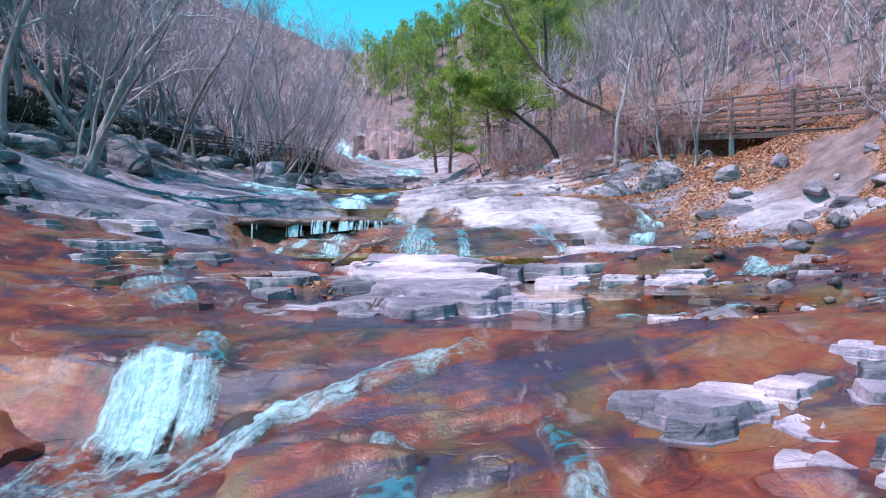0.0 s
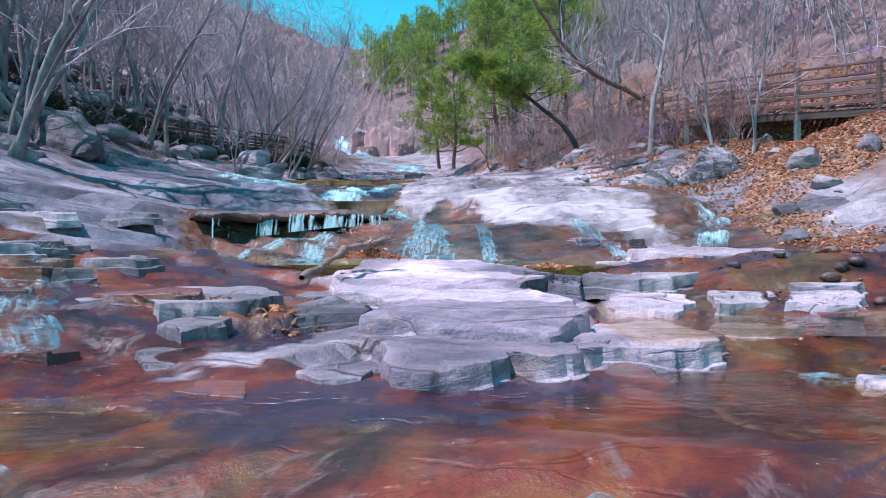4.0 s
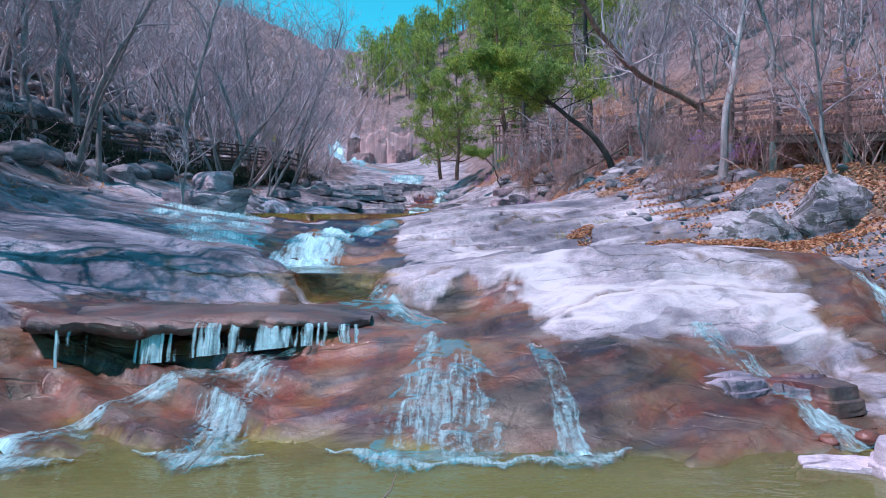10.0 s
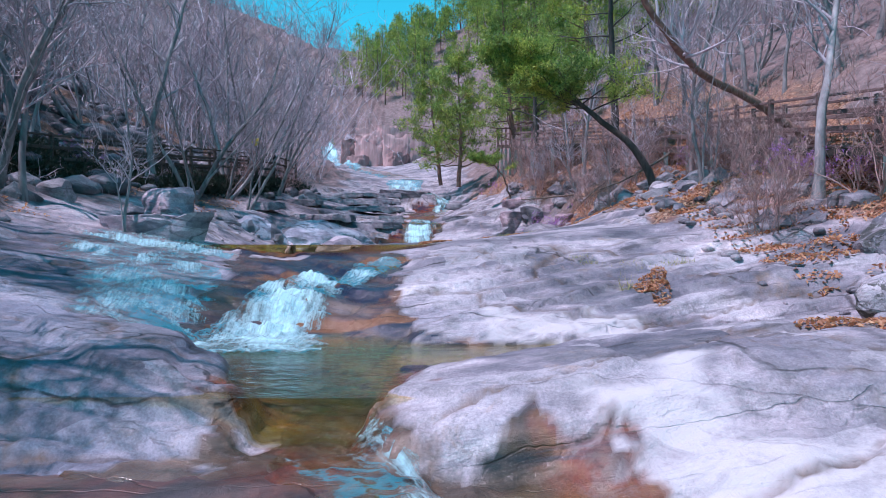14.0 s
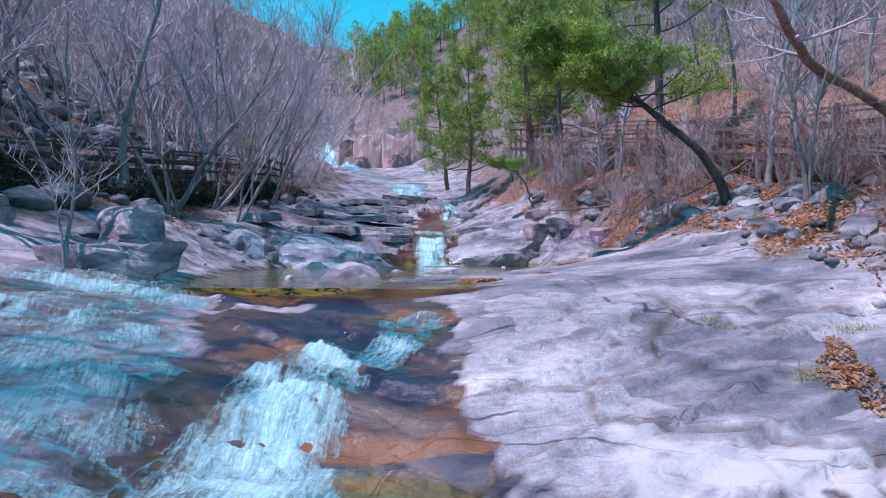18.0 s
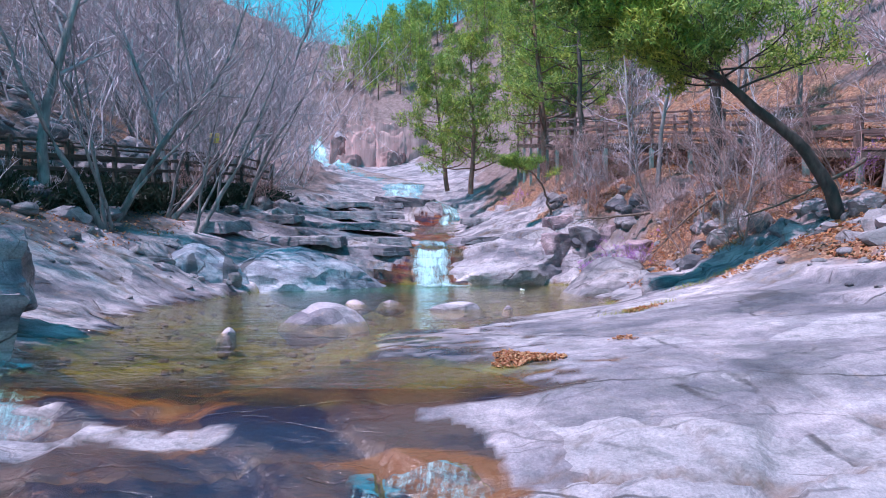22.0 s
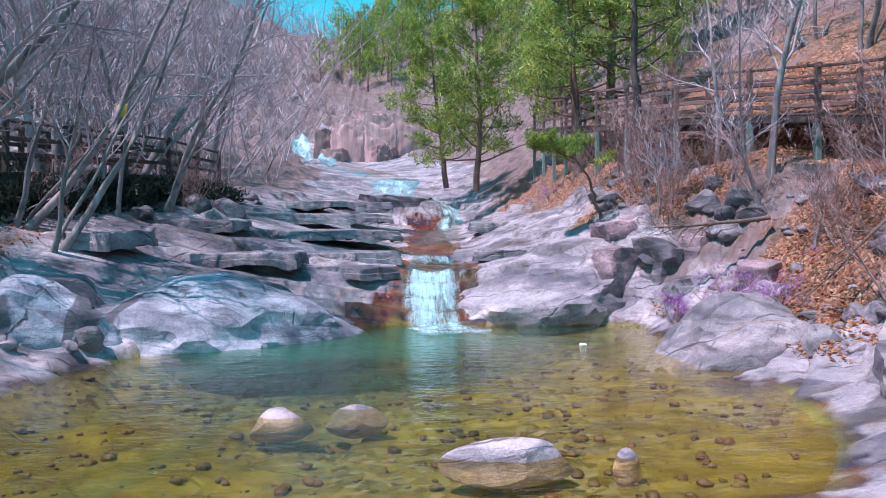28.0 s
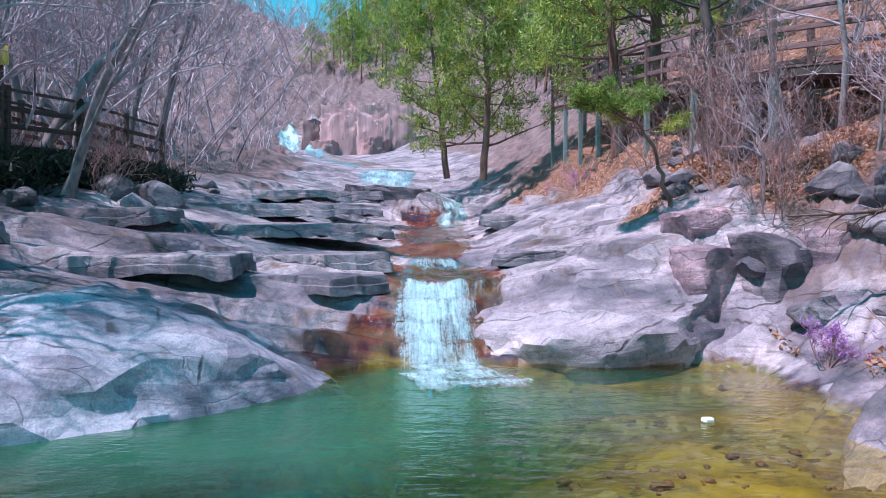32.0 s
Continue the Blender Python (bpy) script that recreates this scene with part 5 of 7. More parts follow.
rock("stone", "grey rounded stone in the shallows", 2.95, 6.7, 1.40, 0.75, 0.6, 0.42, 12, 22, ROCK, (0, 0), SLABS, cuts=8)
rock("stone", "white wet stone under a trickle", 3.2, 10.1, 1.62, 0.3, 0.28, 0.28, 0, 23, ROCK_PALE, (0, 0), SLABS, cuts=5, detail=3)
# ledges of the middle falls
def lip(name, label, x0, x1, y0, y1, top, thick, seed):
    """An overhanging shelf of wet rock: rounded nose, uneven edge, thinner towards its free end."""
    n = 150
    u = np.linspace(0, 1, n)
    x = x0 + (x1 - x0) * u
    edge = y0 + 0.09 * fbm(x * 1.4, 0 * x, 0, 4, seed) + 0.5 * smooth(u, 0.86, 1.0) ** 2 + 0.25 * smooth(-u, -0.06, 0)
    th = thick * (1.25 - 0.6 * u) * (1 + 0.25 * fbm(x * 2, 0 * x, 0, 3, seed + 1))
    rows = []
    for q, dz in ((1.0, -0.10), (0.75, 0.0), (0.5, 0.0), (0.3, 0.0), (0.16, 0.0), (0.08, -0.004), (0.03, -0.02), (0.005, -0.3), (0.0, -0.55), (0.01, -0.8), (0.04, -1.0), (0.2, -1.0), (0.5, -1.05)):
        y = edge + (y1 - edge) * q
        z = top + 0.035 * fbm(x * 1.3, y * 2.2, 0, 4, seed + 2) + (dz if dz > -0.2 and q > 0.02 and dz != -0.1 else 0) + (dz * th if dz <= -0.2 else 0) + (-0.1 if q == 1.0 else 0) + 0.02 * (y - y0) - 0.07 * smooth(u, 0.8, 1.0)
        y = y + 0.03 * fbm(x * 5, z * 14, 0, 3, seed + 3)
        rows.append(np.stack([x, y, z], 1))
    v = np.concatenate(rows)
    ob = new(name, raw_mesh(name, v, grid_faces(len(rows), n), ROCK_LEDGE, True, 50))
    return tagged(ob, label, "rock")


lip("ledge", "overhanging dark wet ledge with thin falls", -4.75, -1.3, 14.42, 16.3, 2.69, 0.15, 31)
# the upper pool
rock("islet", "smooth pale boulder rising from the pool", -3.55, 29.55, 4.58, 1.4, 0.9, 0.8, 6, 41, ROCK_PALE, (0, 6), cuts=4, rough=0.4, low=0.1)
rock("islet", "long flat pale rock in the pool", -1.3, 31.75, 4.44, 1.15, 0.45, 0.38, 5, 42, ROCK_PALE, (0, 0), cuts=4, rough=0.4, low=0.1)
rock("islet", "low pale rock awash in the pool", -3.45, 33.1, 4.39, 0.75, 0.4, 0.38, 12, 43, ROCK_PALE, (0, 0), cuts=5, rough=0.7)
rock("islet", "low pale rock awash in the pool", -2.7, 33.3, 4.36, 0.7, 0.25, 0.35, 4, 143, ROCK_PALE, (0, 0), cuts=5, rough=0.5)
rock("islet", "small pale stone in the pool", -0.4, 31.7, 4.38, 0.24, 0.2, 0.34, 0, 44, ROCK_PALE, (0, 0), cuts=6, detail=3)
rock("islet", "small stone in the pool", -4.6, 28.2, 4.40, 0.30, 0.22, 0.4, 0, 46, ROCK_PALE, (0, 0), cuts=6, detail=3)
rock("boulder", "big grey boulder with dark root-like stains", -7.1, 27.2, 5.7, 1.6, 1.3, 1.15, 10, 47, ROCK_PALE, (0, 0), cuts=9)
rock("ledge", "long grey shelf of rock under the boulder", -6.9, 26.0, 4.95, 2.9, 1.3, 0.8, -4, 48, ROCK_PALE, (0, 0), flat_top=0.8, cuts=7)
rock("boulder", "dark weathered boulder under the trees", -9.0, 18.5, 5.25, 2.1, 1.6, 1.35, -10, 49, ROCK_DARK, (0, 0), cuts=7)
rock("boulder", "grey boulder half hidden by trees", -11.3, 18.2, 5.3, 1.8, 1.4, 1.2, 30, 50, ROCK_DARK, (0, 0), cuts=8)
rock("boulder", "dark boulder on the leaf-covered bank", 9.2, 20.0, 4.75, 1.2, 1.0, 0.95, 20, 51, ROCK_DARK, (0, 0), cuts=8)
for i, (x, y, top, sx, sy, sz) in enumerate(((5.4, 19.9, 4.15, 2.3, 1.5, 1.2), (7.0, 20.5, 4.95, 2.6, 1.5, 1.6), (8.4, 20.9, 5.25, 1.9, 1.3, 1.5), (6.2, 21.6, 4.9, 2.2, 1.4, 1.2))):
    rock("outcrop", "lichened granite outcrop on the leaf-covered bank", x, y, top, sx, sy, sz, 14 + 9 * i, 152 + i, ROCK_LICHEN, (0, 0), "outcrops on the sunny bank", cuts=16, low=-0.2)
rock("cliff_rock", "large rounded granite rock beside the main fall", 0.9, 42.3, 5.9, 4.7, 3.6, 2.6, 0, 53, ROCK, (0, 0), cuts=3, rough=0.55, low=0.3, detail=5, lean=0.12)
rock("cliff_rock", "sloping granite rock at the pool's edge", 3.1, 36.6, 5.25, 3.3, 2.3, 1.6, 24, 54, ROCK, (0, -12), cuts=4, rough=0.5, low=0.2, detail=5)
for i, (x, y, top, sx, sy, sz) in enumerate(((2.5, 41.7, 6.0, 1.5, 1.5, 1.4), (3.5, 41.5, 6.15, 1.6, 1.5, 1.6), (4.4, 41.2, 6.3, 1.4, 1.4, 1.6), (3.0, 42.7, 6.7, 2.0, 1.5, 1.4), (4.5, 42.4, 6.95, 1.8, 1.4, 1.5), (5.0, 40.5, 6.4, 1.2, 1.1, 1.1), (4.4, 38.7, 5.7, 1.1, 1.0, 0.9))):
    rock("block", "red-stained broken granite block above the pool", x, y, top, sx, sy, sz, 25 * i, 255 + i, (ROCK_RED, ROCK)[i % 3 == 1], (4 * (i % 3) - 4, 6 - 4 * (i % 4)), "broken blocks above the pool", cuts=12, flat_top=0.2, rough=0.9)
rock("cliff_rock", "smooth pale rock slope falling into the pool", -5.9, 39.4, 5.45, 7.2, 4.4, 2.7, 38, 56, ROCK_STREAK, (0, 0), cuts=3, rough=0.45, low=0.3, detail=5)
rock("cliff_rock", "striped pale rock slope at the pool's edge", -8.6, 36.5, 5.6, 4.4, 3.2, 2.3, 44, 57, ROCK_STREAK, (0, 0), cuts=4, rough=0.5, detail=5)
rock("cliff_rock", "grey rounded step of bedrock in the upper stream", -3.1, 59.9, 8.72, 4.4, 2.6, 2.2, 0, 58, ROCK, (0, 0), cuts=4, rough=0.5, flat_top=0.7)
for i, (corners, top) in enumerate((([(-5.6, 42.9), (-4.9, 44.2), (-2.9, 44.3), (-2.6, 43.2), (-3.6, 42.7)], 5.95), ([(-4.4, 41.9), (-4.0, 42.7), (-2.7, 42.8), (-2.6, 42.1), (-3.4, 41.7)], 5.62), ([(-8.2, 44.6), (-7.0, 46.2), (-3.2, 46.6), (-2.6, 45.2), (-5.0, 44.4)], 6.55), ([(-7.2, 41.0), (-6.6, 42.4), (-4.8, 42.2), (-4.9, 41.2)], 5.95), ([(-9.0, 48.0), (-8.0, 50.0), (-3.6, 50.0), (-3.0, 48.4), (-6.0, 47.6)], 7.2), ([(-9.4, 42.6), (-9.0, 44.0), (-6.6, 44.2), (-6.8, 43.0)], 6.75), ([(-0.6, 43.4), (-0.4, 44.6), (1.2, 45.0), (1.3, 43.8)], 6.0), ([(-8.6, 52.5), (-7.0, 55.0), (-3.4, 54.6), (-3.2, 52.6)], 7.95), ([(-0.4, 48.0), (0.0, 50.0), (1.6, 50.4), (1.4, 48.4)], 6.95), ([(-10.4, 39.2), (-9.6, 40.6), (-7.6, 40.4), (-8.0, 39.2)], 6.35))):
    slab("long layered granite shelf above the pool", corners, top - 0.1, 0.05, 0.3, 800 + i, ROCK, "shelf", "rock shelves above the pool")
rock("cliff_rock", "low rock slab at the pool's far corner", 3.6, 33.2, 4.95, 2.4, 1.5, 0.9, 20, 59, ROCK, (0, -6), cuts=7, flat_top=0.4)
# wet bedrock domes and steps round the lower fall
for i, (x, y, top, sx, sy, sz) in enumerate(((-0.75, 4.0, 0.86, 1.9, 1.1, 0.5), (0.35, 3.7, 0.84, 1.6, 1.0, 0.5), (1.25, 3.9, 0.93, 1.5, 1.0, 0.4), (-0.3, 3.0, 0.62, 1.7, 1.0, 0.5), (0.9, 2.9, 0.72, 1.5, 1.0, 0.4), (-3.3, 4.5, 0.82, 2.0, 1.2, 0.6), (-3.6, 3.5, 0.68, 1.9, 1.1, 0.6), (-1.35, 4.65, 0.84, 1.1, 0.7, 0.3), (2.1, 3.3, 0.93, 1.3, 0.9, 0.3))):
    rock("bedrock_dome", "rust-brown wet bedrock dome beside the lower fall", x, y, top, sx, sy, sz, 17 * i, 355 + i, ROCK_RUST, (0, 0), "wet domes at the lower fall", cuts=14, rough=1.3, low=0.2)
for i, (x, y, s) in enumerate(((1.9, 4.3, 0.6), (2.3, 3.9, 0.5), (2.5, 4.6, 0.65), (2.0, 3.5, 0.42), (2.75, 3.5, 0.5), (3.1, 4.2, 0.7), (2.4, 3.1, 0.4), (3.4, 5.0, 0.7))):
    plate("pale angular slab beside the lower fall", x, y, height(x, y) + 0.03, s * 1.2, s, 0.16, 40 * i, 375 + i, ROCK_PALE, 0.02 * (i % 3), "pale stones at the lower fall")
# the far cliff beside the upper waterfall
for i, (x, y, top, sx, sy, sz) in enumerate(((-12.4, 98.2, 18.8, 4.8, 4.0, 6.6), (-9.7, 97.6, 20.0, 5.4, 4.0, 7.4), (-7.0, 97.8, 20.3, 5.2, 4.0, 7.4), (-4.2, 98.0, 20.6, 5.6, 4.0, 7.4), (-11.2, 95.9, 16.5, 4.6, 3.0, 3.6), (-6.2, 95.6, 16.8, 5.0, 3.2, 3.8))):
    rock("cliff", "pink weathered granite cliff beside the far waterfall", x, y, top, sx, sy, sz, 8 * i - 8, 455 + i, ROCK_PINK, (0, 0), "far cliffs", cuts=8, rough=0.5, flat_top=0.5, detail=5)

# ---- trees ----
def tubes(limbs):
    """Tapered tubes round polylines: limbs are (points, radii, sides)."""
    sets = {}
    for pts, rad, k in limbs:
        sets.setdefault((len(pts), k), []).append((pts, rad))
    verts, faces, base = [], [], 0
    for (n, k), items in sets.items():
        v, f = many_tubes(np.array([i[0] for i in items], float), np.array([i[1] for i in items], float), k)
        verts.append(v)
        faces.append(f + base)
        base += len(v)
    return np.concatenate(verts), np.concatenate(faces)


def many_tubes(p, rad, k):
    """Tubes of k sides round many polylines of equal length; one side: a ribbon, for twigs."""
    m, n, _ = p.shape
    d = np.gradient(p, axis=1)
    d /= np.linalg.norm(d, axis=2)[:, :, None] + 1e-9
    ref = np.where(np.abs(d[:, :, 2:3]) > 0.9, np.array([1.0, 0, 0]), np.array([0, 0, 1.0]))
    a = np.cross(d, ref)
    a /= np.linalg.norm(a, axis=2)[:, :, None] + 1e-9
    if k == 1:
        v = np.stack([p - a * rad[:, :, None], p + a * rad[:, :, None]], 2).reshape(-1, 3)
        i = np.arange(n - 1) * 2
        f = np.stack([i, i + 1, i + 3, i + 2], 1)
        return v, (f[None] + (np.arange(m) * n * 2)[:, None, None]).reshape(-1, 4)
    b = np.cross(d, a)
    ang = np.arange(k) * 2 * math.pi / k
    ring = a[:, :, None] * np.cos(ang)[:, None] + b[:, :, None] * np.sin(ang)[:, None]
    v = (p[:, :, None] + ring * rad[:, :, None, None]).reshape(-1, 3)
    i = (np.arange(n - 1)[:, None] * k + np.arange(k)[None, :]).ravel()
    j = (np.arange(n - 1)[:, None] * k + (np.arange(k)[None, :] + 1) % k).ravel()
    f = np.stack([i, j, j + k, i + k], 1)
    return v, (f[None] + (np.arange(m) * n * k)[:, None, None]).reshape(-1, 4)


def many_limbs(r, start, way, length, n, wander):
    """Wandering polylines from many starts at once."""
    d = way / (np.linalg.norm(way, axis=1)[:, None] + 1e-9)
    p = [start]
    for _ in range(n - 1):
        d = d + r.normal(0, wander, d.shape)
        d /= np.linalg.norm(d, axis=1)[:, None]
        p.append(p[-1] + d * (length / (n - 1))[:, None])
    return np.stack(p, 1)


def thicket(r, x, y, tall, girth, twigs, steep=0.16, fork=(0.16, 0.38)):
    """Many small leafless trees or bushes, as one mesh: stems with two orders of twigs."""
    n = len(x)
    base = np.stack([x, y, ground_z(x, y) - 0.1], 1)
    stems = many_limbs(r, base, np.stack([r.normal(0, steep, n), r.normal(0, steep, n), np.ones(n)], 1), tall, 8, 0.2)
    v, f = many_tubes(stems, girth[:, None] * np.linspace(1, 0.22, 8)[None, :], 3)
    out = [(v, f)]
    parent, size, g = stems, tall, girth
    for level, count in enumerate(twigs):
        m = len(parent)
        i = np.repeat(np.arange(m), count)
        k = r.uniform(0.22, 0.98, len(i)) * (parent.shape[1] - 1)
        j = np.minimum(k.astype(int), parent.shape[1] - 2)
        q = (k - j)[:, None]
        at = parent[i, j] * (1 - q) + parent[i, j + 1] * q
        d = parent[i, j + 1] - parent[i, j]
        d /= np.linalg.norm(d, axis=1)[:, None] + 1e-9
        way = d * 0.3 + r.normal(0, 0.8, at.shape) + np.array([0, 0, 0.12])
        ln = size[i] * r.uniform(*fork, len(i)) * (1 if level == 0 else 0.9)
        twig = many_limbs(r, at, way, ln, 4 if level == 0 else 3, 0.2)
        tg = g[i] * (0.5 if level == 0 else 0.6)
        out.append(many_tubes(twig, 1.0 * tg[:, None] * np.linspace(1, 0.35, twig.shape[1])[None, :], 1))
        parent, size, g = twig, ln, tg
    verts, faces, at = [], [], 0
    for v, f in out:
        verts.append(v)
        faces.append(f + at)
        at += len(v)
    return np.concatenate(verts), np.concatenate(faces)


def limb(rng, start, way, length, r0, r1, n, wander, rise=0.0):
    pts, d = [np.array(start, float)], np.array(way, float)
    d /= np.linalg.norm(d)
    for _ in range(n - 1):
        d = d + rng.normal(0, wander, 3) + np.array([0, 0, rise])
        d /= np.linalg.norm(d)
        pts.append(pts[-1] + d * length / (n - 1))
    return np.array(pts), np.linspace(r0, r1, n)


def side_way(rng, d, spread, up=0.25):
    q = rng.normal(0, 1, 3)
    q -= d * (q @ d)
    q /= np.linalg.norm(q) + 1e-9
    w = d * math.cos(spread) + q * math.sin(spread) + np.array([0, 0, up])
    return w / np.linalg.norm(w)


def branch_out(rng, stems, twig_r, counts, lengths, spread=0.75, rise=0.04, bottom=0.25):
    """Three orders of bare branches on the given stems."""
    order = stems
    out = []
    for level, (count, length) in enumerate(zip(counts, lengths)):
        nxt = []
        for pts, rad in order:
            for _ in range(rng.poisson(count) if level else count):
                k = rng.uniform(bottom if level == 0 else 0.12, 0.99)
                i = min(int(k * (len(pts) - 1)), len(pts) - 2)
                f = k * (len(pts) - 1) - i
                at = pts[i] * (1 - f) + pts[i + 1] * f
                d = pts[i + 1] - pts[i]
                d /= np.linalg.norm(d) + 1e-9
                r = max(twig_r, 0.55 * np.interp(k * (len(pts) - 1), np.arange(len(rad)), rad))
                ln = length * rng.uniform(0.55, 1.25) * (1.15 - 0.5 * k if level == 0 else 1)
                nxt.append(limb(rng, at, side_way(rng, d, spread * rng.uniform(0.6, 1.3)), ln, r, max(twig_r * 0.6, r * 0.25), (7, 5, 4)[level], (0.16, 0.2, 0.22)[level], rise))
        out.append(nxt)
        order = nxt
    return out


def bare_tree(name, label, seed, tall, girth, stems=1, lean=(0, 0), counts=(15, 7, 6), lengths=(2.3, 1.0, 0.55), bark=None, twigs=None, bend=0.08, bottom=0.3, spread=0.7, twig_r=0.0045):
    rng = np.random.default_rng(seed)
    root = tagged(new(name), label, "tree", "bare trees on the banks")
    trunks = []
    for i in range(stems):
        a = rng.uniform(0, 6.28)
        w = (lean[0] + (0.3 * math.cos(a) if stems > 1 else 0), lean[1] + (0.3 * math.sin(a) if stems > 1 else 0), 1.0)
        g = girth * (1 if i == 0 else rng.uniform(0.5, 0.85))
        pts, rad = limb(rng, (0.12 * math.cos(a) * (stems > 1), 0.12 * math.sin(a) * (stems > 1), -0.25), w, tall * (1 if i == 0 else rng.uniform(0.7, 0.95)), g, g * 0.16, 13, bend, 0.02)
        rad[0] *= 1.5
        trunks.append((pts, rad))
    levels = branch_out(rng, trunks, twig_r, (counts[0] // stems + 1, *counts[1:]), lengths, 1.25 * spread, 0.015, bottom)
    for p, r in trunks:
        v, f = tubes([(p, r, 8)])
        hang("trunk", raw_mesh("trunk", v, f, bark or BARK), root)
    v, f = tubes([(p, r, 5) for p, r in levels[0]] + [(p, r, 3) for p, r in levels[1]] + [(p, 1.25 * r, 1) for p, r in levels[2]])
    tagged(hang("crown", raw_mesh("crown", v, f, twigs or TWIG), root), kind="stuff")
    return root


def needle_tufts(rng, spots, size, blades=13):
    """Tufts of needle blades round the given shoot tips."""
    spots = np.asarray(spots)
    n = len(spots)
    d = rng.normal(0, 1, (n, blades, 3)) + np.array([0, 0, 0.75])
    d /= np.linalg.norm(d, axis=2)[:, :, None]
    q = np.cross(d, rng.normal(0, 1, (n, blades, 3)))
    q /= np.linalg.norm(q, axis=2)[:, :, None] + 1e-9
    ln = size * rng.uniform(0.6, 1.15, (n, blades, 1))
    c = spots[:, None] + rng.normal(0, 0.35 * size, (n, blades, 3))
    w = 0.075 * size
    tri = np.stack([c - q * w, c + q * w, c + d * ln + q * 0.3 * w], 2).reshape(-1, 3)
    return tri, np.arange(len(tri)).reshape(-1, 3)


def pine(name, label, seed, trunk, girth, crown_from, reach, boughs, tuft=0.2, bark=None, side=None, dense=1.0):
    """A red pine along a given trunk line: bare lower stem, spreading boughs, flat clouds of needles."""
    rng = np.random.default_rng(seed)
    root = tagged(new(name), label, "pine", "pines")
    root.location = trunk[0]
    line = np.array(trunk, float) - np.array(trunk[0], float)
    k = np.linspace(0, 1, 16)
    seg = np.concatenate([[0], np.cumsum(np.linalg.norm(np.diff(line, axis=0), axis=1))])
    tall = seg[-1]
    pts = np.stack([np.interp(k * tall, seg, line[:, i]) for i in range(3)], 1)
    for _ in range(2):
        pts[1:-1] = 0.25 * pts[:-2] + 0.5 * pts[1:-1] + 0.25 * pts[2:]
    pts[1:-1] += rng.normal(0, 0.03, pts[1:-1].shape)
    pts[0, 2] -= 0.3
    rad = girth * (1 - 0.86 * k)
    v, f = tubes([(pts, rad, 9)])
    hang("trunk", raw_mesh("trunk", v, f, bark or BARK_RED), root)
    arms, spots = [], []
    for i in range(boughs):
        h = crown_from + (1 - crown_from) * (i + rng.uniform(0, 1)) / boughs
        at = np.array([np.interp(h, k, pts[:, j]) for j in range(3)])
        a = i * 2.4 + rng.uniform(-0.5, 0.5)
        ln = reach * (1.1 - 0.75 * (h - crown_from) / (1 - crown_from + 1e-6)) * rng.uniform(0.7, 1.15)
        w = np.array([math.cos(a), math.sin(a), rng.uniform(0.0, 0.4)])
        if side is not None:
            w[:2] += np.array(side)
        p, r = limb(rng, at, w, ln, max(0.012, girth * 0.32 * (1.15 - h)), 0.008, 7, 0.12, 0.05)
        arms.append((p, r, 5))
        for _ in range(int(4 * dense) + 2):
            q = rng.uniform(0.3, 1.0)
            b = np.array([np.interp(q, np.linspace(0, 1, 7), p[:, j]) for j in range(3)])
            d = p[-1] - p[0]
            d /= np.linalg.norm(d)
            p2, r2 = limb(rng, b, side_way(rng, d, 0.8, 0.3), ln * rng.uniform(0.2, 0.42), 0.012, 0.005, 5, 0.15, 0.06)
            arms.append((p2, r2, 3))
            for _ in range(int(7 * dense)):
                e = rng.uniform(0.3, 1.05)
                c = np.array([np.interp(e, np.linspace(0, 1, 5), p2[:, j]) for j in range(3)])
                spots.append(c + rng.normal(0, (0.16, 0.16, 0.07)) * (0.6 + 0.6 * e) * (reach / 2))
    v, f = tubes(arms)
    tagged(hang("bough_frame", raw_mesh("bough_frame", v, f, bark or BARK_RED), root), kind="stuff")
    v, f = needle_tufts(rng, spots, tuft)
    hang("crown", raw_mesh("crown", v, f, NEEDLE), root, "clouds of green needles")
    return root


def plant(x, y, sink=0.05):
    return x, y, height(x, y) - sink


# the arching tree over the stream and the leaning pine behind it
pine("leaning_pine", "dark leaning pine with a full green crown", 5, [(5.62, 31.1, 6.2), (5.15, 31.15, 7.1), (4.66, 31.2, 7.65), (3.6, 31.1, 8.42), (2.75, 31.1, 9.0), (1.9, 31.0, 9.45), (0.9, 30.9, 9.9)], 0.13, 0.48, 1.75, 46, 0.17, BARK_DARK, (-0.5, -0.1), 1.4)
pine("tall_pine", "tall green pine on the bank", 6, [(3.6, 49.5, 8.7), (3.4, 49.4, 12), (3.0, 49.2, 16), (2.8, 49, 20)], 0.17, 0.14, 2.5, 40, 0.27, None, None, 0.78)
pine("tall_pine", "tall green pine on the bank", 7, [(5.0, 50.5, 9.8), (5.1, 50.4, 14), (4.9, 50, 19), (4.8, 50, 22)], 0.2, 0.15, 2.9, 42, 0.3, None, None, 0.78)
pine("tall_pine", "slender pine with tufted boughs beside the cliff", 8, [(-0.6, 62, 9.6), (-0.9, 62, 12), (-1.3, 62, 15), (-1.5, 62, 18)], 0.16, 0.12, 2.8, 40, 0.32, None, None, 0.78)
pine("tall_pine", "slender pine with tufted boughs beside the cliff", 9, [(0.6, 57, 9.0), (0.8, 57, 12), (0.6, 57, 15.5), (0.6, 57, 18)], 0.16, 0.1, 2.7, 40, 0.3, None, None, 0.78)
pine("tall_pine", "pine standing over the boardwalk", 10, [(6.2, 37.5, 7.6), (6.1, 37.4, 11), (5.8, 37, 15), (5.6, 37, 18)], 0.18, 0.45, 2.3, 20, 0.22, BARK_DARK)
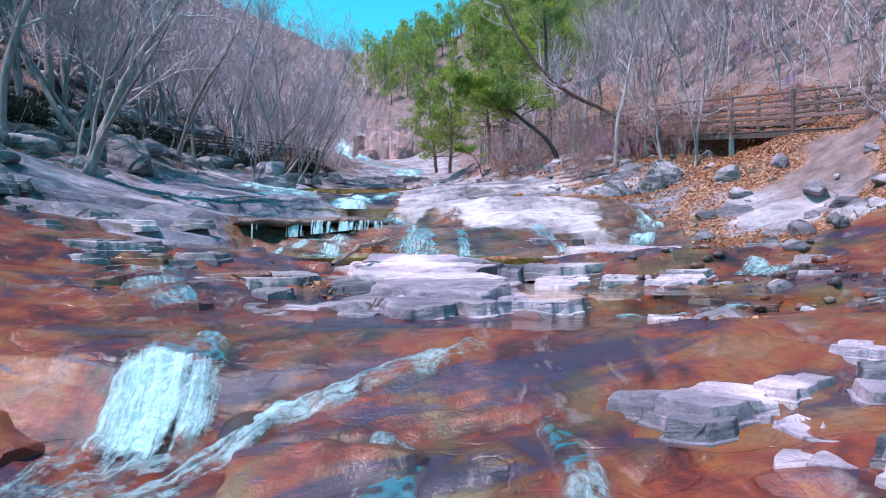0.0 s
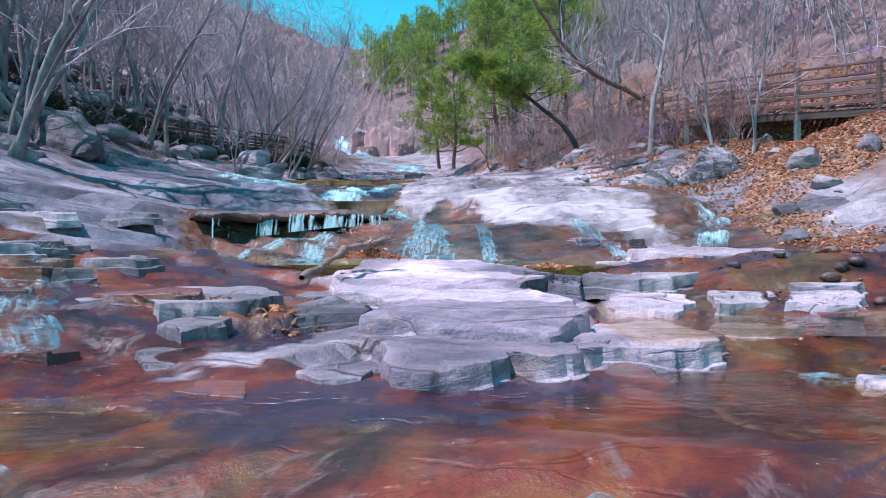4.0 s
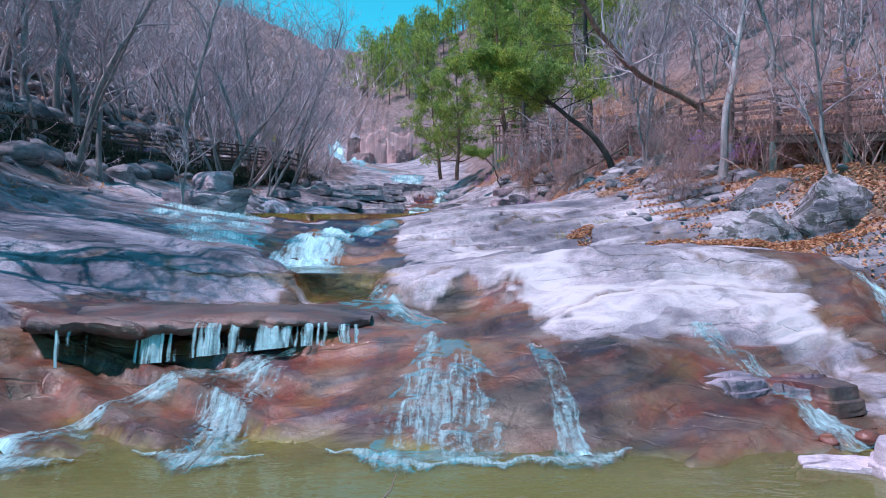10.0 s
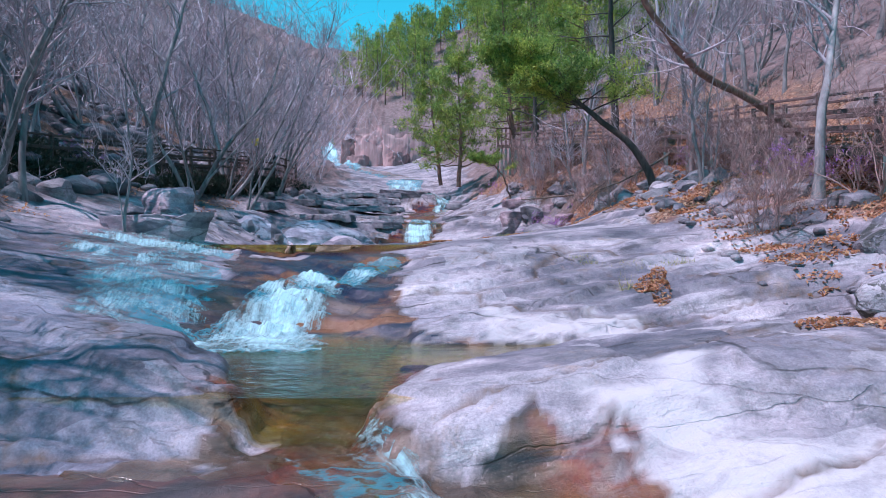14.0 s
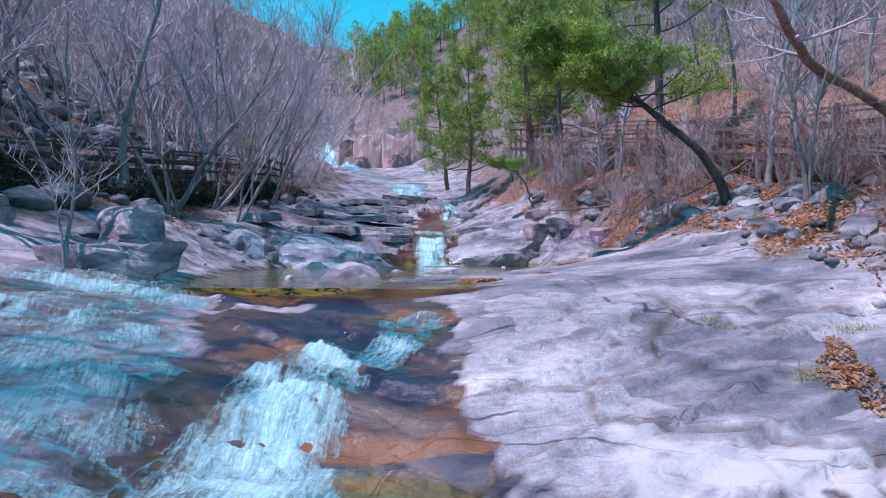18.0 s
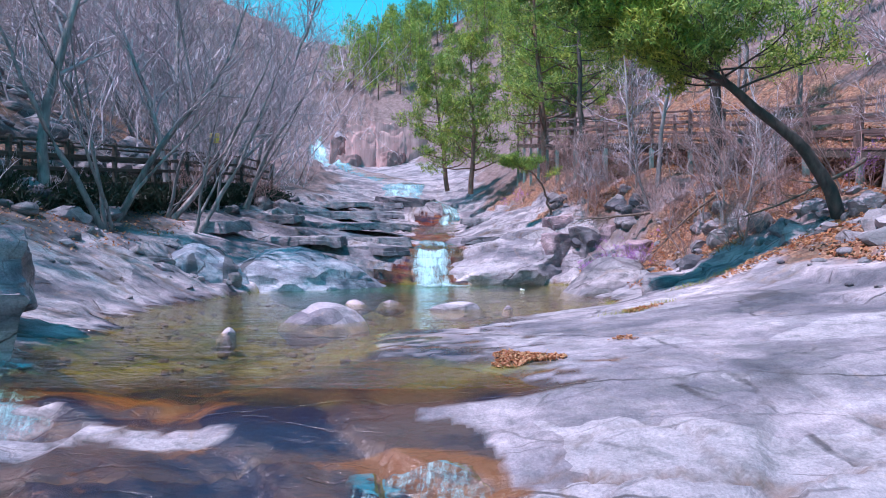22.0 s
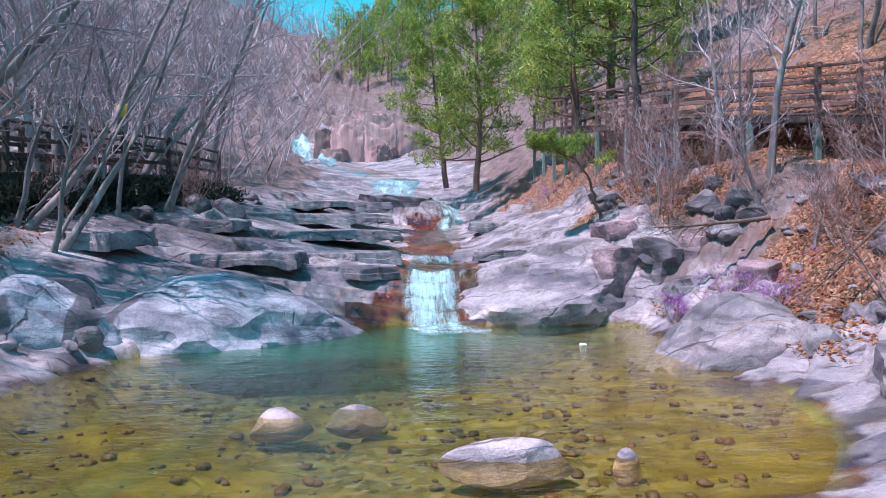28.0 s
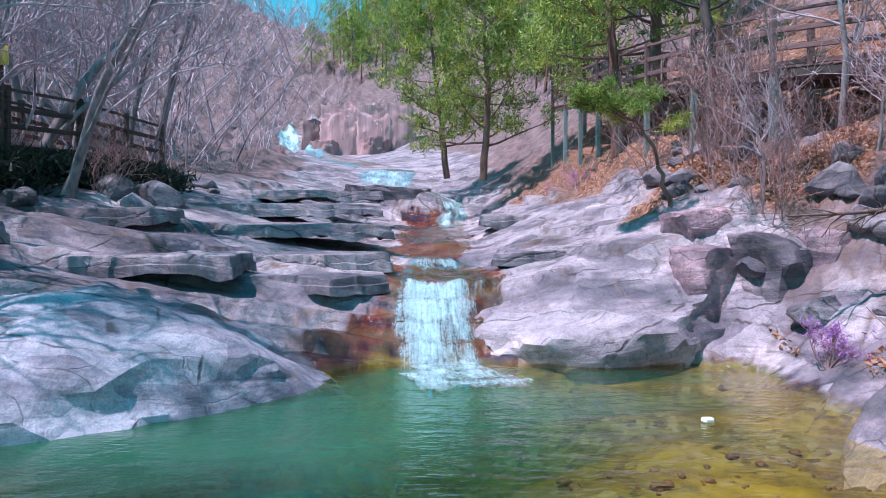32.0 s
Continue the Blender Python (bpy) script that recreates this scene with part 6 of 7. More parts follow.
pine("tall_pine", "pine on the slope behind the boardwalk", 13, [(9.5, 56, 14.2), (9.3, 56, 19), (9.2, 56, 25), (9, 56, 28)], 0.22, 0.12, 3.3, 42, 0.36, None, None, 0.78)
pine("tall_pine", "pine with open boughs in front of the boardwalk", 17, [(4.3, 45.2, 8.2), (4.2, 45.1, 11), (4.0, 45, 14), (3.9, 45, 17)], 0.15, 0.3, 2.0, 24, 0.22, BARK_DARK, None, 0.7)
pine("young_pine", "low bright green young pine on the rocks", 14, [(2.7, 43.4, 6.75), (2.4, 43.2, 7.7), (1.9, 43.0, 8.3), (1.3, 42.9, 8.5), (0.7, 42.8, 8.55)], 0.05, 0.5, 0.8, 22, 0.13, None, (-0.3, -0.1), 0.9)

KINDS = [
    bare_tree("bare_tree", "slim grey bare tree on the bank", 101, 8.5, 0.10, 1, (0.12, 0.0)),
    bare_tree("bare_tree", "bare grey tree with forked stems", 102, 7.5, 0.09, 3, (0.1, 0.05)),
    bare_tree("bare_tree", "tall bare grey tree with fine twigs", 103, 10.0, 0.13, 1, (0.02, 0.05), (18, 7, 6), (2.6, 1.1, 0.6)),
    bare_tree("bare_tree", "leaning bare tree with long limbs", 104, 8.0, 0.12, 2, (0.35, -0.05), (16, 7, 6), (2.8, 1.1, 0.6)),
    bare_tree("bare_tree", "thin grey bare sapling on the bank", 105, 5.5, 0.05, 2, (0.1, 0.1), (12, 5, 4), (1.6, 0.8, 0.45)),
]
BUSHES = [
    bare_tree("brush", "pinkish leafless brush on the bank", 111, 2.6, 0.022, 6, (0.1, 0), (30, 5, 4), (1.1, 0.55, 0.3), BRUSH, BRUSH, 0.12, 0.1, 0.6, 0.003),
    bare_tree("brush", "tangled leafless brush among leaves", 112, 2.0, 0.018, 7, (-0.2, 0), (28, 5, 4), (1.0, 0.5, 0.3), BRUSH, BRUSH, 0.16, 0.1, 0.7, 0.003),
]
for b in BUSHES:
    tagged(b, "", "shrub", "brush on the banks")

rng = random.Random(7)
placed = []


def set_tree(kind, x, y, scale=1.0, turn=None, tilt=(0.0, 0.0)):
    m = pose(*plant(x, y), tilt[0], tilt[1], rng.uniform(0, 360) if turn is None else turn)
    src = kind
    if src.get("used"):
        ob = copy_thing(src, m)
    else:
        src["used"] = True
        ob = src
        ob.matrix_basis = m
    ob.scale = (scale, scale, scale)
    placed.append((x, y))
    return ob


# trees that stand alone in view
for k, x, y, s, turn in ((3, -9.2, 16.6, 1.0, 10), (1, -9.7, 17.3, 1.1, 40), (0, -10.1, 26.3, 0.9, 10), (3, -11.2, 27.0, 1.0, 0), (4, -7.3, 25.3, 0.75, 0), (1, -8.9, 38.8, 0.9, 0), (2, -11.0, 46.5, 0.9, 0),
                         (0, -14.7, 22.6, 1.1, 60), (2, -13.1, 30.5, 1.0, 0), (1, -9.4, 42.2, 1.0, 80), (3, -9.0, 44.5, 0.9, 0), (1, -9.9, 36.2, 1.0, 200), (0, 6.9, 31.7, 0.9, 180), (4, 5.55, 27.9, 1.1, 90), (2, 6.5, 24.4, 0.8, 150), (4, 5.2, 42.3, 1.2, 170), (0, 5.6, 40.5, 0.9, 190)):
    set_tree(KINDS[k], x, y, s, turn)
for i in range(8):
    y = 36 + 1.8 * i + rng.uniform(-0.5, 0.5)
    set_tree(KINDS[(2, 3, 1, 0)[i % 4]], -10.6 + 0.05 * (y - 31) + rng.uniform(-1.2, 0.5), y, rng.uniform(0.95, 1.2), None, (rng.uniform(-4, 4), rng.uniform(0, 10)))
for i in range(5):
    set_tree(BUSHES[i % 2], rng.uniform(6.8, 8.6), rng.uniform(20, 25), rng.uniform(0.7, 1.1))
for i in range(6):
    set_tree((BUSHES[i % 2], KINDS[4])[i % 3 == 2], rng.uniform(8.5, 12.5), rng.uniform(9, 16), rng.uniform(0.7, 1.1))
count = 0
while count < 58:
    x, y = rng.uniform(-20, -10), rng.uniform(6, 60)
    if -13.6 < x < -11.6 and y > 33 or y > 24 and x > -15 and rng.random() < 0.6:
        continue
    if all(abs(x - a) + abs(y - b) > 1.5 for a, b in placed):
        set_tree(KINDS[rng.choice((0, 0, 1, 1, 2, 2, 3, 4))], x, y, rng.uniform(0.95, 1.35), None, (rng.uniform(-5, 5), rng.uniform(-2, 9)))
        count += 1
count = 0
while count < 58:
    x, y = rng.uniform(8.4, 26), rng.uniform(13, 66)
    if x < 14 and y < 20:
        continue
    if all(abs(x - a) + abs(y - b) > 1.6 for a, b in placed):
        set_tree(KINDS[rng.choice((0, 0, 1, 2, 2, 4, 4))], x, y, rng.uniform(0.75, 1.1), None, (rng.uniform(-5, 5), rng.uniform(-8, 3)))
        count += 1
for i in range(18):
    y = rng.uniform(22, 52)
    x = 5.4 - 0.06 * max(y - 26, 0) + rng.uniform(-0.6, 3.2)
    set_tree(BUSHES[i % 2], x, y, rng.uniform(0.55, 1.0))
for i in range(16):
    y = rng.uniform(19, 44)
    x = np.interp(y, [19, 24, 30, 38, 44], [8.2, 6.9, 6.6, 6.0, 3.4]) + rng.uniform(-0.7, 0.6)
    set_tree((KINDS[4], BUSHES[0], BUSHES[1], BUSHES[0])[i % 4], x, y, rng.uniform(0.7, 1.05), None, (rng.uniform(-8, 8), rng.uniform(-14, 4)))
for x, y, s in ((3.6, 44.2, 0.9), (3.2, 45.6, 1.0), (5.2, 40.0, 0.8), (6.4, 34.6, 1.0), (4.6, 35.4, 0.8)):
    set_tree(BUSHES[int(10 * x) % 2], x, y, s)
for i in range(16):
    y = rng.uniform(27, 43)
    set_tree(KINDS[4], np.interp(y, [27, 33, 38, 43], [6.4, 6.0, 5.6, 4.2]) + rng.uniform(-0.9, 0.8), y, rng.uniform(0.4, 0.75), None, (rng.uniform(-10, 10), rng.uniform(-20, 4)))
for i in range(6):
    y = rng.uniform(40, 62)
    set_tree(BUSHES[i % 2], -8.8 + rng.uniform(-1.8, 0.4), y, rng.uniform(0.6, 1.0))

# the reddish tree that arches over the stream
def arching_tree():
    r = np.random.default_rng(77)
    root = tagged(new("arching_tree"), "reddish leaning tree arching over the stream", "tree", "bare trees on the banks")
    base = np.array((8.9, 28.4, height(8.9, 28.4) - 0.1))
    root.location = base
    line = np.array([(8.9, 28.4, base[2]), (8.3, 28.4, 7.3), (7.2, 28.2, 8.05), (6.0, 28, 8.4), (5.0, 27, 8.65), (4.2, 26.2, 9.0), (3.1, 25.2, 9.8), (2.2, 24.4, 11.2)]) - base
    k = np.linspace(0, 7, 26)
    pts = np.stack([np.interp(k, np.arange(8), line[:, i]) for i in range(3)], 1)
    for _ in range(3):
        pts[1:-1] = 0.25 * pts[:-2] + 0.5 * pts[1:-1] + 0.25 * pts[2:]
    pts += r.normal(0, 0.015, pts.shape)
    rad = np.linspace(0.13, 0.05, 26)
    levels = branch_out(r, [(pts, rad)], 0.005, (12, 6, 5), (2.4, 1.0, 0.5), 0.8, 0.06, 0.35)
    for name, limbs, mat in (("trunk", [(pts, rad, 9)], BARK_RED), ("crown", [(p, q, 5) for p, q in levels[0]] + [(p, q, 3) for p, q in levels[1]] + [(p, 1.25 * q, 1) for p, q in levels[2]], TWIG)):
        v, f = tubes(limbs)
        hang(name, raw_mesh(name, v, f, mat), root)


arching_tree()


# ---- woods and thickets on the slopes ----
def woods(name, label, seed, count, box, keep, tall, girth, twigs, mat, steep=0.16, fork=(0.16, 0.38)):
    r = np.random.default_rng(seed)
    x, y = r.uniform(box[0], box[1], count), box[2] + (box[3] - box[2]) * r.uniform(0, 1, count) ** 1.2
    ok = keep(x, y)
    x, y = x[ok], y[ok]
    v, f = thicket(r, x, y, r.uniform(*tall, len(x)), np.maximum(girth, 0.00042 * y) * r.uniform(0.7, 1.3, len(x)), twigs, steep, fork)
    return tagged(new(name, raw_mesh(name, v, f, mat)), label, "woods", kind="stuff")


def on_far_slope(x, y):
    lo, hi = -8.5 - 0.17 * (y - 52), 5.5 + 0.04 * (y - 52)
    return ~((lo < x) & (x < hi) & (y < 107)) & (np.abs(x) < 22 + 0.62 * y)


woods("far_woods", "leafless pinkish grey woods on the far slopes", 31, 2300, (-110, 120, 50, 250), on_far_slope, (5, 10), 0.03, (8, 4), TWIG_DARK)
woods("shady_woods", "dense leafless grey wood on the shady slope", 32, 300, (-40, -11, 10, 62), lambda x, y: (x < -14.8) | ((x < -11) & (y > 50)), (7, 12), 0.04, (15, 8), TWIG_DARK, 0.3, (0.09, 0.24))
woods("sunny_woods", "dense leafless pinkish wood on the sunny slope", 33, 640, (9, 42, 12, 62), lambda x, y: x > 10.2 + 0.02 * y, (4, 8), 0.03, (14, 8), TWIG_DARK, 0.3)
woods("slope_woods", "tall leafless purple-grey wood beside the upper stream", 36, 260, (-34, -8, 44, 84), lambda x, y: (x < -9.0 - 0.06 * np.clip(y - 45, 0, 60)) & (x > -0.40 * y), (10, 15), 0.038, (17, 8), TWIG_DARK, 0.28, (0.09, 0.24))
woods("undergrowth", "leafless pinkish undergrowth on the sunny bank", 34, 330, (4.5, 24, 15, 62), lambda x, y: (x > 10.2) | (y > 47) & (x > 3.4), (0.8, 2.4), 0.008, (10, 5), BRUSH, 0.6)
woods("undergrowth", "leafless grey undergrowth on the shady bank", 35, 420, (-24, -9.5, 14, 62), lambda x, y: x < -10.2 + 0.03 * np.clip(y - 34, 0, 20), (0.6, 1.8), 0.007, (8, 5), TWIG, 0.5)


def far_pines():
    r = np.random.default_rng(37)
    spots, stems = [], []
    for i in range(380):
        while True:
            y = r.uniform(62, 158)
            x = r.uniform(-22, 40)
            if (x > 5.5 + 0.05 * (y - 60) or y > 126) and (x > -0.105 * y or r.uniform() < 0.12):
                break
        z = height(x, y)
        tall = r.uniform(4.5, 9.5)
        stems.append(((np.array([(x, y, z - 0.2), (x + r.normal(0, 0.3), y, z + tall)])), (0.12, 0.04), 4))
        m = 60
        h = r.uniform(0.25, 1, m)
        a = r.uniform(0, 6.28, m)
        d = tall * 0.32 * (1.15 - h) * np.sqrt(r.uniform(0.1, 1, m)) * 1.3
        spots.append(np.stack([x + d * np.cos(a), y + d * np.sin(a), z + h * tall], 1))
    v, f = tubes(stems)
    v2, f2 = needle_tufts(r, np.concatenate(spots), 0.7, 11)
    root = tagged(new("far_pines"), "green pines along the far ridge", "woods", kind="stuff")
    tagged(hang("pine_stem", raw_mesh("pine_stem", v, f, BARK_RED), root), kind="stuff")
    tagged(hang("pine_crown", raw_mesh("pine_crown", v2, f2, NEEDLE), root), kind="stuff")


far_pines()

# ---- boardwalks ----
def walkway(name, label, line, width, timber, legs, sides=(1, -1), bay=1.9, rails=(0.38, 0.72, 1.08)):
    """A timber walkway on posts: decking bays, edge beams, railing posts and rails, each a part."""
    root = tagged(new(name), label, "boardwalk")
    p = np.array(line, float)
    root.location = p[0]
    seg = np.concatenate([[0], np.cumsum(np.linalg.norm(np.diff(p, axis=0), axis=1))])
    n = int(seg[-1] / bay)
    at = np.array([[np.interp(i * seg[-1] / n, seg, p[:, j]) for j in range(3)] for i in range(n + 1)]) - p[0]
    def bar(name, a, b, w, h, mat, bevel=0.008):
        a, b = Vector(a), Vector(b)
        bm = bmesh.new()
        m = Matrix.Translation((a + b) / 2) @ (b - a).to_track_quat("Y", "Z").to_matrix().to_4x4()
        add_box(bm, m, w, (b - a).length, h, bevel)
        return part(name, bm, mat, root)
    for i in range(n):
        a, b = at[i], at[i + 1]
        d = (b - a) / np.linalg.norm(b - a)
        q = np.array([d[1], -d[0], 0]) / math.hypot(d[0], d[1])
        planks = 12
        for j in range(planks):
            c = a + (b - a) * (j + 0.5) / planks
            bar("plank", c - q * width / 2, c + q * width / 2, bay / planks - 0.012, 0.035, timber, 0.004)
        for s in (1, -1):
            e = q * s * (width / 2 - 0.05)
            bar("beam", a + e - (0, 0, 0.11), b + e - (0, 0, 0.11), 0.07, 0.17, TIMBER_DARK)
            if s in sides:
                for h in rails:
                    bar("rail", a + e + (0, 0, h), b + e + (0, 0, h), 0.055, 0.10 if h < 1 else 0.06, timber)
    for i in range(n + 1):
        d = at[min(i + 1, n)] - at[max(i - 1, 0)]
        q = np.array([d[1], -d[0], 0]) / math.hypot(d[0], d[1])
        for s in (1, -1):
            e = q * s * (width / 2 - 0.05)
            c = at[i] + e
            if s in sides:
                bar("post", c - (0, 0, 0.2), c + (0, 0, 1.16), 0.11, 0.11, timber, 0.012)
            g = height(c[0] + p[0][0], c[1] + p[0][1]) - p[0][2]
            if g < c[2] - 0.25:
                bar("support", (c[0], c[1], g - 0.15), c - (0, 0, 0.17), 0.13, 0.13, legs, 0.01)
    return root


walkway("boardwalk", "brown timber boardwalk with railings along the sunny bank", [(12.6, 15.5, 5.0), (10.2, 19, 5.4), (8.7, 21.6, 5.75), (8.0, 24, 6.15), (7.9, 28, 6.8), (8.1, 33, 7.6), (7.9, 37.5, 8.3), (7.2, 41.6, 9.1), (5.4, 43.7, 9.4), (4.4, 46.5, 9.8), (4.2, 51.5, 10.7), (4.0, 57, 11.6)], 1.4, TIMBER, STEEL)
walkway("boardwalk", "dark timber boardwalk with railings under the trees", [(-14.3, 14, 5.2), (-13.9, 22, 5.8), (-13.2, 30, 6.4), (-12.2, 36, 7.05), (-11.3, 41, 7.6), (-10.2, 46, 8.1), (-9.9, 50, 8.3)], 1.5, TIMBER_DARK, TIMBER_DARK)


# ---- driftwood and leaves ----
def driftwood():
    r = np.random.default_rng(3)
    root = tagged(new("driftwood"), "weathered driftwood log with caught dry leaves", "driftwood")
    base = np.array((-1.55, 9.35, 1.86))
    root.location = base
    line = np.array([(-1.55, 9.0, 1.78), (-1.45, 9.5, 1.88), (-1.3, 9.95, 2.02), (-1.08, 10.35, 2.08), (-0.92, 10.75, 2.14)]) - base
    k = np.linspace(0, 4, 17)
    pts = np.stack([np.interp(k, np.arange(5), line[:, i]) for i in range(3)], 1) + r.normal(0, 0.012, (17, 3))
    log = [(pts, np.linspace(0.03, 0.05, 17) * (1 + 0.2 * r.normal(0, 1, 17)), 9)]
    v, f = tubes(log)
    hang("log", raw_mesh("log", v, f, DEADWOOD), root)
    arms = []
    for w, ln, i in (((0.1, 0, 1.2), 0.22, 16), ((-0.8, 0.3, 0.5), 0.5, 14), ((1.0, 0.1, 0.1), 0.45, 15), ((-0.9, 0.0, 0.9), 0.45, 12), ((0.5, 0.2, 1), 0.35, 16), ((-1, 0.4, 0.2), 0.4, 9), ((0.9, -0.3, 0.2), 0.4, 11)):
        p, q = limb(r, pts[i], w, ln, 0.010, 0.002, 6, 0.25)
        arms.append((p, q, 5))
    v, f = tubes(arms)
    hang("snag", raw_mesh("snag", v, f, DEADWOOD), root)


driftwood()


def leaf_mesh(name, spots, r, size=0.05):
    """Loose curled leaves lying about at the given places."""
    n = len(spots)
    a, tip = r.uniform(0, 6.28, n), r.normal(0, 0.45, (n, 2))
    s = size * r.uniform(0.6, 1.3, n)
    fx, fy = np.cos(a), np.sin(a)
    f = np.stack([fx, fy, tip[:, 0]], 1) * s[:, None]
    g = np.stack([-fy * 0.5, fx * 0.5, tip[:, 1] * 0.6 + 0.25], 1) * s[:, None]
    h = np.stack([fy * 0.5, -fx * 0.5, -tip[:, 1] * 0.6 + 0.25], 1) * s[:, None]
    v = np.stack([spots - f, spots + g, spots + f, spots + h], 1).reshape(-1, 3)
    i = np.arange(n)[:, None] * 4
    return raw_mesh(name, v, np.concatenate([i + [0, 1, 2], i + [0, 2, 3]], 0), LEAF, False)


def leaf_pile(label, x, y, rx, ry, turn, count, seed, lift=0.05, size=0.034, floor=-9.0):
    r = np.random.default_rng(seed)
    d, a = np.sqrt(r.uniform(0, 1, count)), r.uniform(0, 6.28, count)
    d *= 1 + 0.35 * np.sin(3 * a + seed)
    u, v = d * np.cos(a) * rx, d * np.sin(a) * ry
    c, s = math.cos(radians(turn)), math.sin(radians(turn))
    px, py = x + u * c - v * s, y + u * s + v * c
    pz = np.maximum(ground_z(px, py), floor) + 0.015 + lift * r.uniform(0, 1, count) * np.clip(1 - d, 0, 1)
    return tagged(new("leaf_pile", leaf_mesh("leaf_pile", np.stack([px, py, pz], 1), r, size)), label, "leaves", kind="stuff")


leaf_pile("drift of dry brown leaves on pale rock", -1.0, 25.75, 0.32, 0.26, -20, 1000, 1, 0.03, 0.026, 4.31)
leaf_pile("dry leaves caught against the driftwood", -1.15, 10.5, 0.34, 0.25, 0, 600, 2, 0.26, 0.034, 1.93)
leaf_pile("red-brown leaves between wet stones", -2.1, 8.6, 0.9, 0.25, -10, 190, 3, 0.05)
leaf_pile("dry leaves in a crack of the rock", 2.35, 21.5, 0.22, 0.7, -20, 700, 4, 0.08, 0.03)
leaf_pile("drift of dry leaves along the rock's foot", 4.6, 18.3, 1.5, 0.45, 6, 2600, 5, 0.12, 0.034)
leaf_pile("dry leaves and grass in a crack of the slab", 1.1, 28.55, 0.34, 0.12, 30, 260, 8, 0.03, 0.028)
leaf_pile("few dry leaves on the pale slab", 0.2, 26.4, 0.14, 0.08, 0, 60, 10, 0.02, 0.026)
leaf_pile("dry leaves in the brown shallows", 0.9, 10.4, 0.25, 0.3, 0, 160, 6, 0.04, 0.03, 1.83)
leaf_pile("dry leaves beside the stream stones", 2.4, 6.0, 0.5, 0.3, 0, 120, 7, 0.04)


def litter():
    r = np.random.default_rng(9)
    spots = []
    for x0, x1, y0, y1, n in ((4.2, 12, 18, 30, 22000), (3.0, 9, 30, 46, 22000), (5.5, 12, 12, 19, 7000), (-14, -9, 16, 40, 5000)):
        x, y = r.uniform(x0, x1, n), r.uniform(y0, y1, n)
        keep = fbm(x * 0.5, y * 0.5, 0, 4, 83) + 0.25 * fbm(x * 1.1, y * 1.1, 0, 4, 71) > -0.1
        x, y = x[keep], y[keep]
        spots.append(np.stack([x, y, ground_z(x, y) + 0.02 + 0.03 * r.uniform(0, 1, len(x))], 1))
    tagged(new("leaf_litter", leaf_mesh("leaf_litter", np.concatenate(spots), r, 0.042)), "dry brown oak leaves covering the banks", "leaves", kind="stuff")


litter()


# ---- rubble along the banks ----
STONES = [boulder_mesh("stone", 1.0, 0.8, 0.62, 200 + i, (ROCK, ROCK_DARK, ROCK)[i % 3], 15, 3) for i in range(6)]
srng = random.Random(12)


def scatter(count, x0, x1, y0, y1, lo, hi, label, group, follow=0.0):
    for _ in range(count):
        y = srng.uniform(y0, y1)
        x = srng.uniform(x0, x1) + follow * (y - y0)
        s = lo + (hi - lo) * srng.random() ** 2
        ob = new("stone", STONES[srng.randrange(6)])
        ob.matrix_world = pose(x, y, height(x, y) - 0.2 * s, srng.uniform(-15, 15), srng.uniform(-15, 15), srng.uniform(0, 360)) @ Matrix.Diagonal((s, s * srng.uniform(0.7, 1.2), s * srng.uniform(0.6, 1), 1))
        tagged(ob, label, "stone", group)


scatter(26, -13.5, -7.8, 9, 20, 0.5, 2.0, "grey boulder at the edge of the trees", "stones on the shady bank")
scatter(26, -13, -8.6, 14, 34, 0.3, 1.3, "grey stone among the bare trees", "stones on the shady bank")
scatter(30, -9.6, -6.6, 31, 37, 0.15, 0.7, "pale stone at the pool's edge", "stones by the pool")
scatter(26, -11, -7.5, 34, 52, 0.4, 1.6, "weathered stone on the shady slope", "stones on the shady bank")
scatter(70, 4.2, 7.6, 24, 42, 0.25, 1.0, "grey stone on the leaf-covered bank", "stones on the sunny bank", -0.06)
scatter(34, 5.4, 9.5, 11, 20, 0.25, 1.0, "pale stone on the leaf-covered bank", "stones on the sunny bank")
scatter(10, 3.2, 6.5, 6, 13, 0.2, 0.6, "wet brown stone in the shallows", "stones in the stream")


def joined_stones(name, label, count, x0, x1, y0, y1, lo, hi, seed, mat, top=99.0):
    """Pebbles past counting, as one mesh."""
    r = np.random.default_rng(seed)
    verts, faces, at = [], [], 0
    for i in range(count):
        me = SMALL[i % len(SMALL)]
        v = np.empty(len(me.vertices) * 3)
        me.vertices.foreach_get("co", v)
        f = np.empty(len(me.polygons) * 3, np.int64)
        me.polygons.foreach_get("vertices", f)
        x, y, a = r.uniform(x0, x1), r.uniform(y0, y1), r.uniform(0, 6.28)
        s = lo + (hi - lo) * r.uniform() ** 2.5
        if height(x, y) > top:
            continue
        v = v.reshape(-1, 3) * s
        c, n = math.cos(a), math.sin(a)
        verts.append(np.stack([x + v[:, 0] * c - v[:, 1] * n, y + v[:, 0] * n + v[:, 1] * c, height(x, y) - 0.15 * s + v[:, 2]], 1))
        faces.append(f.reshape(-1, 3) + at)
        at += len(v)
    tagged(new(name, raw_mesh(name, np.concatenate(verts), np.concatenate(faces), mat)), label, "pebbles", kind="stuff")


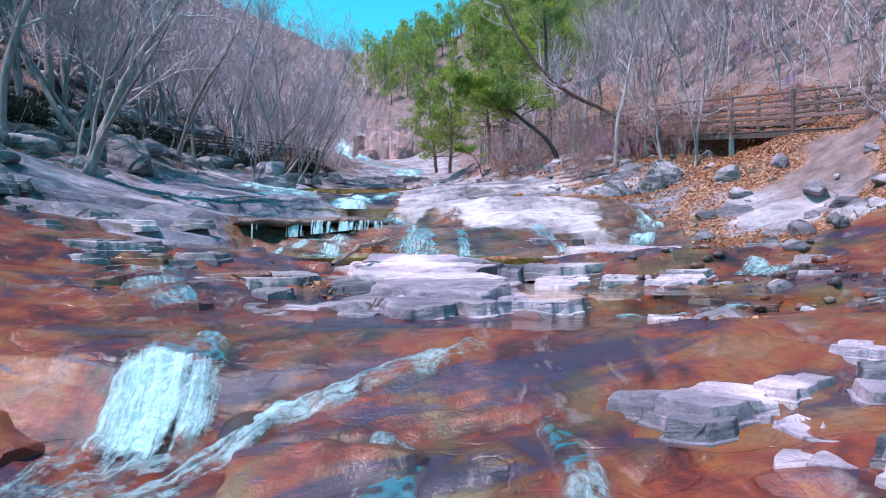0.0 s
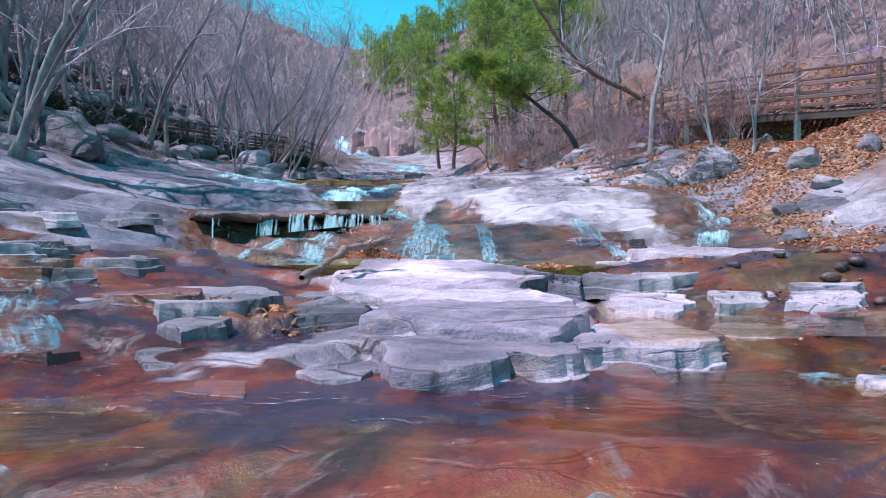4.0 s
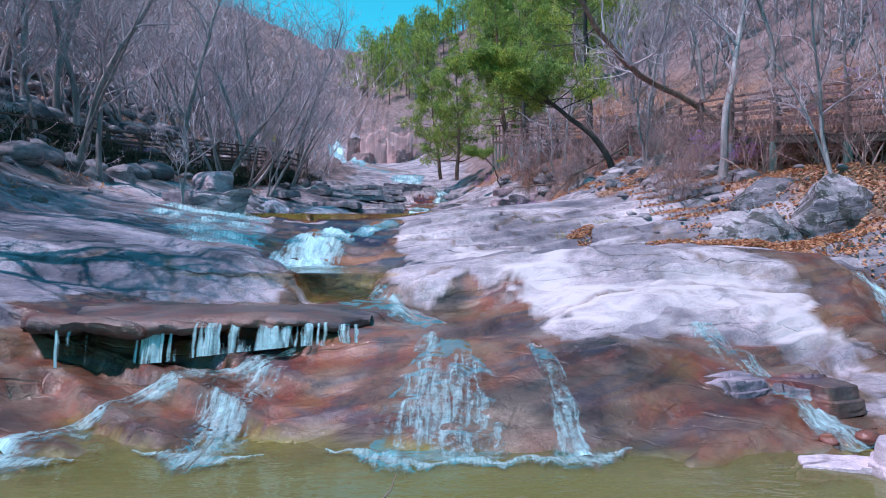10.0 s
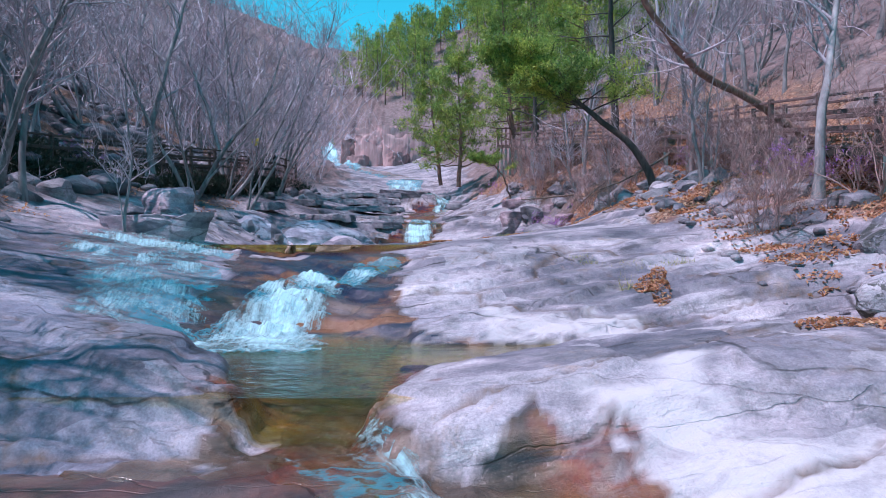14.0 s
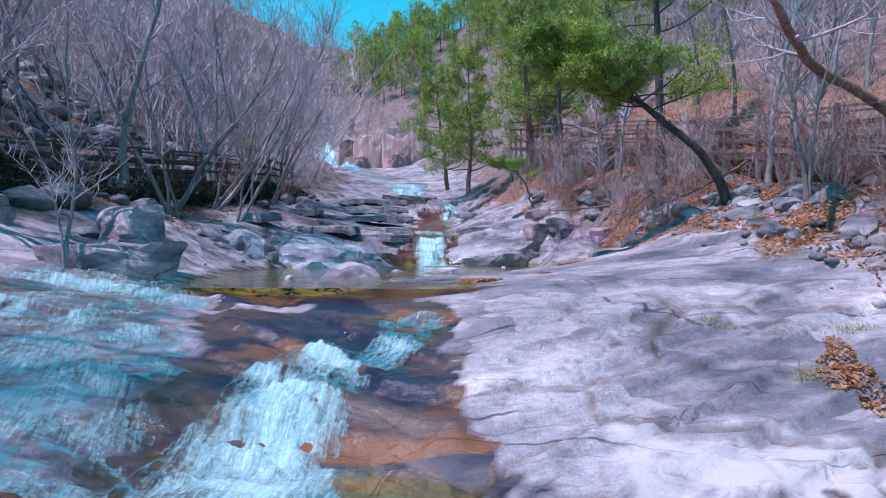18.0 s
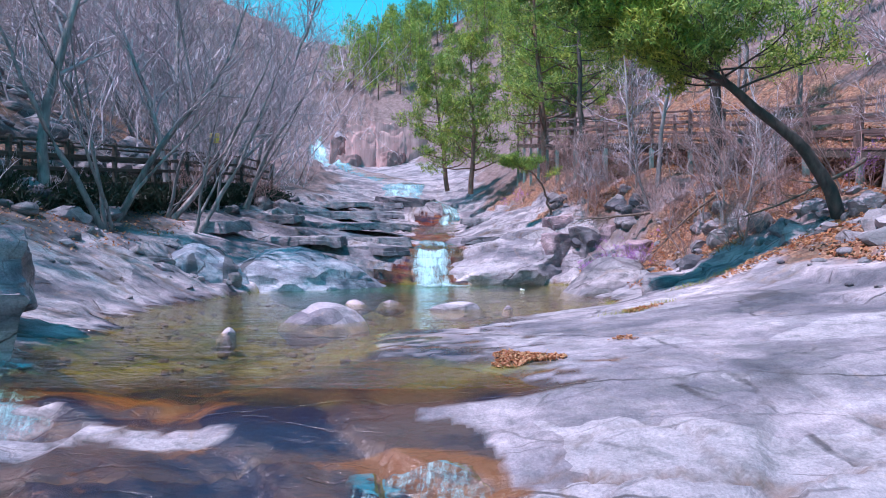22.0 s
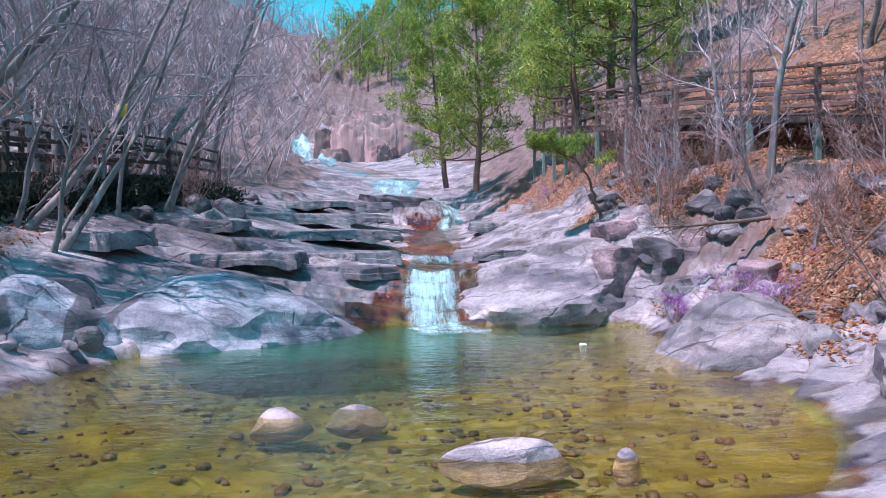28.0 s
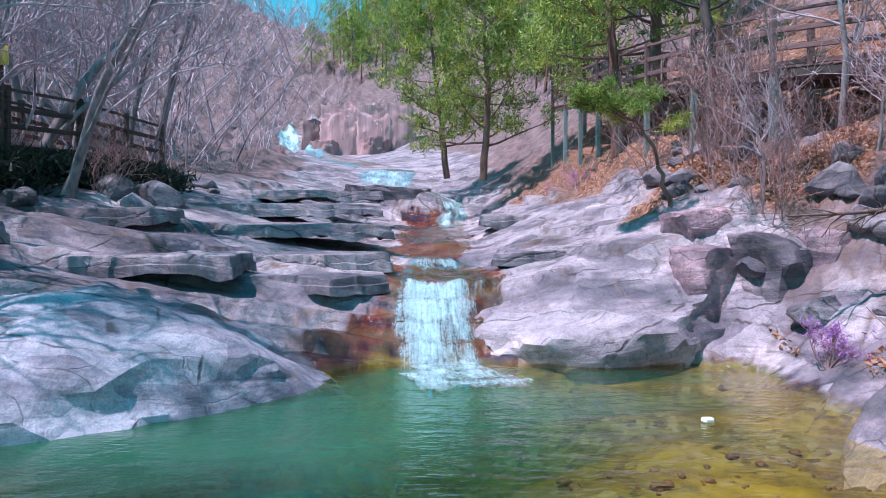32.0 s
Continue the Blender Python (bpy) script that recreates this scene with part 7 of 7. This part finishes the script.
SMALL = [boulder_mesh("pebble", 1.0, 0.8, 0.5, 260 + i, ROCK, 8, 2) for i in range(5)]
joined_stones("pebbles", "rounded pebbles on the pool's bed", 1500, -6.8, 1.8, 26.2, 37.5, 0.03, 0.2, 1, ROCK_BED, 4.24)
joined_stones("pebbles", "small broken stones in the brown shallows", 220, 2.4, 6.5, 6.5, 13.5, 0.05, 0.3, 2, ROCK_WET)
joined_stones("pebbles", "small broken stones at the foot of the leafy bank", 300, 3.6, 7.5, 18, 40, 0.06, 0.35, 3, ROCK)
joined_stones("rubble", "grey tumbled stones on the shady wooded slope", 520, -24, -10.4, 11, 50, 0.4, 1.9, 7, ROCK)
scatter(26, 7.6, 12.5, 8, 16, 0.3, 1.2, "pale stone on the leaf-covered bank", "stones on the sunny bank")
scatter(16, -16, -11, 20, 48, 0.6, 1.8, "grey boulder on the wooded slope", "stones on the shady bank")


# ---- azaleas ----
def azalea(x, y, size, seed):
    r = np.random.default_rng(seed)
    root = tagged(new("azalea"), "wild azalea in purple blossom", "shrub", "azaleas")
    root.location = (x, y, height(x, y))
    stems = [limb(r, (0, 0, -0.05), (r.normal(0, 0.6), r.normal(0, 0.6), 1), size * r.uniform(0.7, 1.2), 0.012, 0.005, 6, 0.15) for _ in range(9)]
    twigs = branch_out(r, stems, 0.003, (4, 3, 1), (0.4 * size, 0.22 * size, 0.1 * size))
    v, f = tubes([(p, q, 4) for p, q in stems] + [(p, q, 3) for lv in twigs for p, q in lv])
    tagged(hang("stem_frame", raw_mesh("stem_frame", v, f, BRUSH), root), kind="stuff")
    tips = np.array([p[-1] for p, _ in twigs[1]])
    tips = tips[r.uniform(0, 1, len(tips)) < 0.75]
    v, f = needle_tufts(r, tips, 0.085, 7)
    v = v.copy()
    tagged(hang("blossom", raw_mesh("blossom", v, f, PETAL), root, "purple blossom"), kind="stuff")


for i, (x, y, s) in enumerate(((6.3, 25.2, 1.0), (3.4, 37.8, 0.9), (3.9, 37.2, 0.8), (9.5, 24, 1.1), (11, 20, 1.2), (3.0, 39.2, 0.5), (7.5, 33, 1.0), (-13, 34, 1.0), (2.6, 50, 0.8), (7.4, 24.6, 0.9), (12.5, 27, 1.3))):
    azalea(x, y, s, 300 + i)


# ---- rubble at the foot of the sunny bank ----
for _ in range(70):
    y = srng.uniform(23, 46)
    x = np.interp(y, [23, 28, 33, 36, 40, 46], [5.6, 4.9, 4.4, 4.1, 3.9, 2.6]) + srng.uniform(-0.7, 1.5)
    s = srng.uniform(0.25, 0.95)
    ob = new("stone", STONES[srng.randrange(6)])
    ob.matrix_world = pose(x, y, height(x, y) - 0.22 * s, srng.uniform(-15, 15), srng.uniform(-15, 15), srng.uniform(0, 360)) @ Matrix.Diagonal((s * 1.2, s, s * srng.uniform(0.7, 1.1), 1))
    tagged(ob, "broken granite stone among dry leaves", "stone", "stones on the sunny bank")


# ---- near-black tufts added as the shade under the shady boardwalk ----
def shade_tufts():
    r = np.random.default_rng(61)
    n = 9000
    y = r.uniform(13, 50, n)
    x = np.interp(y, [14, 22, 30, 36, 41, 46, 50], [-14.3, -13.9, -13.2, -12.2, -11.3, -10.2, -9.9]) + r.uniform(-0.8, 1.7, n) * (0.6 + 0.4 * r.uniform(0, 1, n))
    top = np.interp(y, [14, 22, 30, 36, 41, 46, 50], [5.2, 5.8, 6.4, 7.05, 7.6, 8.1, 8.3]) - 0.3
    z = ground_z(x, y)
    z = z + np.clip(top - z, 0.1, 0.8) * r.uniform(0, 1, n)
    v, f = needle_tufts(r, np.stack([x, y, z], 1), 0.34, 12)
    tagged(new("shady_undergrowth", raw_mesh("shady_undergrowth", v, f, SHADE_FILL, False)), "near-black tufts added as the shade below the boardwalk", "undergrowth", kind="stuff")


shade_tufts()


# ---- grass in the cracks ----
def grass_tuft(label, x, y, count, tall, wide, seed):
    r = np.random.default_rng(seed)
    px, py = x + r.normal(0, wide, count), y + r.normal(0, 0.4 * wide, count)
    base = np.stack([px, py, ground_z(px, py) - 0.01], 1)
    p = many_limbs(r, base, np.stack([r.normal(0, 0.5, count), r.normal(0, 0.5, count), np.ones(count)], 1), tall * r.uniform(0.5, 1.1, count), 4, 0.25)
    v, f = many_tubes(p, np.full((count, 1), 0.004) * np.linspace(1, 0.3, 4)[None, :], 1)
    tagged(new("grass_tuft", raw_mesh("grass_tuft", v, f, GRASS, False)), label, "grass", "grass in the cracks", kind="stuff")


for i, (x, y, n, h, w) in enumerate(((1.55, 22.6, 160, 0.09, 0.14), (2.3, 22.4, 120, 0.07, 0.2), (3.1, 22.5, 120, 0.1, 0.15), (1.9, 21.4, 30, 0.3, 0.05), (2.6, 30.6, 120, 0.12, 0.15), (3.4, 31.0, 140, 0.12, 0.2), (0.6, 19.2, 30, 0.25, 0.04), (0.85, 28.4, 220, 0.1, 0.16), (1.5, 28.9, 120, 0.09, 0.12))):
    grass_tuft("yellow-green grass in a crack of the rock", x, y, n, h, w, 700 + i)


def fallen_branch(label, a, b, girth, seed):
    r = np.random.default_rng(seed)
    root = tagged(new("fallen_branch"), label, "branch", "fallen branches")
    root.location = a
    d = np.array(b, float) - np.array(a, float)
    p, q = limb(r, (0, 0, 0), d, float(np.linalg.norm(d)), girth, girth * 0.25, 12, 0.06)
    v, f = tubes([(p, q, 7)])
    hang("stem", raw_mesh("stem", v, f, DEADWOOD), root)
    sides = branch_out(r, [(p, q)], 0.004, (9, 4, 1), (0.8, 0.4, 0.2), 0.7, 0.0, 0.3)
    v, f = tubes([(c, w, 4) for c, w in sides[0]] + [(c, w, 3) for c, w in sides[1]])
    tagged(hang("side_branch", raw_mesh("side_branch", v, f, DEADWOOD), root), kind="stuff")


fallen_branch("grey fallen branch lying down the leafy bank", (4.9, 39.2, 6.6), (2.7, 39.4, 6.2), 0.05, 1)
fallen_branch("grey fallen branch lying down the leafy bank", (6.0, 31.0, 7.1), (4.3, 31.6, 5.7), 0.04, 2)
fallen_branch("grey fallen branch across broken stones", (5.6, 36.0, 6.9), (3.6, 36.6, 5.6), 0.04, 3)


# ---- small things ----
def trail_sign():
    root = tagged(new("trail_sign"), "small yellow trail sign on a post among trees", "sign")
    x, y = -9.9, 44.0
    root.location = (x, y, height(x, y))
    bm = bmesh.new()
    add_box(bm, Matrix.Translation((0, 0, 1.2)), 0.07, 0.07, 2.6, 0.008)
    part("post", bm, TIMBER_DARK, root)
    bm = bmesh.new()
    add_box(bm, Matrix.Translation((0, -0.06, 2.35)), 0.36, 0.03, 0.36, 0.01)
    part("board", bm, make_plain("yellow sign paint", (0.55, 0.36, 0.03), (0.75, 0.52, 0.06), 9.0, 0.5, bump=0.05), root, "yellow board")


trail_sign()
bm = bmesh.new()
add_box(bm, pose(0.0, 0.0, 0.03, 4, 6, 30), 0.14, 0.07, 0.05, 0.015)
me = bpy.data.meshes.new("foam_scrap")
bm.to_mesh(me)
bm.free()
me.materials.append(make_plain("white plastic foam", (0.72, 0.72, 0.7), (0.85, 0.85, 0.84), 20.0, 0.6, bump=0.1))
ob = new("foam_scrap", me)
ob.location = (0.75, 37.6, 4.29)
tagged(ob, "small white scrap floating on the pool", "litter")
